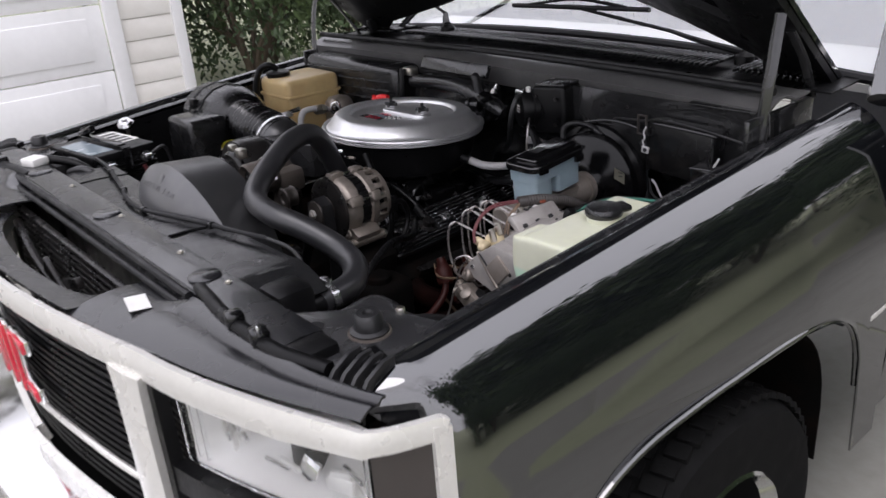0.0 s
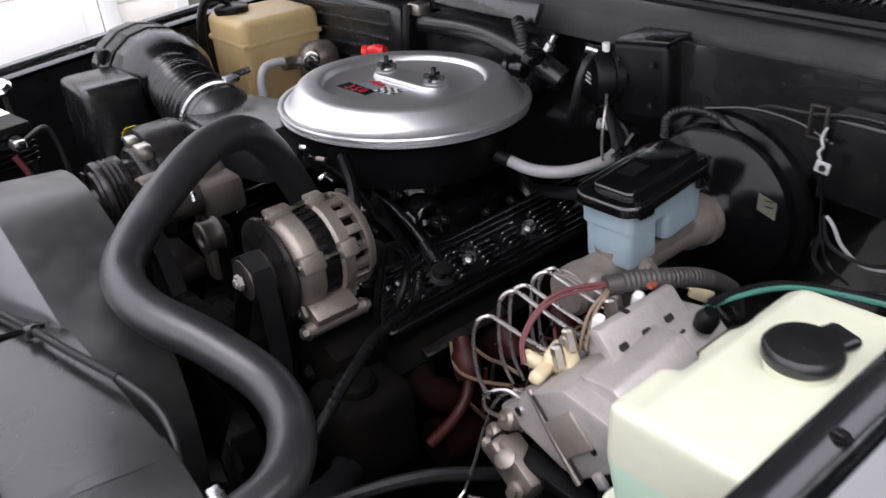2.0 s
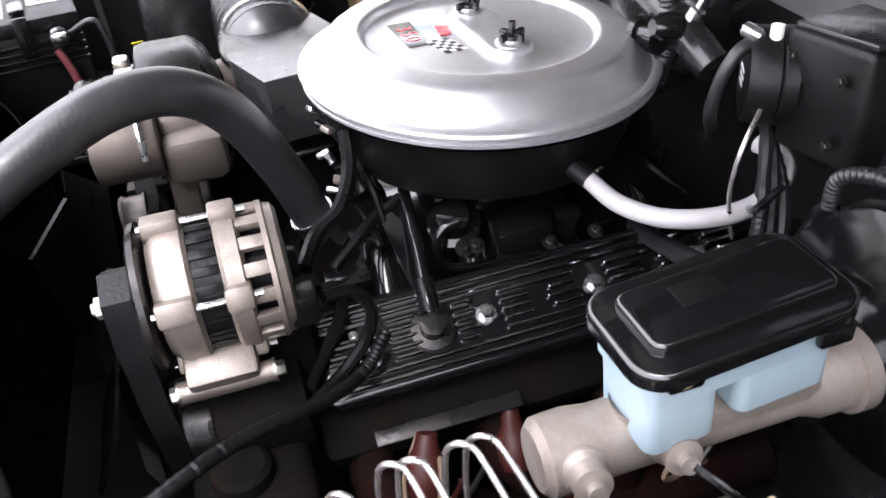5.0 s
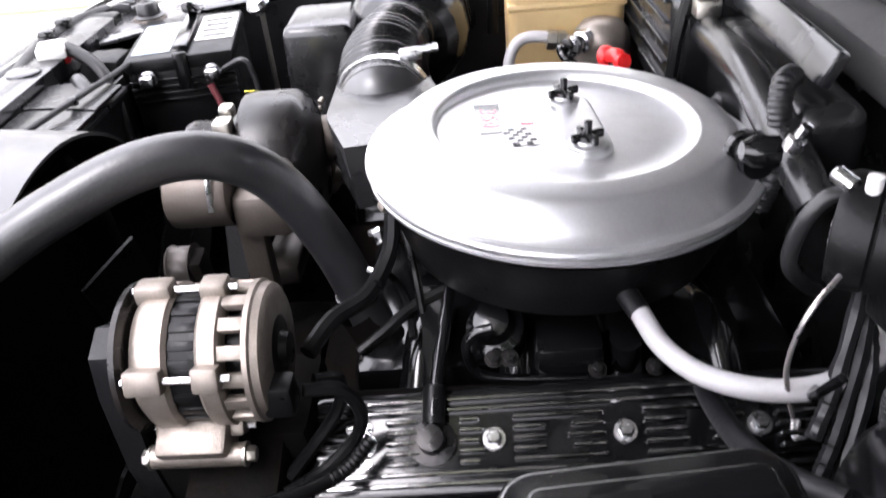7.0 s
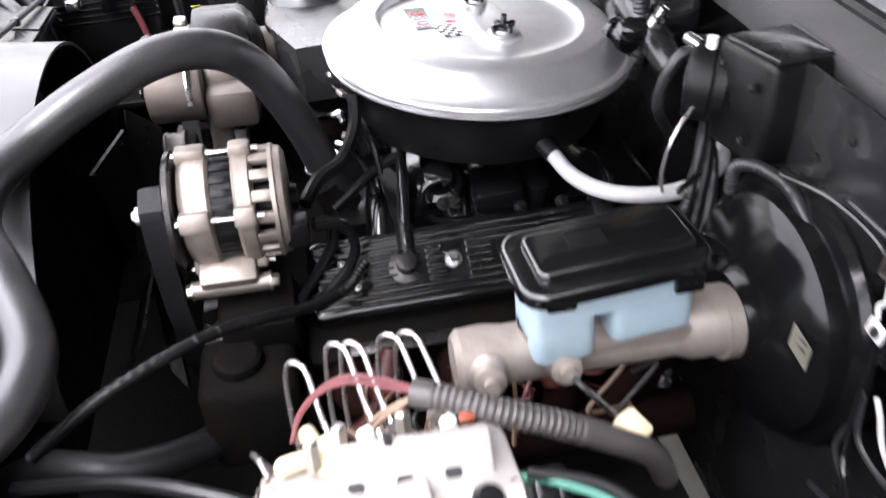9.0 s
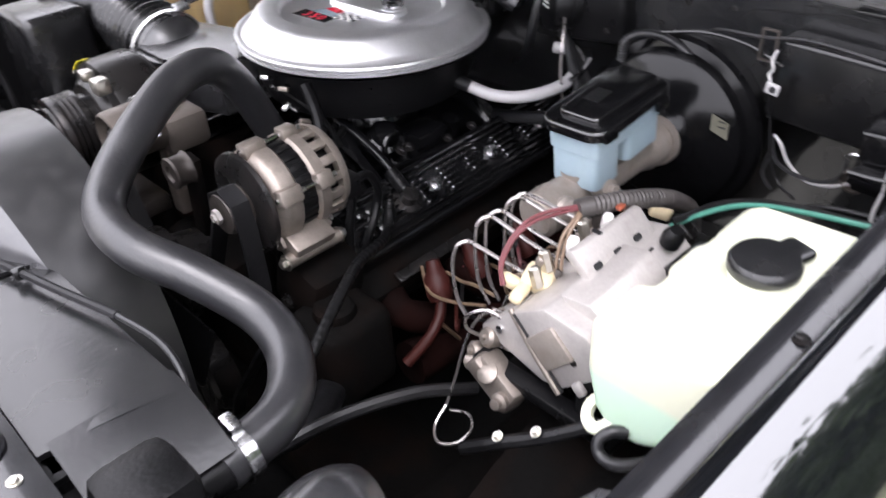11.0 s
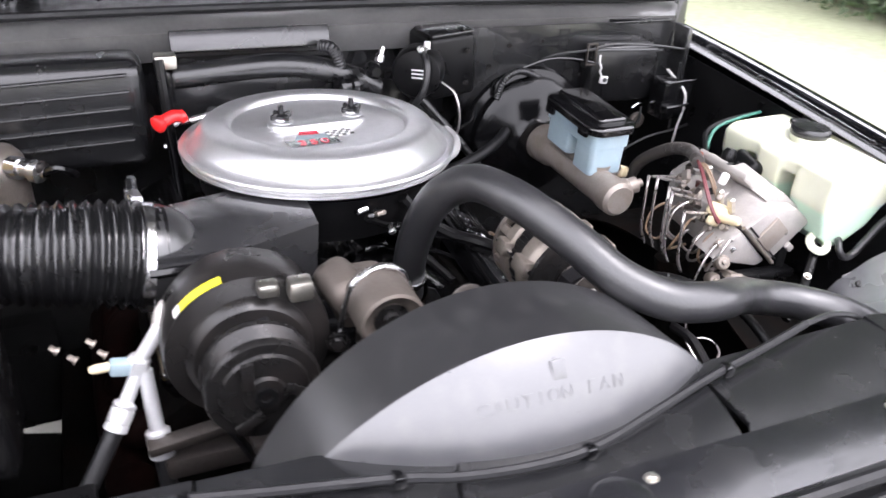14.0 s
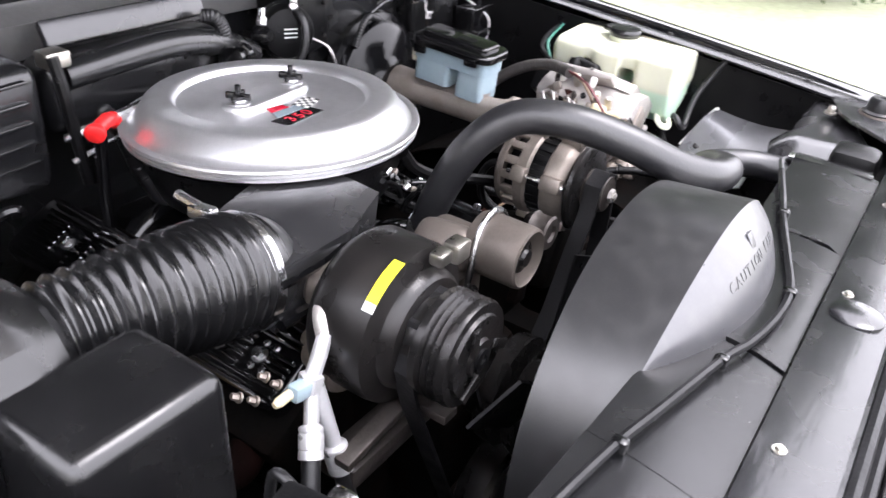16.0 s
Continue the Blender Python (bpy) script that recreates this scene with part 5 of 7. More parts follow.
for k in range(5):
    a = 2 * math.pi * k / 5
    bm = bmesh.new()
    add_sheet(bm, lambda u, v: Vector((EX, 0.40, 0.80)) + Vector((math.cos(a), 0, math.sin(a))) * (0.07 + 0.14 * u) + Vector((-math.sin(a), 0.5, math.cos(a))) * 0.07 * (v - 0.5), 6, 4, 0.004)
    part("fan_blade", bm, BLACK, engine)
belt = thing("drive_belt", (0.1, 0.475, 0.5), "black ribbed drive belt round the pulleys", "belt")
bm = bmesh.new()
ring = [(0.222, 0.985), (0.215, 1.022), (0.19, 1.033), (0.165, 1.02), (0.158, 0.98), (0.09, 0.85), (0.05, 0.80), (-0.04, 0.73), (-0.10, 0.80), (-0.155, 0.92), (-0.20, 1.035), (-0.25, 1.02), (-0.27, 0.97), (-0.25, 0.91), (-0.14, 0.66), (-0.12, 0.58), (-0.05, 0.51), (0.03, 0.53), (0.06, 0.60), (0.205, 0.80), (0.222, 0.90)]
rows = []
for (x0, z0), (x1, z1), (x2, z2) in zip(ring[-1:] + ring[:-1], ring, ring[1:] + ring[:1]):
    out = Vector((z2 - z0, 0, x0 - x2)).normalized() * 0.0025
    mid = Vector((x1, 0.476, z1))
    rows.append([bm.verts.new(mid + out * a + Vector((0, b, 0))) for a, b in ((1, -0.012), (1, 0.012), (-1, 0.012), (-1, -0.012))])
for one, two in zip(rows, rows[1:] + rows[:1]):
    for k in range(4):
        bm.faces.new((one[k], one[(k + 1) % 4], two[(k + 1) % 4], two[k]))
part("belt_loop", bm, RUBBER_DARK, belt)

# ---- alternator ----
alternator = thing("alternator", (0.19, 0.55, 0.90), "cast aluminium alternator with black stator and fan slots", "alternator")
AC = (0.19, 0.468, 1.003)
lathe_part("pulley", AC, (0, 1, 0), [(0, -0.006), (0.028, -0.006), (0.031, 0.0), (0.028, 0.004), (0.028, 0.022), (0.032, 0.026), (0.03, 0.03), (0, 0.03)], RAIL, alternator, "grooved pulley", sides=32)
bm = bmesh.new()
add_lathe(bm, (0.19, 0.458, 1.003), (0, -1, 0), [(0.011, 0), (0.011, 0.006), (0.006, 0.007), (0.006, 0.010), (0, 0.010)], 6)
part("shaft_nut", bm, CAST_GREY, alternator)
lathe_part("fan_disc", (0.19, 0.497, 1.003), (0, 1, 0), [(0.02, 0), (0.066, 0.0), (0.072, 0.003), (0.073, 0.009), (0.066, 0.012), (0.02, 0.014)], DARK_METAL, alternator, "dark slotted fan disc", sides=40)
lathe_part("front_case", (0.19, 0.512, 1.003), (0, 1, 0), [(0.03, 0), (0.060, 0.002), (0.068, 0.010), (0.070, 0.016), (0.070, 0.036), (0.066, 0.040), (0.04, 0.040)], CAST, alternator, "cast front case", sides=48)
lathe_part("stator", (0.19, 0.551, 1.003), (0, 1, 0), [(0.05, 0), (0.0635, 0.0), (0.0635, 0.028), (0.05, 0.028)], BLACK, alternator, "black stator stack", sides=48)
for k in range(24):
    a = 2 * math.pi * k / 24
    box_part("stator_ridge", (0.19 + 0.064 * math.cos(a), 0.565, 1.003 + 0.064 * math.sin(a)), (0.003, 0.026, 0.009), BLACK, alternator, bevel=0.001, turn=(0, -math.degrees(a), 0))
lathe_part("rear_case", (0.19, 0.578, 1.003), (0, 1, 0), [(0.04, 0), (0.066, 0.0), (0.070, 0.004), (0.070, 0.020), (0.064, 0.024), (0.052, 0.024)], CAST, alternator, "cast rear case", sides=48)
lathe_part("rear_core", (0.19, 0.60, 1.003), (0, 1, 0), [(0.02, 0), (0.050, 0.0), (0.049, 0.034), (0.040, 0.040), (0.018, 0.042), (0.016, 0.050), (0, 0.050)], BLACK, alternator, sides=32)
for k in range(16):
    a = radians(-30 + 360 / 16 * k)
    box_part("case_finger", (0.19 + 0.063 * math.cos(a), 0.612, 1.003 + 0.063 * math.sin(a)), (0.009, 0.030, 0.0135), CAST, alternator, bevel=0.002, turn=(0, -math.degrees(a), 0))
lathe_part("rear_ring", (0.19, 0.622, 1.003), (0, 1, 0), [(0.054, 0), (0.0685, 0.0), (0.0685, 0.005), (0.0655, 0.007), (0.0640, 0.014), (0.058, 0.018), (0.020, 0.019)], CAST, alternator, "smooth cast rear cover", sides=40)
for a in (20, 95, 165, 250, 305):
    c, s = math.cos(radians(a)), math.sin(radians(a))
    bm = bmesh.new()
    add_box(bm, (0.19 + 0.070 * c, 0.532, 1.003 + 0.070 * s), (0.020, 0.036, 0.024), 0.004, turn=(0, -a, 0))
    part("bolt_lug", bm, CAST, alternator)
    bm = bmesh.new()
    add_box(bm, (0.19 + 0.070 * c, 0.590, 1.003 + 0.070 * s), (0.020, 0.026, 0.024), 0.004, turn=(0, -a, 0))
    part("bolt_lug", bm, CAST, alternator)
    tube_part("through_bolt", [(0.19 + 0.071 * c, 0.51, 1.003 + 0.071 * s), (0.19 + 0.071 * c, 0.56, 1.003 + 0.071 * s), (0.19 + 0.071 * c, 0.612, 1.003 + 0.071 * s)], 0.0035, STEEL, alternator, sides=8, steps=2)
bm = bmesh.new()
add_box(bm, (0.240, 0.555, 0.940), (0.044, 0.070, 0.042), 0.005, turn=(0, 30, 0))
add_lathe(bm, (0.252, 0.510, 0.928), (0, 1, 0), [(0, 0), (0.011, 0), (0.011, 0.092), (0, 0.092)], 16)
part("mount_foot", bm, CAST, alternator, "cast mounting foot")
bm = bmesh.new()
add_bolt(bm, (0.252, 0.602, 0.928), (0, 1, 0), 0.008, 0.012)
part("mount_bolt", bm, ZINC, alternator)
bm = bmesh.new()
add_bolt(bm, (0.252, 0.510, 0.928), (0, -1, 0), 0.008, 0.010)
part("mount_bolt", bm, ZINC, alternator)
box_part("plug", (0.235, 0.645, 0.985), (0.030, 0.030, 0.035), BLACK, alternator, bevel=0.005)
alternator.scale = (0.9, 0.87, 0.9)
alternator.location = Vector(AC) + Vector(((alternator.location.x - AC[0]) * 0.9, (alternator.location.y - AC[1]) * 0.87, (alternator.location.z - AC[2]) * 0.9))
bracket = thing("alternator_bracket", (0.17, 0.55, 0.75), "black cast alternator bracket", "bracket")
bm = bmesh.new()
add_box(bm, (0.15, 0.60, 0.84), (0.12, 0.06, 0.16), 0.015)
part("casting", bm, IRON, bracket)
box_part("foot_block", (0.215, 0.565, 0.86), (0.09, 0.09, 0.10), IRON, bracket, bevel=0.015, turn=(0, 18, 0))
for spot in ((0.205, 0.518, 0.845), (0.130, 0.568, 0.885)):
    bm = bmesh.new()
    add_bolt(bm, spot, (0, -1, 0), 0.008, 0.008)
    part("bracket_bolt", bm, DARK_METAL, bracket)
idler = thing("idler_pulley", (0.043, 0.50, 0.98), "dull cast idler pulley between alternator and canister", "pulley")
lathe_part("wheel", (0.043, 0.474, 0.998), (0, 1, 0), [(0, 0.004), (0.010, 0.004), (0.012, 0.0), (0.021, 0.0), (0.023, 0.003), (0.021, 0.006), (0.021, 0.022), (0.024, 0.026), (0, 0.028)], RAIL, idler, sides=32)
box_part("arm", (0.040, 0.505, 0.95), (0.030, 0.016, 0.13), IRON, idler, "dark tensioner arm", bevel=0.005, turn=(0, 8, 0))
wires = thing("alternator_wiring", (0.22, 0.68, 0.90), "black looped wiring behind the alternator", "wiring")
for pts, r in (([(0.225, 0.640, 0.985), (0.215, 0.668, 0.975), (0.213, 0.682, 0.945), (0.216, 0.672, 0.915), (0.228, 0.645, 0.893), (0.250, 0.612, 0.888)], 0.0062),
               ([(0.190, 0.640, 0.965), (0.180, 0.660, 0.955), (0.186, 0.655, 0.925), (0.205, 0.632, 0.900), (0.232, 0.610, 0.886)], 0.0062),
               ([(0.165, 0.632, 0.975), (0.130, 0.652, 0.985), (0.098, 0.682, 0.988), (0.060, 0.703, 1.010), (0.035, 0.708, 1.040)], 0.0085),
               ([(0.10, 0.665, 0.918), (0.085, 0.690, 0.930), (0.065, 0.720, 0.945), (0.050, 0.755, 0.955)], 0.0065),
               ([(0.060, 0.690, 0.985), (0.040, 0.700, 0.965), (0.055, 0.715, 0.94), (0.09, 0.72, 0.925)], 0.0045),
               ([(-0.02, 0.70, 1.02), (0.01, 0.715, 1.0), (0.05, 0.725, 0.975), (0.07, 0.73, 0.94)], 0.0045)):
    tube_part("wire_loop", pts, r, BLACK, wires, sides=8)
rnd = random.Random(4)
for k in range(7):
    x, y, z = -0.03 + 0.014 * k, 0.685 + 0.005 * (k % 3), 1.045 - 0.011 * k + rnd.uniform(-0.008, 0.008)
    box_part("clip", (x, y, z), (0.016, 0.010, 0.007), (STEEL, BLACK_GLOSS, CAST)[k % 3], wires, bevel=0.002, turn=(rnd.uniform(-40, 40), rnd.uniform(-40, 40), rnd.uniform(0, 90)))
tube_part("conduit", [(0.225, 0.69, 0.925), (0.25, 0.665, 0.912), (0.287, 0.624, 0.925), (0.33, 0.555, 0.952), (0.37, 0.50, 0.965), (0.41, 0.43, 0.955), (0.43, 0.37, 0.92)], 0.0065, BLACK, wires, "ribbed black conduit", sides=10, steps=24, swell=lambda u, d: 1 + 0.09 * math.cos(2 * math.pi * d / 0.005))

pump = thing("steering_pump", (0.22, 0.53, 0.68), "black power steering pump with a round cap", "pump")
box_part("reservoir", (0.278, 0.545, 0.79), (0.10, 0.11, 0.13), IRON, pump, bevel=0.02, seg=3)
lathe_part("cap", (0.282, 0.537, 0.850), (0, 0, 1), [(0, 0), (0.027, 0), (0.029, 0.006), (0.027, 0.016), (0.022, 0.02), (0, 0.02)], IRON, pump, sides=28)

# ---- air conditioning compressor ----
compressor = thing("compressor", (-0.22, 0.52, 0.85), "black air conditioning compressor with a yellow label", "compressor")
CC = Vector((-0.215, 0.0, 0.985))
lathe_part("body", (CC.x, 0.485, CC.z), (0, 1, 0), [(0, 0), (0.062, 0), (0.068, 0.006), (0.070, 0.014), (0.090, 0.020), (0.092, 0.030), (0.092, 0.082), (0.088, 0.090), (0.078, 0.10), (0.05, 0.112), (0, 0.115)], COMP, compressor, "satin black body", sides=48)
lathe_part("clutch", (CC.x, 0.418, CC.z), (0, 1, 0), [(0, 0), (0.020, 0), (0.022, 0.004), (0.045, 0.004), (0.047, 0.008), (0.058, 0.008), (0.060, 0.012), (0.060, 0.018), (0.056, 0.022), (0.060, 0.026), (0.056, 0.030), (0.060, 0.034), (0.056, 0.038), (0.060, 0.042), (0.060, 0.05), (0.05, 0.056), (0.05, 0.066)], DARK_METAL, compressor, "grooved clutch pulley", sides=48)
for k in range(3):
    a = 2 * math.pi * k / 3
    box_part("clutch_spring", (CC.x + 0.034 * math.cos(a), 0.417, CC.z + 0.034 * math.sin(a)), (0.032, 0.004, 0.012), DARK_METAL, compressor, bevel=0.001, turn=(0, -math.degrees(a) + 30, 0))
lathe_part("hub", (CC.x, 0.421, CC.z), (0, -1, 0), [(0.012, 0), (0.012, 0.006), (0.006, 0.006), (0.006, 0.002), (0, 0.002)], BLACK, compressor, sides=16)
bm = bmesh.new()
add_sheet(bm, lambda u, v: Vector((CC.x + 0.0935 * math.sin(radians(-47 + 32 * u)), 0.502 + 0.0135 * v, CC.z + 0.0935 * math.cos(radians(-47 + 32 * u)))), 12, 2, 0.0008)
part("label", bm, YELLOW, compressor, "bright yellow curved label")
bm = bmesh.new()
add_sheet(bm, lambda u, v: Vector((CC.x + 0.0938 * math.sin(radians(-53 + 6 * u)), 0.502 + 0.0135 * v, CC.z + 0.0938 * math.cos(radians(-53 + 6 * u)))), 6, 2, 0.0008)
part("label_end", bm, WHITE_LABEL, compressor)
bm = bmesh.new()
add_box(bm, (CC.x + 0.055, 0.492, CC.z + 0.075), (0.026, 0.022, 0.024), 0.004)
add_box(bm, (CC.x + 0.020, 0.489, CC.z + 0.083), (0.022, 0.018, 0.016), 0.004)
part("clutch_plug", bm, ZINC, compressor)
bm = bmesh.new()
add_lathe(bm, (CC.x - 0.02, 0.595, CC.z + 0.02), (-0.2, 1, 0), [(0, 0), (0.03, 0), (0.03, 0.02), (0.022, 0.03), (0, 0.03)], 20)
part("port_block", bm, CAST_DULL, compressor)
bm = bmesh.new()
add_box(bm, (-0.275, 0.50, 0.885), (0.12, 0.020, 0.012), 0.002, turn=(0, -8, 0))
add_box(bm, (-0.215, 0.475, 0.89), (0.025, 0.06, 0.012), 0.002)
add_box(bm, (-0.24, 0.52, 0.84), (0.16, 0.05, 0.03), 0.006)
part("mount_rail", bm, RAIL, compressor, "worn metal mounting rail")

fitting = thing("hose_fitting", (-0.316, 0.575, 0.80), "bright aluminium hose junction with two crimped hoses", "hose fitting")
J = Vector((-0.331, 0.544, 0.964))
tube_part("arm", [J, (-0.318, 0.546, 0.982), (-0.303, 0.549, 1.004)], 0.0085, SATIN, fitting, "bright upper pipe", sides=14)
tube_part("upper_pipe", [(-0.303, 0.551, 1.002), (-0.297, 0.560, 1.016), (-0.282, 0.570, 1.020), (-0.262, 0.576, 1.010)], 0.0095, CAST_GREY, fitting, sides=14)
lathe_part("nut", J, (0.35, 0.05, 0.93), [(0, -0.012), (0.013, -0.012), (0.013, 0.006), (0.010, 0.008), (0, 0.008)], SATIN, fitting, sides=6)
box_part("valve_clip", J + Vector((-0.018, -0.002, 0.0)), (0.024, 0.016, 0.018), BLUE_TANK, fitting, "pale blue plastic clip", bevel=0.004, turn=(0, 10, 0))
lathe_part("valve", J + Vector((-0.022, 0, 0.002)), (-1, 0.02, -0.05), [(0.0055, 0), (0.0055, 0.022), (0.0035, 0.028), (0, 0.029)], CREAM, fitting, "slim pale service valve", sides=12)
for one, two, three, r in (((-0.333, 0.541, 0.955), (-0.363, 0.515, 0.905), (-0.403, 0.48, 0.850), 1.0), ((-0.326, 0.541, 0.955), (-0.321, 0.512, 0.858), (-0.315, 0.485, 0.74), 1.1)):
    a, b, c = Vector(one), Vector(two), Vector(three)
    d = b - a
    tube_part("pipe", [a, a.lerp(b, 0.5), b], 0.0080 * r, SATIN, fitting, "satin aluminium pipe", sides=14)
    lathe_part("crimp", b - d.normalized() * 0.030, d, [(0.008 * r, 0), (0.0125 * r, 0.003), (0.0130 * r, 0.006), (0.0120 * r, 0.008), (0.0130 * r, 0.010), (0.0130 * r, 0.024), (0.0122 * r, 0.025), (0.0130 * r, 0.027), (0.0130 * r, 0.034), (0, 0.034)], SATIN, fitting, sides=18)
    tube_part("rubber_hose", [b, b.lerp(c, 0.5), c], 0.0098, RUBBER, fitting, sides=12)
bm = bmesh.new()
for x, y, z in ((-0.408, 0.560, 0.985), (-0.392, 0.556, 0.972), (-0.372, 0.562, 0.985), (-0.362, 0.556, 0.972)):
    add_bolt(bm, (x, y, z), (-0.7, 0.3, 0.5), 0.0035, 0.010)
part("clamp_screw", bm, CAST, fitting)

canister = thing("bracket_canister", (-0.065, 0.51, 0.95), "tan painted metal canister held by a wire clip", "canister")
lathe_part("can", (-0.068, 0.448, 1.022), (0.0, 1, 0.0), [(0, 0.012), (0.020, 0.012), (0.024, 0.008), (0.031, 0.004), (0.034, 0.0), (0.037, 0.002), (0.038, 0.008), (0.038, 0.066), (0.036, 0.07), (0.0, 0.072)], CAST_DULL, canister, sides=36)
lathe_part("end_cap", (-0.068, 0.457, 1.022), (0, -1, 0), [(0, 0.006), (0.010, 0.006), (0.012, 0.002), (0.02, 0.0)], DARK_METAL, canister, sides=16)
bm = bmesh.new()
add_tube(bm, [(-0.115, 0.500, 0.985), (-0.108, 0.500, 1.02), (-0.095, 0.502, 1.05), (-0.066, 0.503, 1.064), (-0.04, 0.503, 1.052), (-0.028, 0.503, 1.02)], 0.004, 8, 6)
part("wire_clip", bm, STEEL, canister)
bm = bmesh.new()
add_box(bm, (-0.098, 0.545, 1.018), (0.05, 0.075, 0.05), 0.018, turn=(0, -25, 10), seg=3)
add_box(bm, (-0.075, 0.552, 1.0), (0.07, 0.07, 0.055), 0.012)
add_box(bm, (-0.068, 0.53, 0.93), (0.03, 0.03, 0.12), 0.006)
part("bracket_body", bm, CAST_DULL, canister)
bm = bmesh.new()
add_bolt(bm, (-0.118, 0.495, 0.978), (-0.3, -1, 0.2), 0.009, 0.012)
part("clip_bolt", bm, DARK_METAL, canister)

# ---- brake master cylinder, booster and lines ----
master = thing("brake_master_cylinder", (0.43, 0.90, 0.93), "pale blue brake fluid reservoir with black lid on cast cylinder", "master cylinder")
MX, MY = 0.440, 0.882
MT = pose(MX, MY, 1.06, 4, 0, 2) @ pose(0, 0, -1.06)
bm = bmesh.new()
add_prism(bm, rounded(0.074, 0.150, 0.010), 0.030, MT @ pose(0, 0, 1.034), 0.0)
for y, d in ((-0.045, 0.055), (0.035, 0.075)):
    add_prism(bm, rounded(0.068, d, 0.010), 0.060, MT @ pose(0, y, 0.985 + (0.008 if y > 0 else 0)), 0.003)
reservoir = part("reservoir", bm, BLUE_TANK, master, "pale blue plastic reservoir")
bm = bmesh.new()
add_prism(bm, rounded(0.094, 0.168, 0.024, 7), 0.014, MT @ pose(0, 0, 1.061), 0.005, 3)
cap = part("lid", bm, LID_BLACK, master, "gloss black lid")
bm = bmesh.new()
add_prism(bm, rounded(0.058, 0.138, 0.010, 5), 0.0095, MT @ pose(0.002, 0.002, 1.0745), 0.004, 3)
part("lid_plateau", bm, LID_BLACK, cap)
bm = bmesh.new()
add_box(bm, MT @ Vector((-0.004, -0.015, 1.0843)), (0.022, 0.032, 0.0008), 0, turn=(4, 0, 2))
part("lid_marking", bm, BLACK, cap)
for sx, y in ((1, -0.05), (1, 0.06), (-1, -0.05), (-1, 0.06)):
    box_part("lid_clip", (MX + sx * 0.042, MY + y, 1.056), (0.008, 0.026, 0.016), BLACK_GLOSS, cap, bevel=0.003)
box_part("lid_tab", (MX + 0.01, MY + 0.093, 1.066), (0.03, 0.02, 0.008), BLACK_GLOSS, cap, bevel=0.003)
bm = bmesh.new()
add_lathe(bm, (0.435, 0.750, 0.960), (0, 1, 0.01), [(0, 0), (0.024, 0), (0.030, 0.006), (0.031, 0.03), (0.028, 0.05), (0.028, 0.21), (0.034, 0.225), (0.034, 0.265), (0, 0.27)], 28)
add_box(bm, (0.437, 0.90, 0.972), (0.050, 0.15, 0.025), 0.008)
add_lathe(bm, (0.437, 1.004, 0.960), (0, 1, 0), [(0, 0), (0.036, 0), (0.036, 0.014), (0, 0.014)], 24)
add_lathe(bm, (0.437, 0.835, 0.965), (0, 0, 1), [(0.026, 0), (0.024, 0.02), (0.026, 0.03)], 20)
cyl = part("cylinder", bm, CYL_GREY, master, "brown stained cast cylinder")
for y in (0.778, 0.846):
    bm = bmesh.new()
    add_lathe(bm, (0.448, y, 0.965), (1, -0.1, 0.28), [(0, 0), (0.018, 0), (0.018, 0.016), (0.014, 0.02), (0.014, 0.034), (0.007, 0.036), (0.007, 0.044), (0, 0.044)], 18)
    part("line_port", bm, CYL_GREY, cyl)
box_part("connector", (0.529, 0.887, 0.944), (0.028, 0.022, 0.020), CREAM, master, "cream wire connector", bevel=0.004, turn=(0, 15, 30))
tube_part("connector_wire", [(0.490, 0.844, 0.976), (0.505, 0.858, 0.966), (0.514, 0.874, 0.950), (0.526, 0.884, 0.944)], 0.003, STEEL, master, sides=6)

booster = thing("brake_booster", (0.43, 1.08, 0.85), "gloss black round brake booster on the firewall", "brake booster")
lathe_part("shell", (0.425, 1.018, 0.955), (0, 1, 0), [(0, 0), (0.045, 0), (0.05, 0.006), (0.06, 0.012), (0.105, 0.022), (0.118, 0.034), (0.120, 0.050), (0.132, 0.054), (0.136, 0.062), (0.132, 0.070), (0.124, 0.075), (0.120, 0.13), (0.10, 0.145), (0, 0.15)], BOOSTER_BLACK, booster, sides=64)
bm = bmesh.new()
add_sheet(bm, lambda u, v: Vector((0.505 + 0.024 * u, 1.034 + 0.004 * u, 1.014 - 0.024 * v - 0.010 * u)), 2, 2, 0.001)
tag = part("tag", bm, TAG, booster, "small grey-olive code tag")
bm = bmesh.new()
for k in range(2):
    add_box(bm, (0.519, 1.0352, 1.005 - 0.008 * k), (0.012, 0.0012, 0.002), 0)
part("tag_bar", bm, BLACK_PRINT, tag)
tube_part("vacuum_hose", [(0.36, 1.03, 0.985), (0.33, 1.005, 0.975), (0.28, 0.99, 0.955), (0.21, 0.985, 0.935), (0.15, 0.99, 0.92)], 0.010, RUBBER_DARK, booster, "black vacuum hose", sides=12)

modulator = thing("brake_modulator", (0.59, 0.66, 0.80), "grey cast brake modulator block with steel lines", "brake modulator")


def slab(name, outline, y0, y1, rise, stuff, parent, label="", bevel=0.004):
    """A casting: an upright outline (x, z) pushed rearwards from y0 to y1, rising as it goes."""
    bm = bmesh.new()
    add_prism(bm, outline, y1 - y0, None, 0.0)
    bmesh.ops.bevel(bm, geom=list(bm.edges), offset=bevel, segments=2, profile=0.5, affect="EDGES")
    for q in bm.verts:
        q.co = Vector((q.co.x, y0 + q.co.z, q.co.y + rise * q.co.z))
    return part(name, bm, stuff, parent, label)


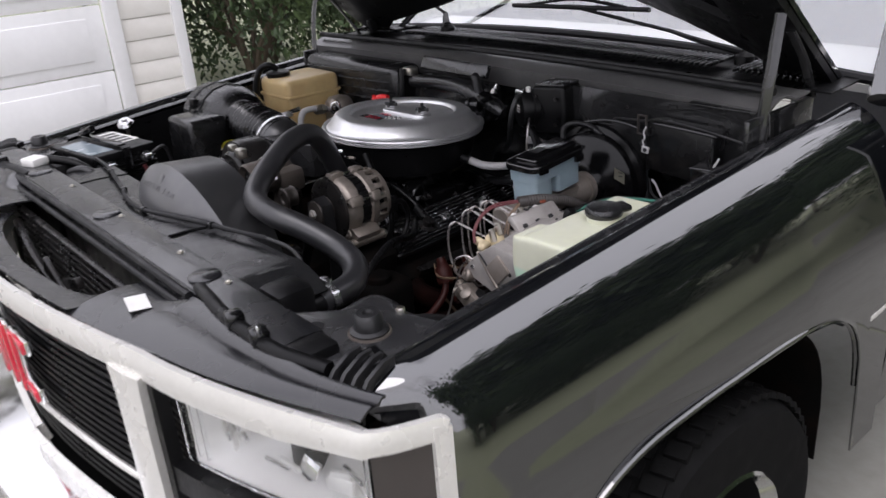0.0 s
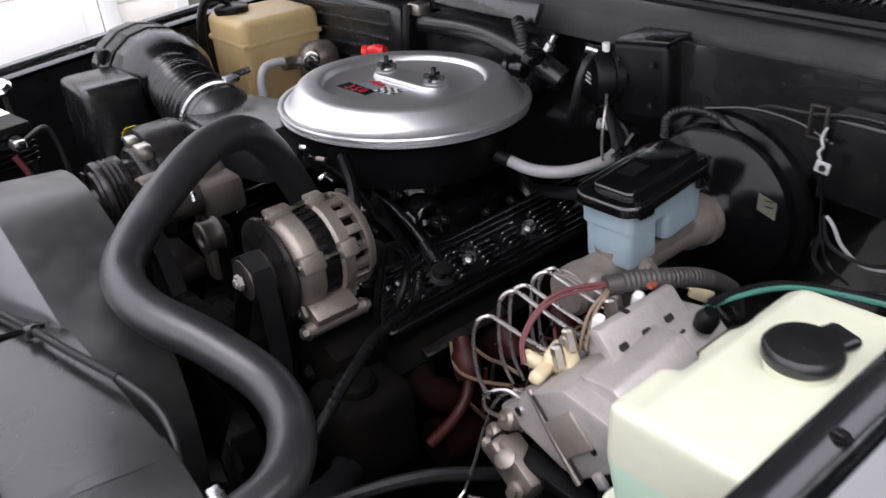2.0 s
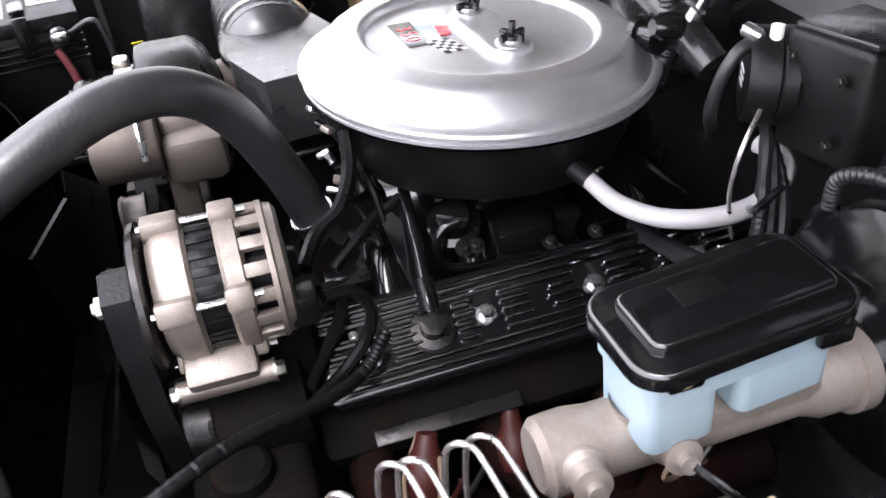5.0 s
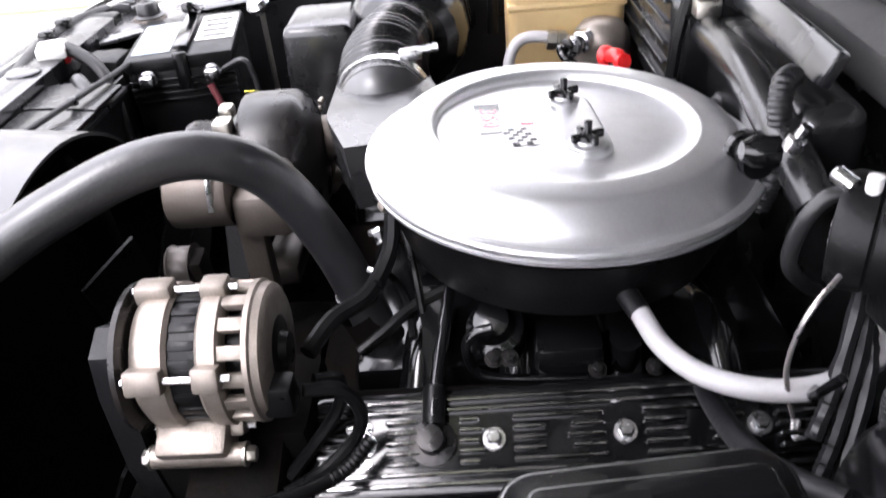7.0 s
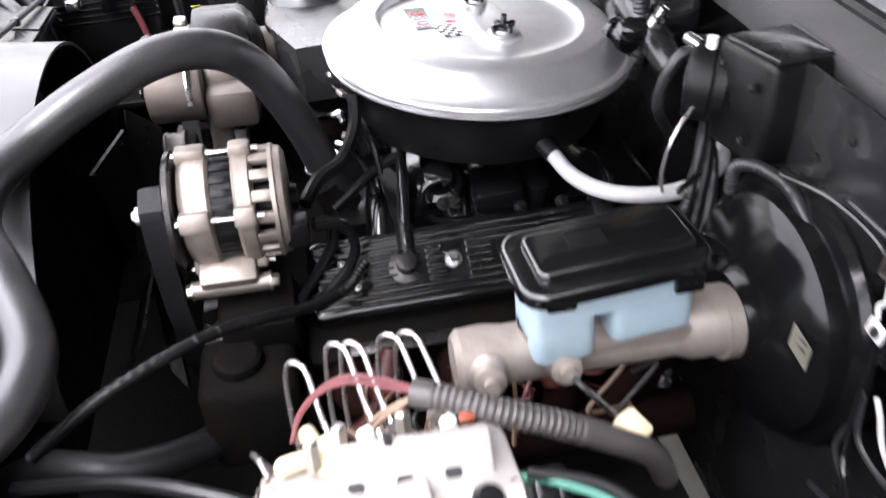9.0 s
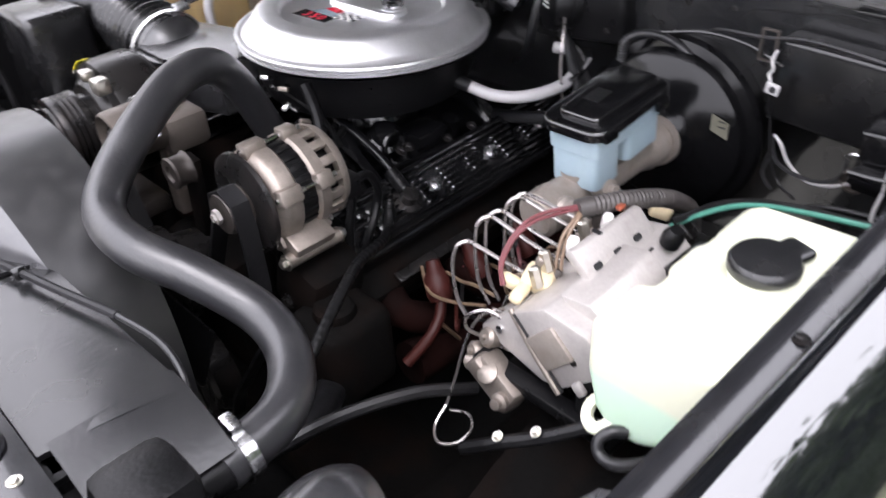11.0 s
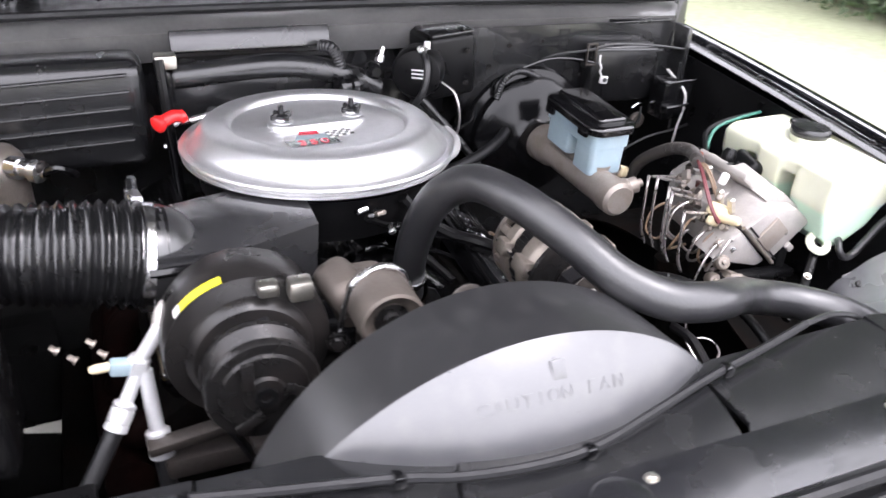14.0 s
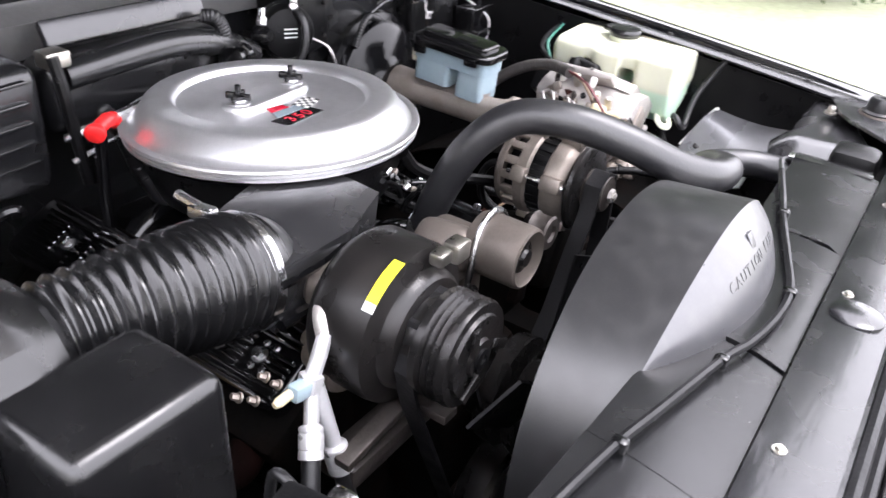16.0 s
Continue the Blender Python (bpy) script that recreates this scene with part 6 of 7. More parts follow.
slab("front_block", [(0.545, 0.977), (0.588, 1.006), (0.640, 1.000), (0.676, 0.972), (0.613, 0.912)], 0.578, 0.665, 0.06, CAST_GREY, modulator, "grey cast front block")
slab("side_wedge", [(0.498, 0.930), (0.541, 0.974), (0.606, 0.911), (0.588, 0.904)], 0.581, 0.64, 0.05, CAST_GREY, modulator, "tapered grey side plate")
slab("upper_step", [(0.590, 1.012), (0.628, 1.018), (0.672, 0.985), (0.640, 0.965)], 0.600, 0.70, 0.12, CAST_GREY, modulator)
tube_part("edge_ridge", [(0.543, 0.582, 0.979), (0.578, 0.577, 0.945), (0.614, 0.575, 0.910)], 0.0035, CAST, modulator, "bright raised edge", sides=8)
tube_part("edge_groove", [(0.552, 0.5765, 0.981), (0.585, 0.5755, 0.950), (0.619, 0.575, 0.916)], 0.0016, BLACK_PRINT, modulator, sides=6)
lathe_part("face_screw", (0.530, 0.580, 0.945), (0, -1, 0.2), [(0, 0.003), (0.0045, 0.002), (0.005, 0), (0.005, -0.004)], STEEL, modulator, sides=10)
lathe_part("face_dimple", (0.628, 0.5785, 0.960), (0, -1, 0.1), [(0, 0.0015), (0.004, 0.0015), (0.0045, 0), (0.0045, -0.004)], DARK_METAL, modulator, sides=10)
holed = slab("hole_plate", [(0.570, 1.033), (0.574, 1.041), (0.582, 1.042), (0.617, 1.006), (0.612, 0.998)], 0.632, 0.748, -0.02, CAST_GREY, modulator, "grey sloping plate with slotted holes", 0.003)
for y in (0.650, 0.684, 0.718):
    bm = bmesh.new()
    add_prism(bm, rounded(0.0075, 0.012, 0.003, 3), 0.0010, pose(0.600, y, 1.0243 - 0.02 * (y - 0.632), 0, 45, 0), 0)
    part("slot", bm, BLACK_PRINT, holed)
bm = bmesh.new()
add_prism(bm, rounded(0.012, 0.006, 0.002, 3), 0.0010, pose(0.578, 0.676, 1.0415, 0, 0, 0), 0)
part("edge_notch", bm, BLACK_PRINT, holed)
slab("shoulder", [(0.612, 1.002), (0.618, 1.004), (0.660, 0.975), (0.676, 0.940), (0.600, 0.93), (0.590, 0.985)], 0.625, 0.752, 0.0, CAST_GREY, modulator, "rounded grey shoulder of the block", 0.007)
box_part("face_panel", (0.600, 0.576, 0.962), (0.040, 0.006, 0.046), CYL_GREY, modulator, "stained recessed panel", bevel=0.003, turn=(0, 43, 0))
box_part("rib_end", (0.640, 0.574, 0.935), (0.016, 0.008, 0.012), CAST_GREY, modulator, bevel=0.003, turn=(0, 43, 0))
box_part("dark_connector", (0.603, 0.775, 0.985), (0.034, 0.050, 0.046), BLACK, modulator, "dark multi-pin connector", bevel=0.006, turn=(0, 35, 0))
for k in range(3):
    box_part("connector_rib", (0.612, 0.758 + 0.016 * k, 0.998), (0.026, 0.005, 0.040), DARK_METAL, modulator, bevel=0.001, turn=(0, 35, 0))
for spot, way, r in (((0.515, 0.580, 0.925), (-0.3, -1, 0.5), 0.011), ((0.500, 0.574, 0.900), (-0.3, -1, 0.4), 0.010), ((0.527, 0.610, 0.945), (-0.6, -0.4, 0.7), 0.012), ((0.535, 0.690, 0.985), (-0.8, -0.2, 0.5), 0.012), ((0.538, 0.730, 0.995), (-0.8, 0, 0.5), 0.011)):
    lathe_part("solenoid_cap", spot, way, [(0, -0.012), (r, -0.012), (r * 1.1, -0.004), (r * 1.1, 0.004), (r * 0.8, 0.008), (r * 0.35, 0.008), (r * 0.3, 0.011), (0, 0.012)], CAST, modulator, "round machined cap", sides=18)
rnd = random.Random(21)
for k in range(14):
    box_part("small_fitting", (0.552 + rnd.uniform(-0.020, 0.016), 0.640 + 0.008 * k, 1.000 + rnd.uniform(-0.022, 0.016)), (rnd.uniform(0.008, 0.018), rnd.uniform(0.006, 0.012), rnd.uniform(0.008, 0.02)), (CYL_GREY, RAIL, CAST, BOOT, BLACK)[k % 5], modulator, bevel=0.002, turn=(rnd.uniform(-30, 30), rnd.uniform(-40, 40), rnd.uniform(0, 90)))
tube_part("plate_groove", [(0.615, 0.640, 1.012), (0.622, 0.67, 1.018), (0.625, 0.708, 1.026)], 0.0018, BLACK_PRINT, modulator, sides=6)
slab("valve_block", [(0.535, 0.985), (0.560, 1.000), (0.620, 1.012), (0.650, 0.985), (0.640, 0.90), (0.550, 0.90)], 0.655, 0.765, 0.10, CAST_GREY, modulator, "grey cast valve block", 0.006)
bm = bmesh.new()
add_box(bm, (0.655, 0.725, 1.000), (0.034, 0.060, 0.060), 0.012, turn=(10, 35, 0), seg=3)
add_lathe(bm, (0.628, 0.735, 1.018), (0.3, 0.1, 1), [(0, 0), (0.011, 0), (0.012, 0.012), (0.008, 0.02), (0, 0.02)], 14)
add_lathe(bm, (0.652, 0.700, 0.990), (0.3, -0.6, 0.7), [(0, 0), (0.012, 0), (0.012, 0.018), (0, 0.022)], 14)
part("motor", bm, BLACK, modulator, "black motor cover")
bm = bmesh.new()
add_box(bm, (0.585, 0.575, 0.893), (0.16, 0.022, 0.014), 0.003, turn=(0, 6, 4))
add_box(bm, (0.60, 0.60, 0.868), (0.15, 0.03, 0.012), 0.003, turn=(0, 10, 0))
add_box(bm, (0.64, 0.62, 0.92), (0.02, 0.08, 0.09), 0.004)
part("lower_frame", bm, BLACK, modulator, "black mounting frame")
bm = bmesh.new()
add_box(bm, (0.542, 0.566, 0.887), (0.062, 0.030, 0.036), 0.006, turn=(-12, 22, -8))
add_box(bm, (0.518, 0.562, 0.898), (0.022, 0.024, 0.026), 0.006, turn=(0, 40, 0))
add_lathe(bm, (0.560, 0.548, 0.883), (0.1, -1, 0.3), [(0, 0), (0.010, 0), (0.010, 0.006), (0.006, 0.008), (0.006, 0.014), (0, 0.015)], 12)
add_lathe(bm, (0.535, 0.556, 0.900), (0, -0.6, 0.8), [(0, 0), (0.012, 0), (0.012, 0.005), (0.008, 0.007), (0, 0.008)], 14)
part("lower_valve", bm, CAST, modulator, "bright machined lower valve")
lathe_part("sensor", (0.502, 0.566, 0.890), (-1, -0.2, -0.2), [(0, -0.01), (0.010, -0.008), (0.010, 0.006), (0.006, 0.010), (0, 0.010)], CAST, modulator, sides=14)
for spot in ((0.545, 0.620, 1.000), (0.540, 0.642, 1.006), (0.552, 0.690, 1.024)):
    lathe_part("pipe_nut", spot, (-0.3, 0, 1), [(0, -0.012), (0.0065, -0.012), (0.0065, 0.010), (0.004, 0.012), (0, 0.012)], ZINC, modulator, sides=6)
for spot, way in (((0.536, 0.610, 0.966), (-1, -0.4, 0.5)), ((0.528, 0.632, 0.955), (-1, -0.2, 0.3)), ((0.531, 0.655, 0.962), (-1, -0.2, 0.4)), ((0.533, 0.68, 0.975), (-1, 0, 0.5)), ((0.520, 0.600, 0.945), (-1, -0.6, 0.3)), ((0.530, 0.70, 0.96), (-1, 0.2, 0.4)), ((0.535, 0.72, 0.985), (-1, 0.1, 0.6))):
    lathe_part("line_nut", spot, way, [(0, -0.01), (0.0075, -0.01), (0.0075, 0.008), (0.0050, 0.010), (0.0050, 0.016), (0, 0.016)], CAST, modulator, sides=6)
for spot in ((0.558, 0.723, 1.022), (0.559, 0.662, 1.024)):
    box_part("white_cap", spot, (0.012, 0.013, 0.020), WHITE_LABEL, modulator, "white plastic cap", bevel=0.004, turn=(10, 10, 20))
box_part("orange_clip", (0.566, 0.735, 1.038), (0.008, 0.012, 0.005), ORANGE, modulator, "orange wire clip", bevel=0.002)
bm = bmesh.new()
add_box(bm, (0.537, 0.634, 0.984), (0.034, 0.030, 0.022), 0.007, turn=(8, 20, 20), seg=3)
add_box(bm, (0.516, 0.620, 0.976), (0.034, 0.015, 0.015), 0.006, turn=(8, 25, 28), seg=3)
add_box(bm, (0.536, 0.606, 0.982), (0.015, 0.034, 0.015), 0.006, turn=(-10, 20, 15), seg=3)
part("cream_plug", bm, CREAM, modulator, "cream plastic plug")
lines = thing("brake_lines", (0.5, 0.7, 0.85), "bent bright steel brake lines looping up from the modulator", "brake lines")
for k, (tx, ty, tz) in enumerate(((0.449, 0.612, 1.000), (0.450, 0.648, 1.015), (0.454, 0.661, 1.018), (0.455, 0.693, 1.021), (0.450, 0.709, 1.016))):
    top, foot = Vector((tx, ty, tz)), Vector((0.538 + 0.002 * k, ty + 0.030, 0.975 + 0.005 * k))
    bend = [foot, top.lerp(foot, 0.6) + Vector((0, 0, 0.002)), top.lerp(foot, 0.25) + Vector((0, 0.004, 0.002)), top + Vector((0.006, 0.007, 0.001)), top + Vector((0.001, 0.001, 0.004)), top + Vector((-0.005, -0.006, -0.001)), top + Vector((-0.008, -0.010, -0.014)),
            Vector((tx - 0.008, ty - 0.012, 0.965)), Vector((tx - 0.003, ty - 0.012, 0.930)), Vector((tx + 0.010, ty - 0.010, 0.905))]
    tube_part("line_loop", bend, 0.0024, LINE_STEEL, lines, sides=8, steps=6)
tube_part("long_line", [(0.53, 0.597, 0.955), (0.508, 0.592, 0.950), (0.486, 0.588, 0.925), (0.470, 0.583, 0.880), (0.464, 0.572, 0.835), (0.462, 0.556, 0.800)], 0.0019, LINE_STEEL, lines, sides=8)
tube_part("coil_line", [(0.462, 0.556, 0.800), (0.466, 0.532, 0.786), (0.486, 0.518, 0.784), (0.507, 0.530, 0.790), (0.508, 0.552, 0.797), (0.490, 0.564, 0.798), (0.468, 0.556, 0.795)], 0.0019, LINE_STEEL, lines, sides=8)
rnd = random.Random(9)
for k in range(9):
    x, y, z = 0.492 + rnd.uniform(-0.016, 0.022), 0.585 + 0.016 * k, 0.928 + rnd.uniform(-0.012, 0.012)
    d = rnd.uniform(-0.012, 0.012)
    tube_part("small_line", [(x + 0.040, y, z + 0.030), (x + 0.022, y + d, z + 0.040), (x, y + 2 * d, z + 0.026), (x - 0.008, y + d, z - 0.004), (x + 0.010, y - d, z - 0.020), (x + 0.034, y, z - 0.010)], 0.0021, (LINE_STEEL, CAST, WIRE_TAN)[k % 3], lines, sides=7)
loom = thing("wiring_loom", (0.56, 0.78, 0.95), "ribbed grey-brown conduit with red and tan wires", "wiring loom")
tube_part("conduit", [(0.535, 0.700, 1.039), (0.549, 0.728, 1.039), (0.562, 0.758, 1.034), (0.571, 0.80, 1.020), (0.574, 0.842, 0.996), (0.570, 0.885, 0.960), (0.565, 0.905, 0.92)], 0.0105, CONDUIT, loom, "dusty ribbed conduit", sides=14, steps=24, swell=lambda t, d: (1 + 0.06 * math.cos(2 * math.pi * d / 0.0055)) if 0.06 < t < 0.5 else 1.05)
for stuff, pts in ((WIRE_RED, [(0.537, 0.702, 1.040), (0.524, 0.678, 1.039), (0.511, 0.653, 1.035), (0.504, 0.630, 1.020), (0.505, 0.612, 0.998), (0.515, 0.604, 0.982)]),
                   (WIRE_RED, [(0.535, 0.703, 1.042), (0.521, 0.680, 1.042), (0.508, 0.655, 1.038), (0.501, 0.632, 1.022), (0.502, 0.613, 1.000), (0.512, 0.604, 0.980)]),
                   (WIRE_TAN, [(0.538, 0.702, 1.038), (0.540, 0.688, 1.034), (0.540, 0.670, 1.022), (0.544, 0.655, 1.0), (0.550, 0.645, 0.98)]),
                   (WIRE_TAN, [(0.540, 0.703, 1.039), (0.544, 0.690, 1.036), (0.545, 0.673, 1.024), (0.549, 0.658, 1.002), (0.555, 0.648, 0.98)])):
    tube_part("wire", pts, 0.0021, stuff, loom, sides=8)
tube_part("green_wire", [(0.590, 0.745, 1.0), (0.625, 0.785, 1.025), (0.665, 0.815, 1.042), (0.72, 0.828, 1.050), (0.785, 0.842, 1.052)], 0.0029, WIRE_GREEN, loom, "teal wire over the washer tank", sides=8)
tube_part("black_wire", [(0.61, 0.77, 1.02), (0.645, 0.815, 1.035), (0.70, 0.836, 1.044), (0.785, 0.852, 1.046)], 0.0048, BLACK, loom, sides=8)

# ---- washer tank ----
washer = thing("washer_tank", (0.73, 0.70, 0.86), "milky white washer fluid tank with a black cap", "washer tank")
bm = bmesh.new()
COLUMNS = (([(0.664, 1.056), (0.802, 1.062), (0.806, 1.020), (0.768, 0.966), (0.722, 0.938), (0.694, 0.936), (0.674, 0.956), (0.662, 1.005)], 0.548, 0.628),
           ([(0.668, 1.050), (0.800, 1.056), (0.803, 1.000), (0.745, 0.962), (0.700, 0.962), (0.672, 0.990)], 0.662, 0.720),
           ([(0.672, 1.046), (0.800, 1.056), (0.803, 1.000), (0.745, 0.985), (0.690, 0.986), (0.676, 1.005)], 0.744, 0.810),
           ([(0.678, 1.026), (0.674, 1.050), (0.690, 1.060), (0.802, 1.064), (0.804, 1.024)], 0.552, 0.808),
           ([(0.755, 0.985), (0.755, 1.05), (0.803, 1.05), (0.803, 1.0)], 0.552, 0.808))
for outline, y0, y1 in COLUMNS:
    add_prism(bm, outline[::-1], y1 - y0, Matrix(((1, 0, 0, 0), (0, 0, 1, y0), (0, 1, 0, 0), (0, 0, 0, 1))), 0.012, 3)
bmesh.ops.recalc_face_normals(bm, faces=bm.faces)
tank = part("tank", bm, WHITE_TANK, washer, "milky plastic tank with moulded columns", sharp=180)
fuse = tank.modifiers.new("fuse", "REMESH")
fuse.mode, fuse.voxel_size, fuse.use_smooth_shade = "VOXEL", 0.004, True
even = tank.modifiers.new("even", "SMOOTH")
even.factor, even.iterations = 0.5, 8
bm = bmesh.new()
add_lathe(bm, (0.679, 0.556, 0.944), (-0.20, -0.62, 0.75), [(0.0085, 0), (0.019, 0), (0.021, 0.003), (0.019, 0.006), (0.0085, 0.006), (0.0085, 0)], 28)
add_tube(bm, [(0.692, 0.572, 0.955), (0.700, 0.580, 0.966), (0.716, 0.590, 0.982)], 0.018, 12, 5, squash=0.4)
part("mount_ear", bm, WHITE_PLAIN, washer, "round mounting ear")
lathe_part("neck", (0.746, 0.688, 1.058), (0, 0, 1), [(0.029, 0), (0.029, 0.014), (0.026, 0.016)], WHITE_PLAIN, washer, sides=28)
bm = bmesh.new()
add_lathe(bm, (0.746, 0.688, 1.070), (0, 0, 1), [(0.030, 0), (0.032, 0.003), (0.032, 0.011), (0.029, 0.015), (0.012, 0.0165), (0, 0.0165)], 32)
add_box(bm, (0.757, 0.722, 1.077), (0.032, 0.024, 0.012), 0.005, turn=(0, 0, -18))
part("cap", bm, COVER, washer, "dark grey flip cap")
tube_part("washer_hose", [(0.712, 0.548, 0.950), (0.702, 0.538, 0.952), (0.696, 0.528, 0.944), (0.702, 0.522, 0.935), (0.720, 0.522, 0.936), (0.745, 0.526, 0.955), (0.768, 0.524, 0.985), (0.788, 0.510, 1.020), (0.799, 0.498, 1.046), (0.806, 0.492, 1.058)], 0.0058, RUBBER, washer, "dark hose looped under the tank", sides=10)
tube_part("stay", [(0.679, 0.556, 0.930), (0.64, 0.525, 0.908), (0.603, 0.496, 0.895), (0.567, 0.48, 0.872)], 0.007, BLACK, washer, "black mounting rail", sides=8)

for spot in ((0.632, 0.518, 0.914), (0.602, 0.496, 0.903)):
    bm = bmesh.new()
    add_bolt(bm, spot, (-0.2, -0.4, 0.9), 0.004, 0.005)
    part("stay_bolt", bm, ZINC, washer)

tray = thing("fender_bracing", (0.70, 0.4, 0.80), "satin grey apron panel with a pale folded edge inside the fender", "bracket")
APRON = [Vector(q) for q in ((0.690, 0.528, 0.876), (0.797, 0.482, 0.957), (0.615, 0.370, 0.905), (0.785, 0.330, 0.955))]


def apron_at(u, v):
    """The apron: a shallow bowl between the folded edge and the closing panel."""
    at = APRON[0].lerp(APRON[1], u).lerp(APRON[2].lerp(APRON[3], u), v)
    return at + Vector((0, 0, -0.022 * math.sin(math.pi * v) * (1 - 0.6 * u) + 0.016 * math.sin(math.pi * (u - 0.1)) ** 2 - 0.02 * max(0, 1 - 6 * u)))


bm = bmesh.new()
add_sheet(bm, apron_at, 24, 16, 0.003)
apron = part("apron", bm, APRON_GREY, tray, "satin grey inner apron panel", sharp=60)
tube_part("apron_edge", [(0.717, 0.520, 0.894), (0.76, 0.502, 0.930), (0.799, 0.482, 0.965)], 0.0048, WHITE_LABEL, tray, "pale folded edge", sides=8, squash=0.7)
bm = bmesh.new()
add_bolt(bm, (0.716, 0.488, 0.897), (-0.3, -0.2, 0.9), 0.008, 0.009)
part("apron_bolt", bm, DARK_METAL, apron)

# ---- firewall fittings ----
MOD = Vector((-0.024, 0.042, 0.012))


def on_module(x, y, z):
    return Vector((x, y, z)) + MOD


module = thing("firewall_module", on_module(0.27, 1.1, 1.0), "black cruise module box bolted to the firewall", "module")
bm = bmesh.new()
add_box(bm, on_module(0.288, 1.088, 1.085), (0.095, 0.09, 0.115), 0.010, turn=(0, -4, 6), seg=3)
case = part("case", bm, BLACK, module)
box_part("case_lid", on_module(0.288, 1.088, 1.1435), (0.086, 0.082, 0.006), COVER, case, "grey case lid", bevel=0.002, turn=(0, -4, 6))
for dx, dz in ((-0.03, 0.03), (0.03, 0.03), (0.03, -0.03)):
    bm = bmesh.new()
    add_bolt(bm, on_module(0.288 + dx, 1.041, 1.085 + dz), (0, -1, 0), 0.004, 0.005)
    part("case_screw", bm, DARK_METAL, case)
lathe_part("motor", on_module(0.235, 1.062, 1.082), (-0.5, -0.86, 0), [(0, 0), (0.046, 0), (0.046, 0.012), (0.044, 0.014), (0.046, 0.016), (0.046, 0.035), (0.042, 0.042), (0.02, 0.044), (0, 0.044)], BLACK, module, "round black motor", sides=32)
bm = bmesh.new()
for k in range(3):
    add_box(bm, on_module(0.215, 1.0225, 1.09 - 0.007 * k), (0.022, 0.001, 0.0025), 0, turn=(0, 0, -30))
part("motor_marking", bm, WHITE_LABEL, module)
lathe_part("white_pin", on_module(0.236, 1.036, 1.118), (0, 0, 1), [(0, 0), (0.006, 0), (0.006, 0.018), (0, 0.02)], WHITE_LABEL, module, sides=10)
bm = bmesh.new()
add_lathe(bm, on_module(0.228, 1.026, 1.124), (-0.7, -0.5, 0.3), [(0, 0), (0.007, 0), (0.007, 0.016), (0.005, 0.018), (0, 0.018)], 10)
part("lead_joint", bm, STEEL, module)
bm = bmesh.new()
add_box(bm, on_module(0.362, 1.105, 1.118), (0.055, 0.030, 0.003), 0.001, turn=(0, 18, 15))
add_box(bm, on_module(0.362, 1.105, 1.100), (0.055, 0.030, 0.003), 0.001, turn=(0, 18, 15))
add_box(bm, on_module(0.389, 1.108, 1.100), (0.003, 0.030, 0.022), 0.001, turn=(0, 0, 15))
part("bracket", bm, DARK_METAL, module, "dark metal bracket")
tube_part("cable_arc", [(0.203, 1.078, 1.124), (0.200, 1.056, 1.128), (0.199, 1.040, 1.108), (0.192, 1.036, 1.074), (0.178, 1.046, 1.046), (0.140, 1.080, 1.000), (0.085, 1.115, 0.955)], 0.0065, RUBBER, module, "thick dark cable", sides=10)
tube_part("pale_cable", [(0.235, 1.056, 1.080), (0.250, 1.036, 1.068), (0.256, 1.024, 1.045), (0.258, 1.020, 1.015), (0.256, 1.026, 0.985), (0.252, 1.036, 0.955)], 0.0022, LINE_STEEL, module, "thin pale cable", sides=8)
for k, (x, z) in enumerate(((0.205, 1.035), (0.225, 1.010), (0.245, 0.985))):
    tube_part("ribbed_lead", [(x - 0.05, 1.10, z + 0.05), (x, 1.09, z + 0.01), (x + 0.05, 1.06, z - 0.045), (x + 0.075, 1.04, z - 0.075)], 0.0065, RUBBER_DARK if k % 2 else RUBBER, module, "ribbed dark lead", sides=8, steps=16, swell=lambda t, d: 1 + 0.10 * math.cos(2 * math.pi * d / 0.006))
greyhose = thing("grey_vacuum_hose", (0.2, 1.0, 0.97), "pale grey vacuum hose looping beside the air cleaner", "hose")
tube_part("hose_run", [(0.150, 0.932, 0.990), (0.188, 0.945, 0.981), (0.225, 0.970, 0.980), (0.248, 1.01, 0.983), (0.250, 1.055, 0.986), (0.232, 1.10, 0.995), (0.205, 1.118, 1.003), (0.175, 1.110, 1.003)], 0.0095, GREY_HOSE, greyhose, sides=14)
tube_part("hose_sleeve", [(0.10, 0.915, 1.005), (0.125, 0.922, 0.998), (0.152, 0.932, 0.990)], 0.0105, RUBBER_DARK, greyhose, sides=12)
harness = thing("firewall_harness", (0.45, 1.08, 1.0), "thin wires and ribbed conduit along the firewall", "wiring")
tube_part("conduit", [(0.345, 1.05, 1.045), (0.352, 1.045, 1.075), (0.375, 1.05, 1.09), (0.41, 1.065, 1.085), (0.46, 1.07, 1.06), (0.50, 1.075, 1.04)], 0.006, RUBBER, harness, sides=10, steps=24, swell=lambda t, d: 1 + 0.12 * math.cos(2 * math.pi * d / 0.005))
tube_part("wire", [(0.40, 1.06, 1.095), (0.46, 1.07, 1.105), (0.52, 1.075, 1.10), (0.575, 1.06, 1.09)], 0.0022, BLACK_GLOSS, harness, sides=6)
tube_part("wire", [(0.572, 1.05, 1.06), (0.578, 1.05, 1.02), (0.59, 1.04, 0.98), (0.61, 1.03, 0.95), (0.64, 1.02, 0.94)], 0.0022, BLACK_GLOSS, harness, sides=6)
tube_part("wire", [(0.30, 1.04, 1.04), (0.285, 1.03, 1.01), (0.25, 1.05, 0.985)], 0.004, BLACK_GLOSS, harness, sides=6)
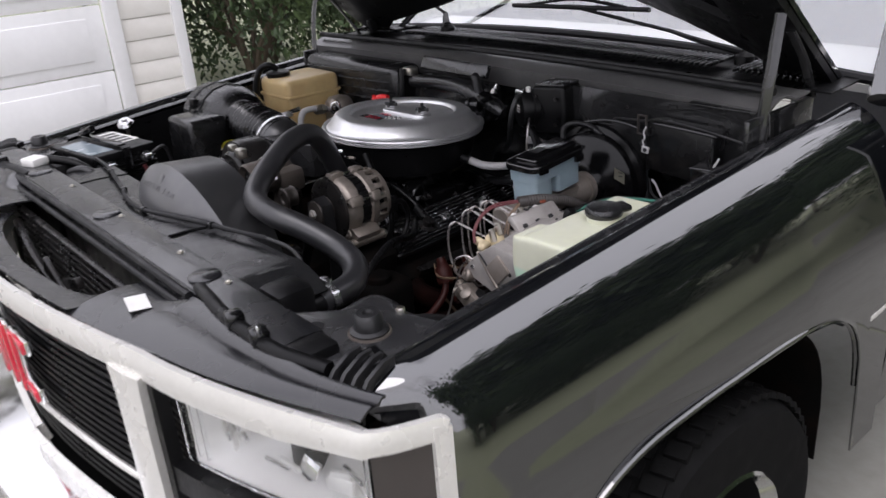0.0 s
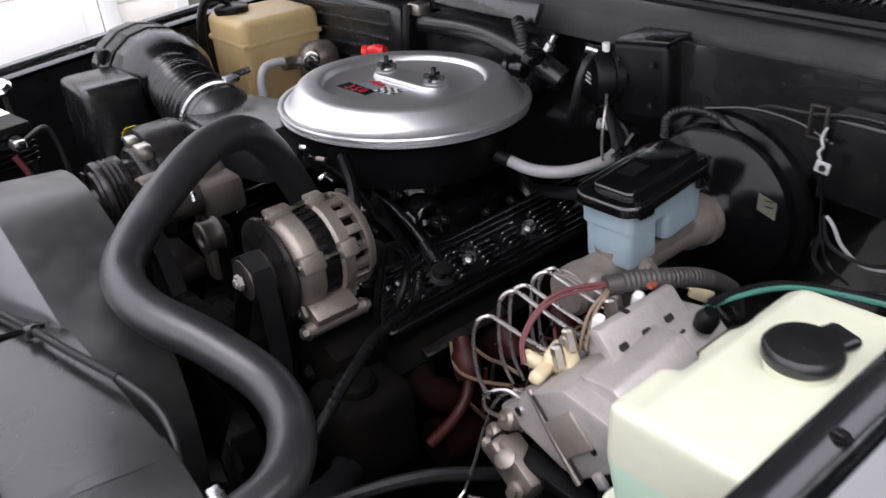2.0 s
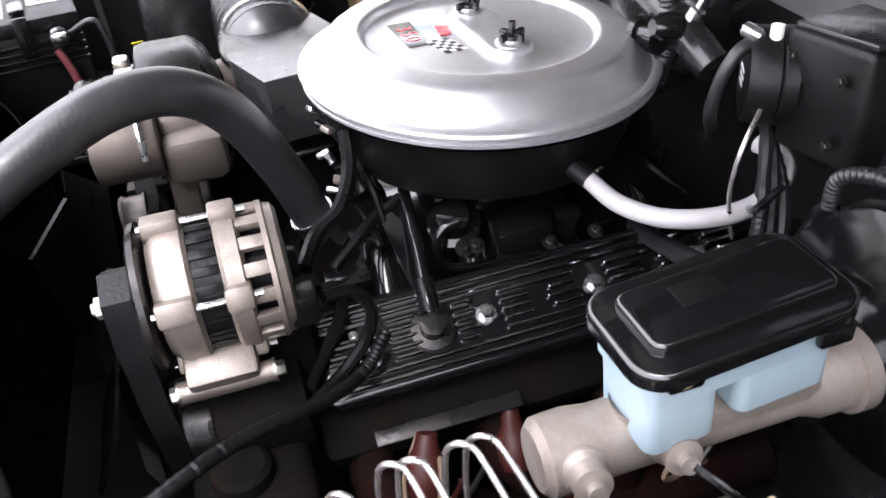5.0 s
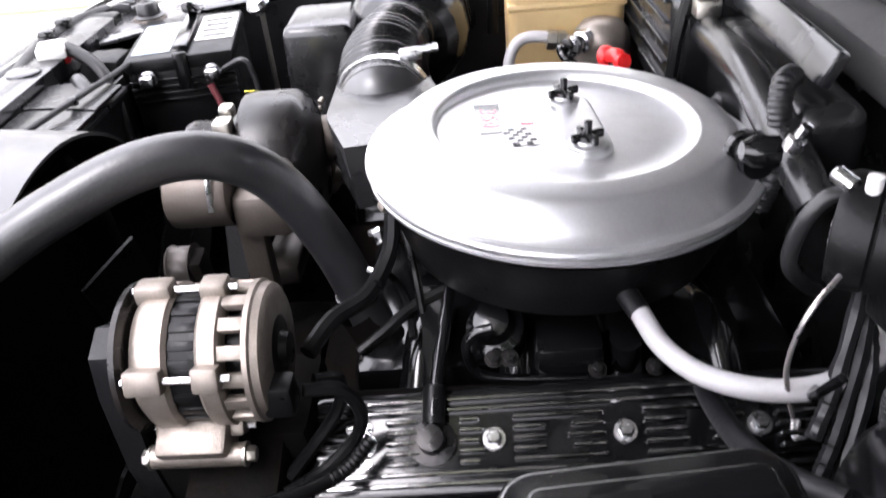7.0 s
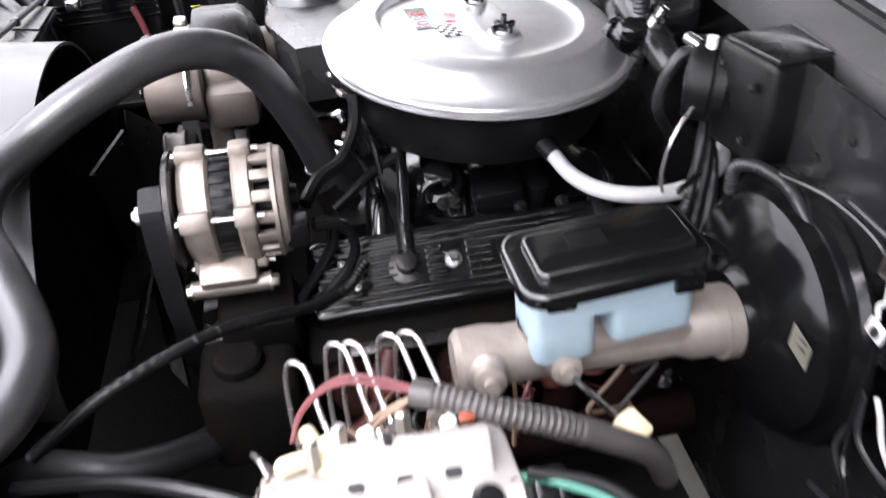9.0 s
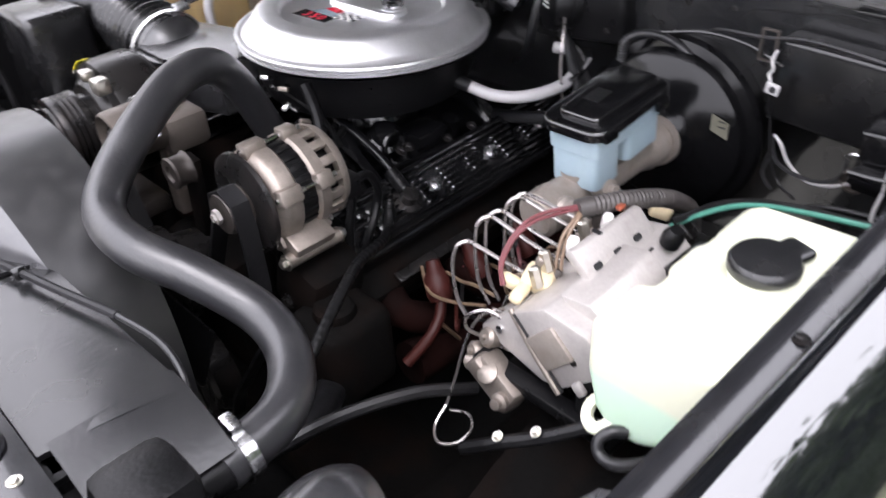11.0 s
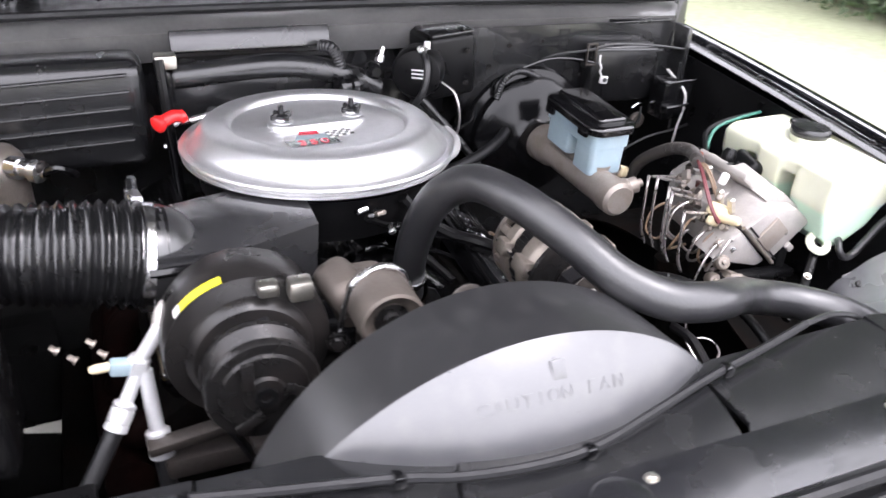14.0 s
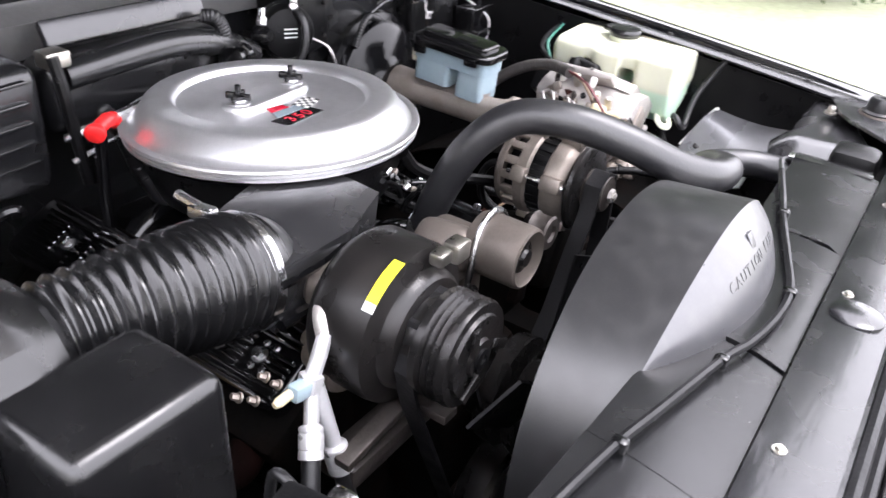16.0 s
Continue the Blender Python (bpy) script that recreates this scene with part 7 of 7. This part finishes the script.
for pts in ([(0.582, 1.05, 1.002), (0.600, 1.045, 0.968), (0.644, 1.05, 0.956), (0.675, 1.05, 0.970), (0.680, 1.055, 0.998)],
            [(0.730, 1.02, 1.096), (0.739, 1.03, 1.03), (0.742, 1.03, 0.953)],
            [(0.584, 1.03, 0.90), (0.625, 1.03, 0.915), (0.68, 1.02, 0.945), (0.74, 1.02, 0.955), (0.79, 1.03, 0.96)],
            [(0.60, 1.04, 0.93), (0.585, 1.04, 0.95), (0.588, 1.045, 0.985)]):
    tube_part("wire", pts, 0.0026, RUBBER, harness, sides=6)
bm = bmesh.new()
add_box(bm, (0.573, 1.047, 1.064), (0.018, 0.004, 0.015), 0.0015, turn=(0, 8, 0))
white_plug = part("white_plug", bm, GREY_HOSE, harness, "white square wire plug with a hole")
lathe_part("plug_hole", (0.574, 1.0438, 1.064), (0, 1, 0), [(0, 0), (0.0045, 0), (0.0045, 0.002), (0, 0.002)], BLACK_PRINT, white_plug, sides=12)
tube_part("plug_lead", [(0.568, 1.049, 1.072), (0.564, 1.050, 1.080), (0.567, 1.052, 1.087), (0.563, 1.054, 1.098), (0.566, 1.058, 1.110)], 0.0019, GREY_HOSE, harness, "pale twisted lead", sides=6)
lathe_part("grommet", (0.688, 1.075, 0.962), (0, -1, 0), [(0, 0), (0.017, 0), (0.017, 0.006), (0.013, 0.008), (0.012, 0.004), (0, 0.004)], CAST_DULL, harness, "dull metal grommet ring", sides=20)
tube_part("grommet_arc", [(0.672, 1.072, 0.990), (0.681, 1.070, 0.998), (0.692, 1.070, 0.999), (0.702, 1.072, 0.994)], 0.0022, STEEL, harness, sides=6)
tube_part("pale_wire", [(0.580, 1.066, 0.994), (0.592, 1.064, 0.984), (0.606, 1.064, 0.962), (0.632, 1.066, 0.944), (0.662, 1.068, 0.946), (0.686, 1.070, 0.958)], 0.0024, GREY_HOSE, harness, "pale taped wire", sides=6)
tube_part("down_wire", [(0.735, 1.062, 1.070), (0.742, 1.006, 1.040), (0.742, 1.002, 1.000), (0.738, 1.004, 0.965), (0.740, 1.010, 0.93)], 0.0024, GREY_HOSE, harness, "pale taped wire", sides=6)
tube_part("cowl_line", [(0.455, 1.088, 1.098), (0.48, 1.074, 1.112), (0.545, 1.068, 1.118), (0.60, 1.068, 1.126), (0.70, 1.070, 1.118), (0.78, 1.075, 1.105)], 0.0026, RUBBER, harness, "thin line along the cowl", sides=6)
bm = bmesh.new()
for dx, dz, w, h in ((-0.010, 0, 0.003, 0.040), (0.010, 0, 0.003, 0.040), (0, 0.020, 0.023, 0.003), (0, -0.020, 0.023, 0.003)):
    add_box(bm, (0.550 + dx, 1.066, 1.110 + dz), (w, 0.006, h), 0.001)
part("wire_buckle", bm, RAIL, harness, "open metal wire buckle")

relaybox = thing("relay_box", (0.63, 1.1, 1.0), "black covered relay box on the firewall", "relay box")
bm = bmesh.new()
add_box(bm, (0.637, 1.095, 1.062), (0.16, 0.045, 0.115), 0.010, turn=(0, 2, 0), seg=3)
relay_cover = part("cover", bm, GLOSSY_BOX, relaybox, "smooth black cover")
tube_part("cover_seam", [(0.561, 1.073, 1.012), (0.559, 1.0725, 1.105), (0.566, 1.0725, 1.112), (0.708, 1.0725, 1.107), (0.714, 1.0725, 1.100), (0.714, 1.073, 1.01)], 0.0016, COVER, relay_cover, sides=6)
bm = bmesh.new()
add_box(bm, (0.735, 1.04, 1.02), (0.07, 0.05, 0.08), 0.006)
add_box(bm, (0.725, 1.01, 1.005), (0.05, 0.02, 0.016), 0.003)
fuse_block = part("fuse_block", bm, BLACK_GLOSS, relaybox)
tube_part("block_edge", [(0.702, 1.013, 1.058), (0.735, 1.013, 1.060), (0.769, 1.013, 1.061)], 0.0022, COVER, fuse_block, sides=6)
tube_part("block_lip", [(0.700, 1.001, 1.012), (0.725, 0.999, 1.014), (0.752, 1.001, 1.016)], 0.003, COVER, fuse_block, sides=6)
bm = bmesh.new()
add_box(bm, (0.70, 1.145, 1.157), (0.15, 0.06, 0.006), 0.002, turn=(6, 0, 0))
part("cowl_bracket", bm, COVER, truck, "grey cowl bracket")

# ---- heater box, passenger side of the firewall ----
heater = thing("heater_box", (-0.48, 1.09, 0.85), "black moulded heater box with ribs and a foam seal", "heater box")
bm = bmesh.new()
add_box(bm, (-0.50, 1.095, 1.065), (0.47, 0.10, 0.17), 0.022, seg=3)
part("housing", bm, COVER, heater)
for k in range(5):
    box_part("housing_rib", (-0.505, 1.043, 1.125 - 0.026 * k), (0.43, 0.010, 0.005), COVER, heater, bevel=0.002, turn=(0, -2, 0))
box_part("duct_top", (-0.088, 1.112, 1.160), (0.262, 0.014, 0.036), PAINT_GREY, heater, "grey-dusted duct top", bevel=0.004, turn=(-25, 0, 0))
bm = bmesh.new()
add_box(bm, (-0.09, 1.115, 1.08), (0.30, 0.07, 0.10), 0.02, seg=3)
add_tube(bm, [(-0.22, 1.075, 1.115), (-0.05, 1.07, 1.125), (0.06, 1.075, 1.10), (0.12, 1.085, 1.07)], 0.02, 10, 6)
part("duct_body", bm, COVER, heater)
bm = bmesh.new()
add_tube(bm, [(-0.25, 1.045, 1.045), (-0.14, 1.03, 1.068), (-0.05, 1.028, 1.078), (0.05, 1.035, 1.070)], 0.006, 8, 6)
add_tube(bm, [(-0.25, 1.035, 1.015), (-0.12, 1.025, 1.045), (-0.02, 1.02, 1.055)], 0.004, 8, 6)
part("metal_trim", bm, STEEL, heater, "bright metal pipe")
bm = bmesh.new()
add_lathe(bm, (0.07, 1.05, 1.09), (-1, -0.3, 0), [(0, 0), (0.018, 0), (0.018, 0.01), (0.013, 0.012), (0.013, 0.024), (0.018, 0.026), (0.018, 0.034), (0, 0.036)], 18)
add_lathe(bm, (0.10, 1.05, 1.115), (0, -1, 0.1), [(0, 0), (0.014, 0), (0.014, 0.02), (0.008, 0.03), (0, 0.03)], 14)
part("vacuum_valve", bm, BLACK_GLOSS, heater)
bm = bmesh.new()
add_lathe(bm, (0.115, 1.055, 1.125), (0.4, 0.3, 1), [(0, 0), (0.008, 0), (0.008, 0.012), (0.005, 0.014), (0.005, 0.026), (0, 0.027)], 10)
part("silver_joint", bm, STEEL, heater)
bm = bmesh.new()
add_tube(bm, [(-0.242, 1.055, 1.15), (-0.24, 1.045, 1.10), (-0.238, 1.04, 1.05), (-0.235, 1.03, 0.98)], 0.008, 8, 6)
part("drop_pipe", bm, BLACK, heater)
box_part("clip_bracket", (-0.231, 1.073, 1.142), (0.034, 0.030, 0.022), ZINC, heater, "small metal clip", bevel=0.004)
heat = thing("heater_hose", (-0.17, 1.08, 0.95), "pair of ribbed heater hoses at the firewall", "hose")
tube_part("hose_run", [(-0.155, 1.12, 1.062), (-0.165, 1.09, 1.052), (-0.155, 1.06, 1.02), (-0.14, 1.05, 0.96), (-0.12, 1.02, 0.90)], 0.013, RUBBER, heat, sides=12, steps=20, swell=lambda t, d: 1 + 0.05 * math.cos(2 * math.pi * d / 0.008))
tube_part("hose_run", [(-0.10, 1.12, 1.02), (-0.10, 1.08, 1.01), (-0.095, 1.05, 0.97), (-0.08, 1.0, 0.90)], 0.011, RUBBER_DARK, heat, sides=12)
lathe_part("clamp", (-0.163, 1.095, 1.054), (0.3, 1, 0.35), [(0.0135, -0.006), (0.0155, -0.006), (0.0155, 0.006), (0.0135, 0.006)], STEEL, heat, sides=20)
tube_part("ribbed_hose", [(0.020, 1.085, 1.150), (0.036, 1.072, 1.148), (0.048, 1.068, 1.125), (0.052, 1.072, 1.085), (0.048, 1.062, 1.03)], 0.0105, RUBBER, heat, "grey ribbed hose", sides=14, steps=40, swell=lambda t, d: 1 + 0.07 * math.cos(2 * math.pi * d / 0.0050))
dipstick = thing("dipstick", (-0.24, 0.97, 0.9), "red dipstick handle on a dark tube", "dipstick")
bm = bmesh.new()
add_tube(bm, [(-0.250, 0.967, 1.083), (-0.234, 0.972, 1.088), (-0.226, 0.975, 1.085)], 0.0095, 12, 5)
add_lathe(bm, (-0.256, 0.964, 1.081), (-0.7, -0.5, -0.2), [(0, -0.004), (0.011, -0.004), (0.013, 0.0), (0.013, 0.006), (0.009, 0.009), (0, 0.009)], 20)
add_lathe(bm, (-0.224, 0.976, 1.084), (0.7, 0.3, 0.2), [(0, -0.004), (0.010, -0.004), (0.010, 0.006), (0, 0.008)], 16)
part("handle", bm, RED, dipstick, "bright red handle")
tube_part("tube", [(-0.245, 0.97, 1.078), (-0.24, 0.985, 1.03), (-0.235, 1.0, 0.95), (-0.22, 1.02, 0.80)], 0.008, BLACK_GLOSS, dipstick, sides=10)

# ---- coolant tank and accumulator ----
overflow = thing("coolant_tank", (-0.61, 0.94, 0.85), "aged tan coolant tank with a black cap", "coolant tank")
bm = bmesh.new()
add_prism(bm, rounded(0.165, 0.185, 0.018, 5), 0.20, pose(-0.620, 0.945, 0.915), 0.016, 4)
part("tank", bm, TAN_TANK, overflow, "tan translucent plastic tank", sharp=60)
bm = bmesh.new()
add_box(bm, (-0.620, 0.945, 1.065), (0.169, 0.189, 0.012), 0.005)
part("tank_rib", bm, TAN_TANK, overflow)
lathe_part("cap", (-0.655, 0.895, 1.112), (0, 0, 1), [(0, 0), (0.034, 0), (0.036, 0.004), (0.036, 0.014), (0.030, 0.018), (0, 0.02)], BLACK, overflow, "black tank cap", sides=28)
tube_part("overflow_hose", [(-0.655, 0.895, 1.135), (-0.665, 0.87, 1.150), (-0.685, 0.85, 1.135), (-0.695, 0.835, 1.08), (-0.695, 0.83, 0.98)], 0.010, BLACK, overflow, sides=10)
accumulator = thing("accumulator", (-0.50, 0.99, 0.85), "dull silver accumulator can with pipe fittings", "accumulator")
lathe_part("can", (-0.487, 0.992, 0.86), (0, 0, 1), [(0, 0), (0.040, 0), (0.043, 0.005), (0.043, 0.165), (0.040, 0.180), (0.030, 0.192), (0.012, 0.197), (0, 0.197)], CAST, accumulator, "dull aluminium can", sides=32)
lathe_part("fitting", (-0.462, 0.965, 1.035), (0.75, -0.6, 0), [(0, 0), (0.016, 0), (0.016, 0.018), (0.012, 0.02), (0.012, 0.035), (0.016, 0.037), (0.016, 0.05), (0.009, 0.052), (0.009, 0.06)], STEEL, accumulator, "bright pipe fitting", sides=16)
tube_part("pipe", [(-0.49, 0.955, 1.022), (-0.488, 0.93, 1.028), (-0.488, 0.90, 1.035), (-0.490, 0.87, 1.032), (-0.485, 0.852, 1.01), (-0.47, 0.845, 0.97), (-0.44, 0.84, 0.93)], 0.009, GREY_HOSE, accumulator, "pale bent pipe", sides=12)
lathe_part("pipe_nut", (-0.488, 0.925, 1.028), (0, -1, 0.1), [(0.010, -0.012), (0.015, -0.012), (0.015, 0.0), (0.012, 0.001), (0.015, 0.003), (0.015, 0.016), (0.010, 0.017)], ZINC, accumulator, sides=6)
tube_part("switch_lead", [(-0.42, 0.93, 1.035), (-0.40, 0.92, 1.045), (-0.385, 0.925, 1.035), (-0.38, 0.95, 1.02)], 0.006, BLACK_GLOSS, accumulator, sides=8)
lathe_part("switch", (-0.440, 0.948, 1.040), (0.75, -0.6, 0.05), [(0, 0), (0.010, 0), (0.010, 0.03), (0.006, 0.032), (0, 0.032)], DARK_METAL, accumulator, sides=12)

# ---- battery ----
battery = thing("battery", (-0.574, 0.318, 0.87), "black car battery with white labels under a strap", "battery")
BT = pose(-0.592, 0.316, -0.008, 0, 0, 9)


def on_battery(x, y, z):
    return BT @ Vector((x, y, z))


box_part("case", on_battery(0, 0, 0.955), (0.225, 0.165, 0.17), BLACK, battery, "black ribbed case", bevel=0.008, turn=(0, 0, 9))
box_part("top", on_battery(0, 0, 1.047), (0.230, 0.170, 0.024), BLACK, battery, bevel=0.006, turn=(0, 0, 9))
for k in range(4):
    box_part("case_rib", on_battery(0.1145, 0, 0.99 + 0.011 * k), (0.004, 0.165, 0.005), BLACK_GLOSS, battery, bevel=0.001, turn=(0, 0, 9))
box_part("label", on_battery(-0.02, 0.050, 1.0598), (0.135, 0.062, 0.0012), WHITE_LABEL, battery, "white paper label", bevel=0, turn=(0, 0, 9))
box_part("label", on_battery(0.01, -0.045, 1.0598), (0.16, 0.060, 0.0012), GREY_PRINT, battery, "pale grey label", bevel=0, turn=(0, 0, 9))
bm = bmesh.new()
for k in range(4):
    add_box(bm, on_battery(-0.06 + 0.03 * k, 0.050, 1.0606), (0.018, 0.045 - 0.008 * (k % 2), 0.0006), 0, turn=(0, 0, 9))
part("label_bar", bm, BLACK_PRINT, battery)
bm = bmesh.new()
add_box(bm, on_battery(0.0, 0.004, 1.068), (0.20, 0.022, 0.006), 0.002, turn=(0, 0, 9))
add_box(bm, on_battery(0.117, 0.004, 1.035), (0.006, 0.022, 0.06), 0.002, turn=(0, 0, 9))
add_box(bm, on_battery(-0.07, 0.004, 1.082), (0.07, 0.020, 0.018), 0.005, turn=(0, -20, 9))
part("strap", bm, BLACK_GLOSS, battery, "black carry strap")
for x, y in ((0.118, 0.050), (0.118, -0.050)):
    bm = bmesh.new()
    add_bolt(bm, on_battery(x, y, 1.030), BT.to_3x3() @ Vector((1, 0, 0)), 0.009, 0.02)
    add_box(bm, on_battery(x + 0.016, y, 1.030), (0.016, 0.022, 0.018), 0.004)
    part("terminal", bm, STEEL, battery)
rod = thing("hold_down", (-0.69, 0.42, 1.0), "bright round hold-down knob on a stud", "knob")
lathe_part("knob", (-0.690, 0.424, 1.055), (0.4, -0.3, 1), [(0, -0.005), (0.014, -0.002), (0.021, 0.006), (0.022, 0.014), (0.016, 0.022), (0.008, 0.024), (0.006, 0.03), (0, 0.031)], STEEL, rod, sides=28)
tube_part("stud", [(-0.69, 0.424, 1.056), (-0.69, 0.424, 1.0), (-0.69, 0.424, 0.90)], 0.005, ZINC, rod, sides=8, steps=2)
cables = thing("battery_cable", (-0.42, 0.35, 0.85), "thick battery cables with red terminal boots", "cable")
tube_part("cable", [(-0.535, 0.115, 1.055), (-0.505, 0.155, 1.066), (-0.46, 0.215, 1.045), (-0.42, 0.245, 1.0), (-0.40, 0.255, 0.94), (-0.39, 0.26, 0.85)], 0.011, BLACK, cables, sides=12)
tube_part("cable", [(-0.44, 0.185, 1.035), (-0.41, 0.205, 1.045), (-0.385, 0.225, 1.03), (-0.37, 0.24, 0.99), (-0.36, 0.25, 0.92), (-0.36, 0.25, 0.84)], 0.011, RUBBER, cables, sides=12)
tube_part("lead", [(-0.487, 0.385, 1.015), (-0.485, 0.432, 1.035), (-0.483, 0.446, 1.01), (-0.48, 0.45, 0.96), (-0.48, 0.45, 0.88)], 0.0045, RUBBER, cables, sides=10)
box_part("terminal_boot", (-0.50, 0.130, 1.068), (0.05, 0.045, 0.022), WHITE_LABEL, cables, "pale terminal cover", bevel=0.006, turn=(0, 0, 20))
box_part("boot", (-0.50, 0.128, 1.053), (0.034, 0.050, 0.014), RED, cables, "red terminal boot", bevel=0.005, turn=(0, 0, 20))
tube_part("red_lead", [(-0.482, 0.375, 1.0), (-0.478, 0.385, 0.97), (-0.475, 0.39, 0.94), (-0.47, 0.395, 0.90)], 0.006, WIRE_RED, cables, "red lead sleeve", sides=10)
shelf = thing("battery_tray", (-0.6, 0.3, 0.8), "black battery tray and fender apron", "tray")
box_part("shelf", (-0.56, 0.35, 0.86), (0.34, 0.26, 0.014), BLACK, shelf, bevel=0.004)
box_part("leg", (-0.66, 0.35, 0.70), (0.02, 0.22, 0.32), BLACK, shelf, bevel=0.004)
resonator = thing("diverter_valve", (-0.27, 0.60, 1.0), "silver valve can with hoses beside the duct", "valve")
lathe_part("can", (-0.275, 0.545, 0.935), (0.3, 1, 0.05), [(0, 0), (0.024, 0), (0.026, 0.004), (0.026, 0.05), (0.018, 0.056), (0.012, 0.058), (0.012, 0.075), (0, 0.075)], CAST, resonator, sides=22)

# ---- floor of the bay ----
shield = thing("splash_shield", (0, 0.7, 0.30), "dirty black splash shield under the engine", "splash shield")
for k in range(3):
    bm = bmesh.new()
    add_sheet(bm, lambda u, v: Vector((-0.74 + 1.48 * u, -0.02 + 0.405 * (k + v), 0.31 + 0.005 * (k % 2) + 0.12 * abs(2 * u - 1) ** 3)), 12, 4, 0.004)
    part("shield_panel", bm, TYRE, shield)
under = thing("chassis_frame", (0, 0.7, 0.3), "dark dirty chassis rails and crossmember under the engine", "chassis")
for side in (1, -1):
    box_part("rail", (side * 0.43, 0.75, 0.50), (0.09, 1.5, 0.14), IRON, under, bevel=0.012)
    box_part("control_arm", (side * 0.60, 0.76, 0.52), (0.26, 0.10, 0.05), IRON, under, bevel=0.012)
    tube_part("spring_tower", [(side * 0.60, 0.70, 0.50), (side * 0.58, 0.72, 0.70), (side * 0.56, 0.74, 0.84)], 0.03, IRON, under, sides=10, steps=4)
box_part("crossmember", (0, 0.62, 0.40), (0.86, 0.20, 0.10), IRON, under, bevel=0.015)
tube_part("lower_hose", [(0.30, 0.26, 0.74), (0.34, 0.33, 0.80), (0.36, 0.42, 0.80), (0.30, 0.50, 0.76), (0.20, 0.52, 0.72)], 0.020, RUBBER_DARK, under, "lower black hose", sides=14)
tube_part("vacuum_line", [(0.36, 0.30, 0.80), (0.40, 0.42, 0.83), (0.44, 0.52, 0.83), (0.47, 0.60, 0.80)], 0.008, RUBBER, under, sides=8)
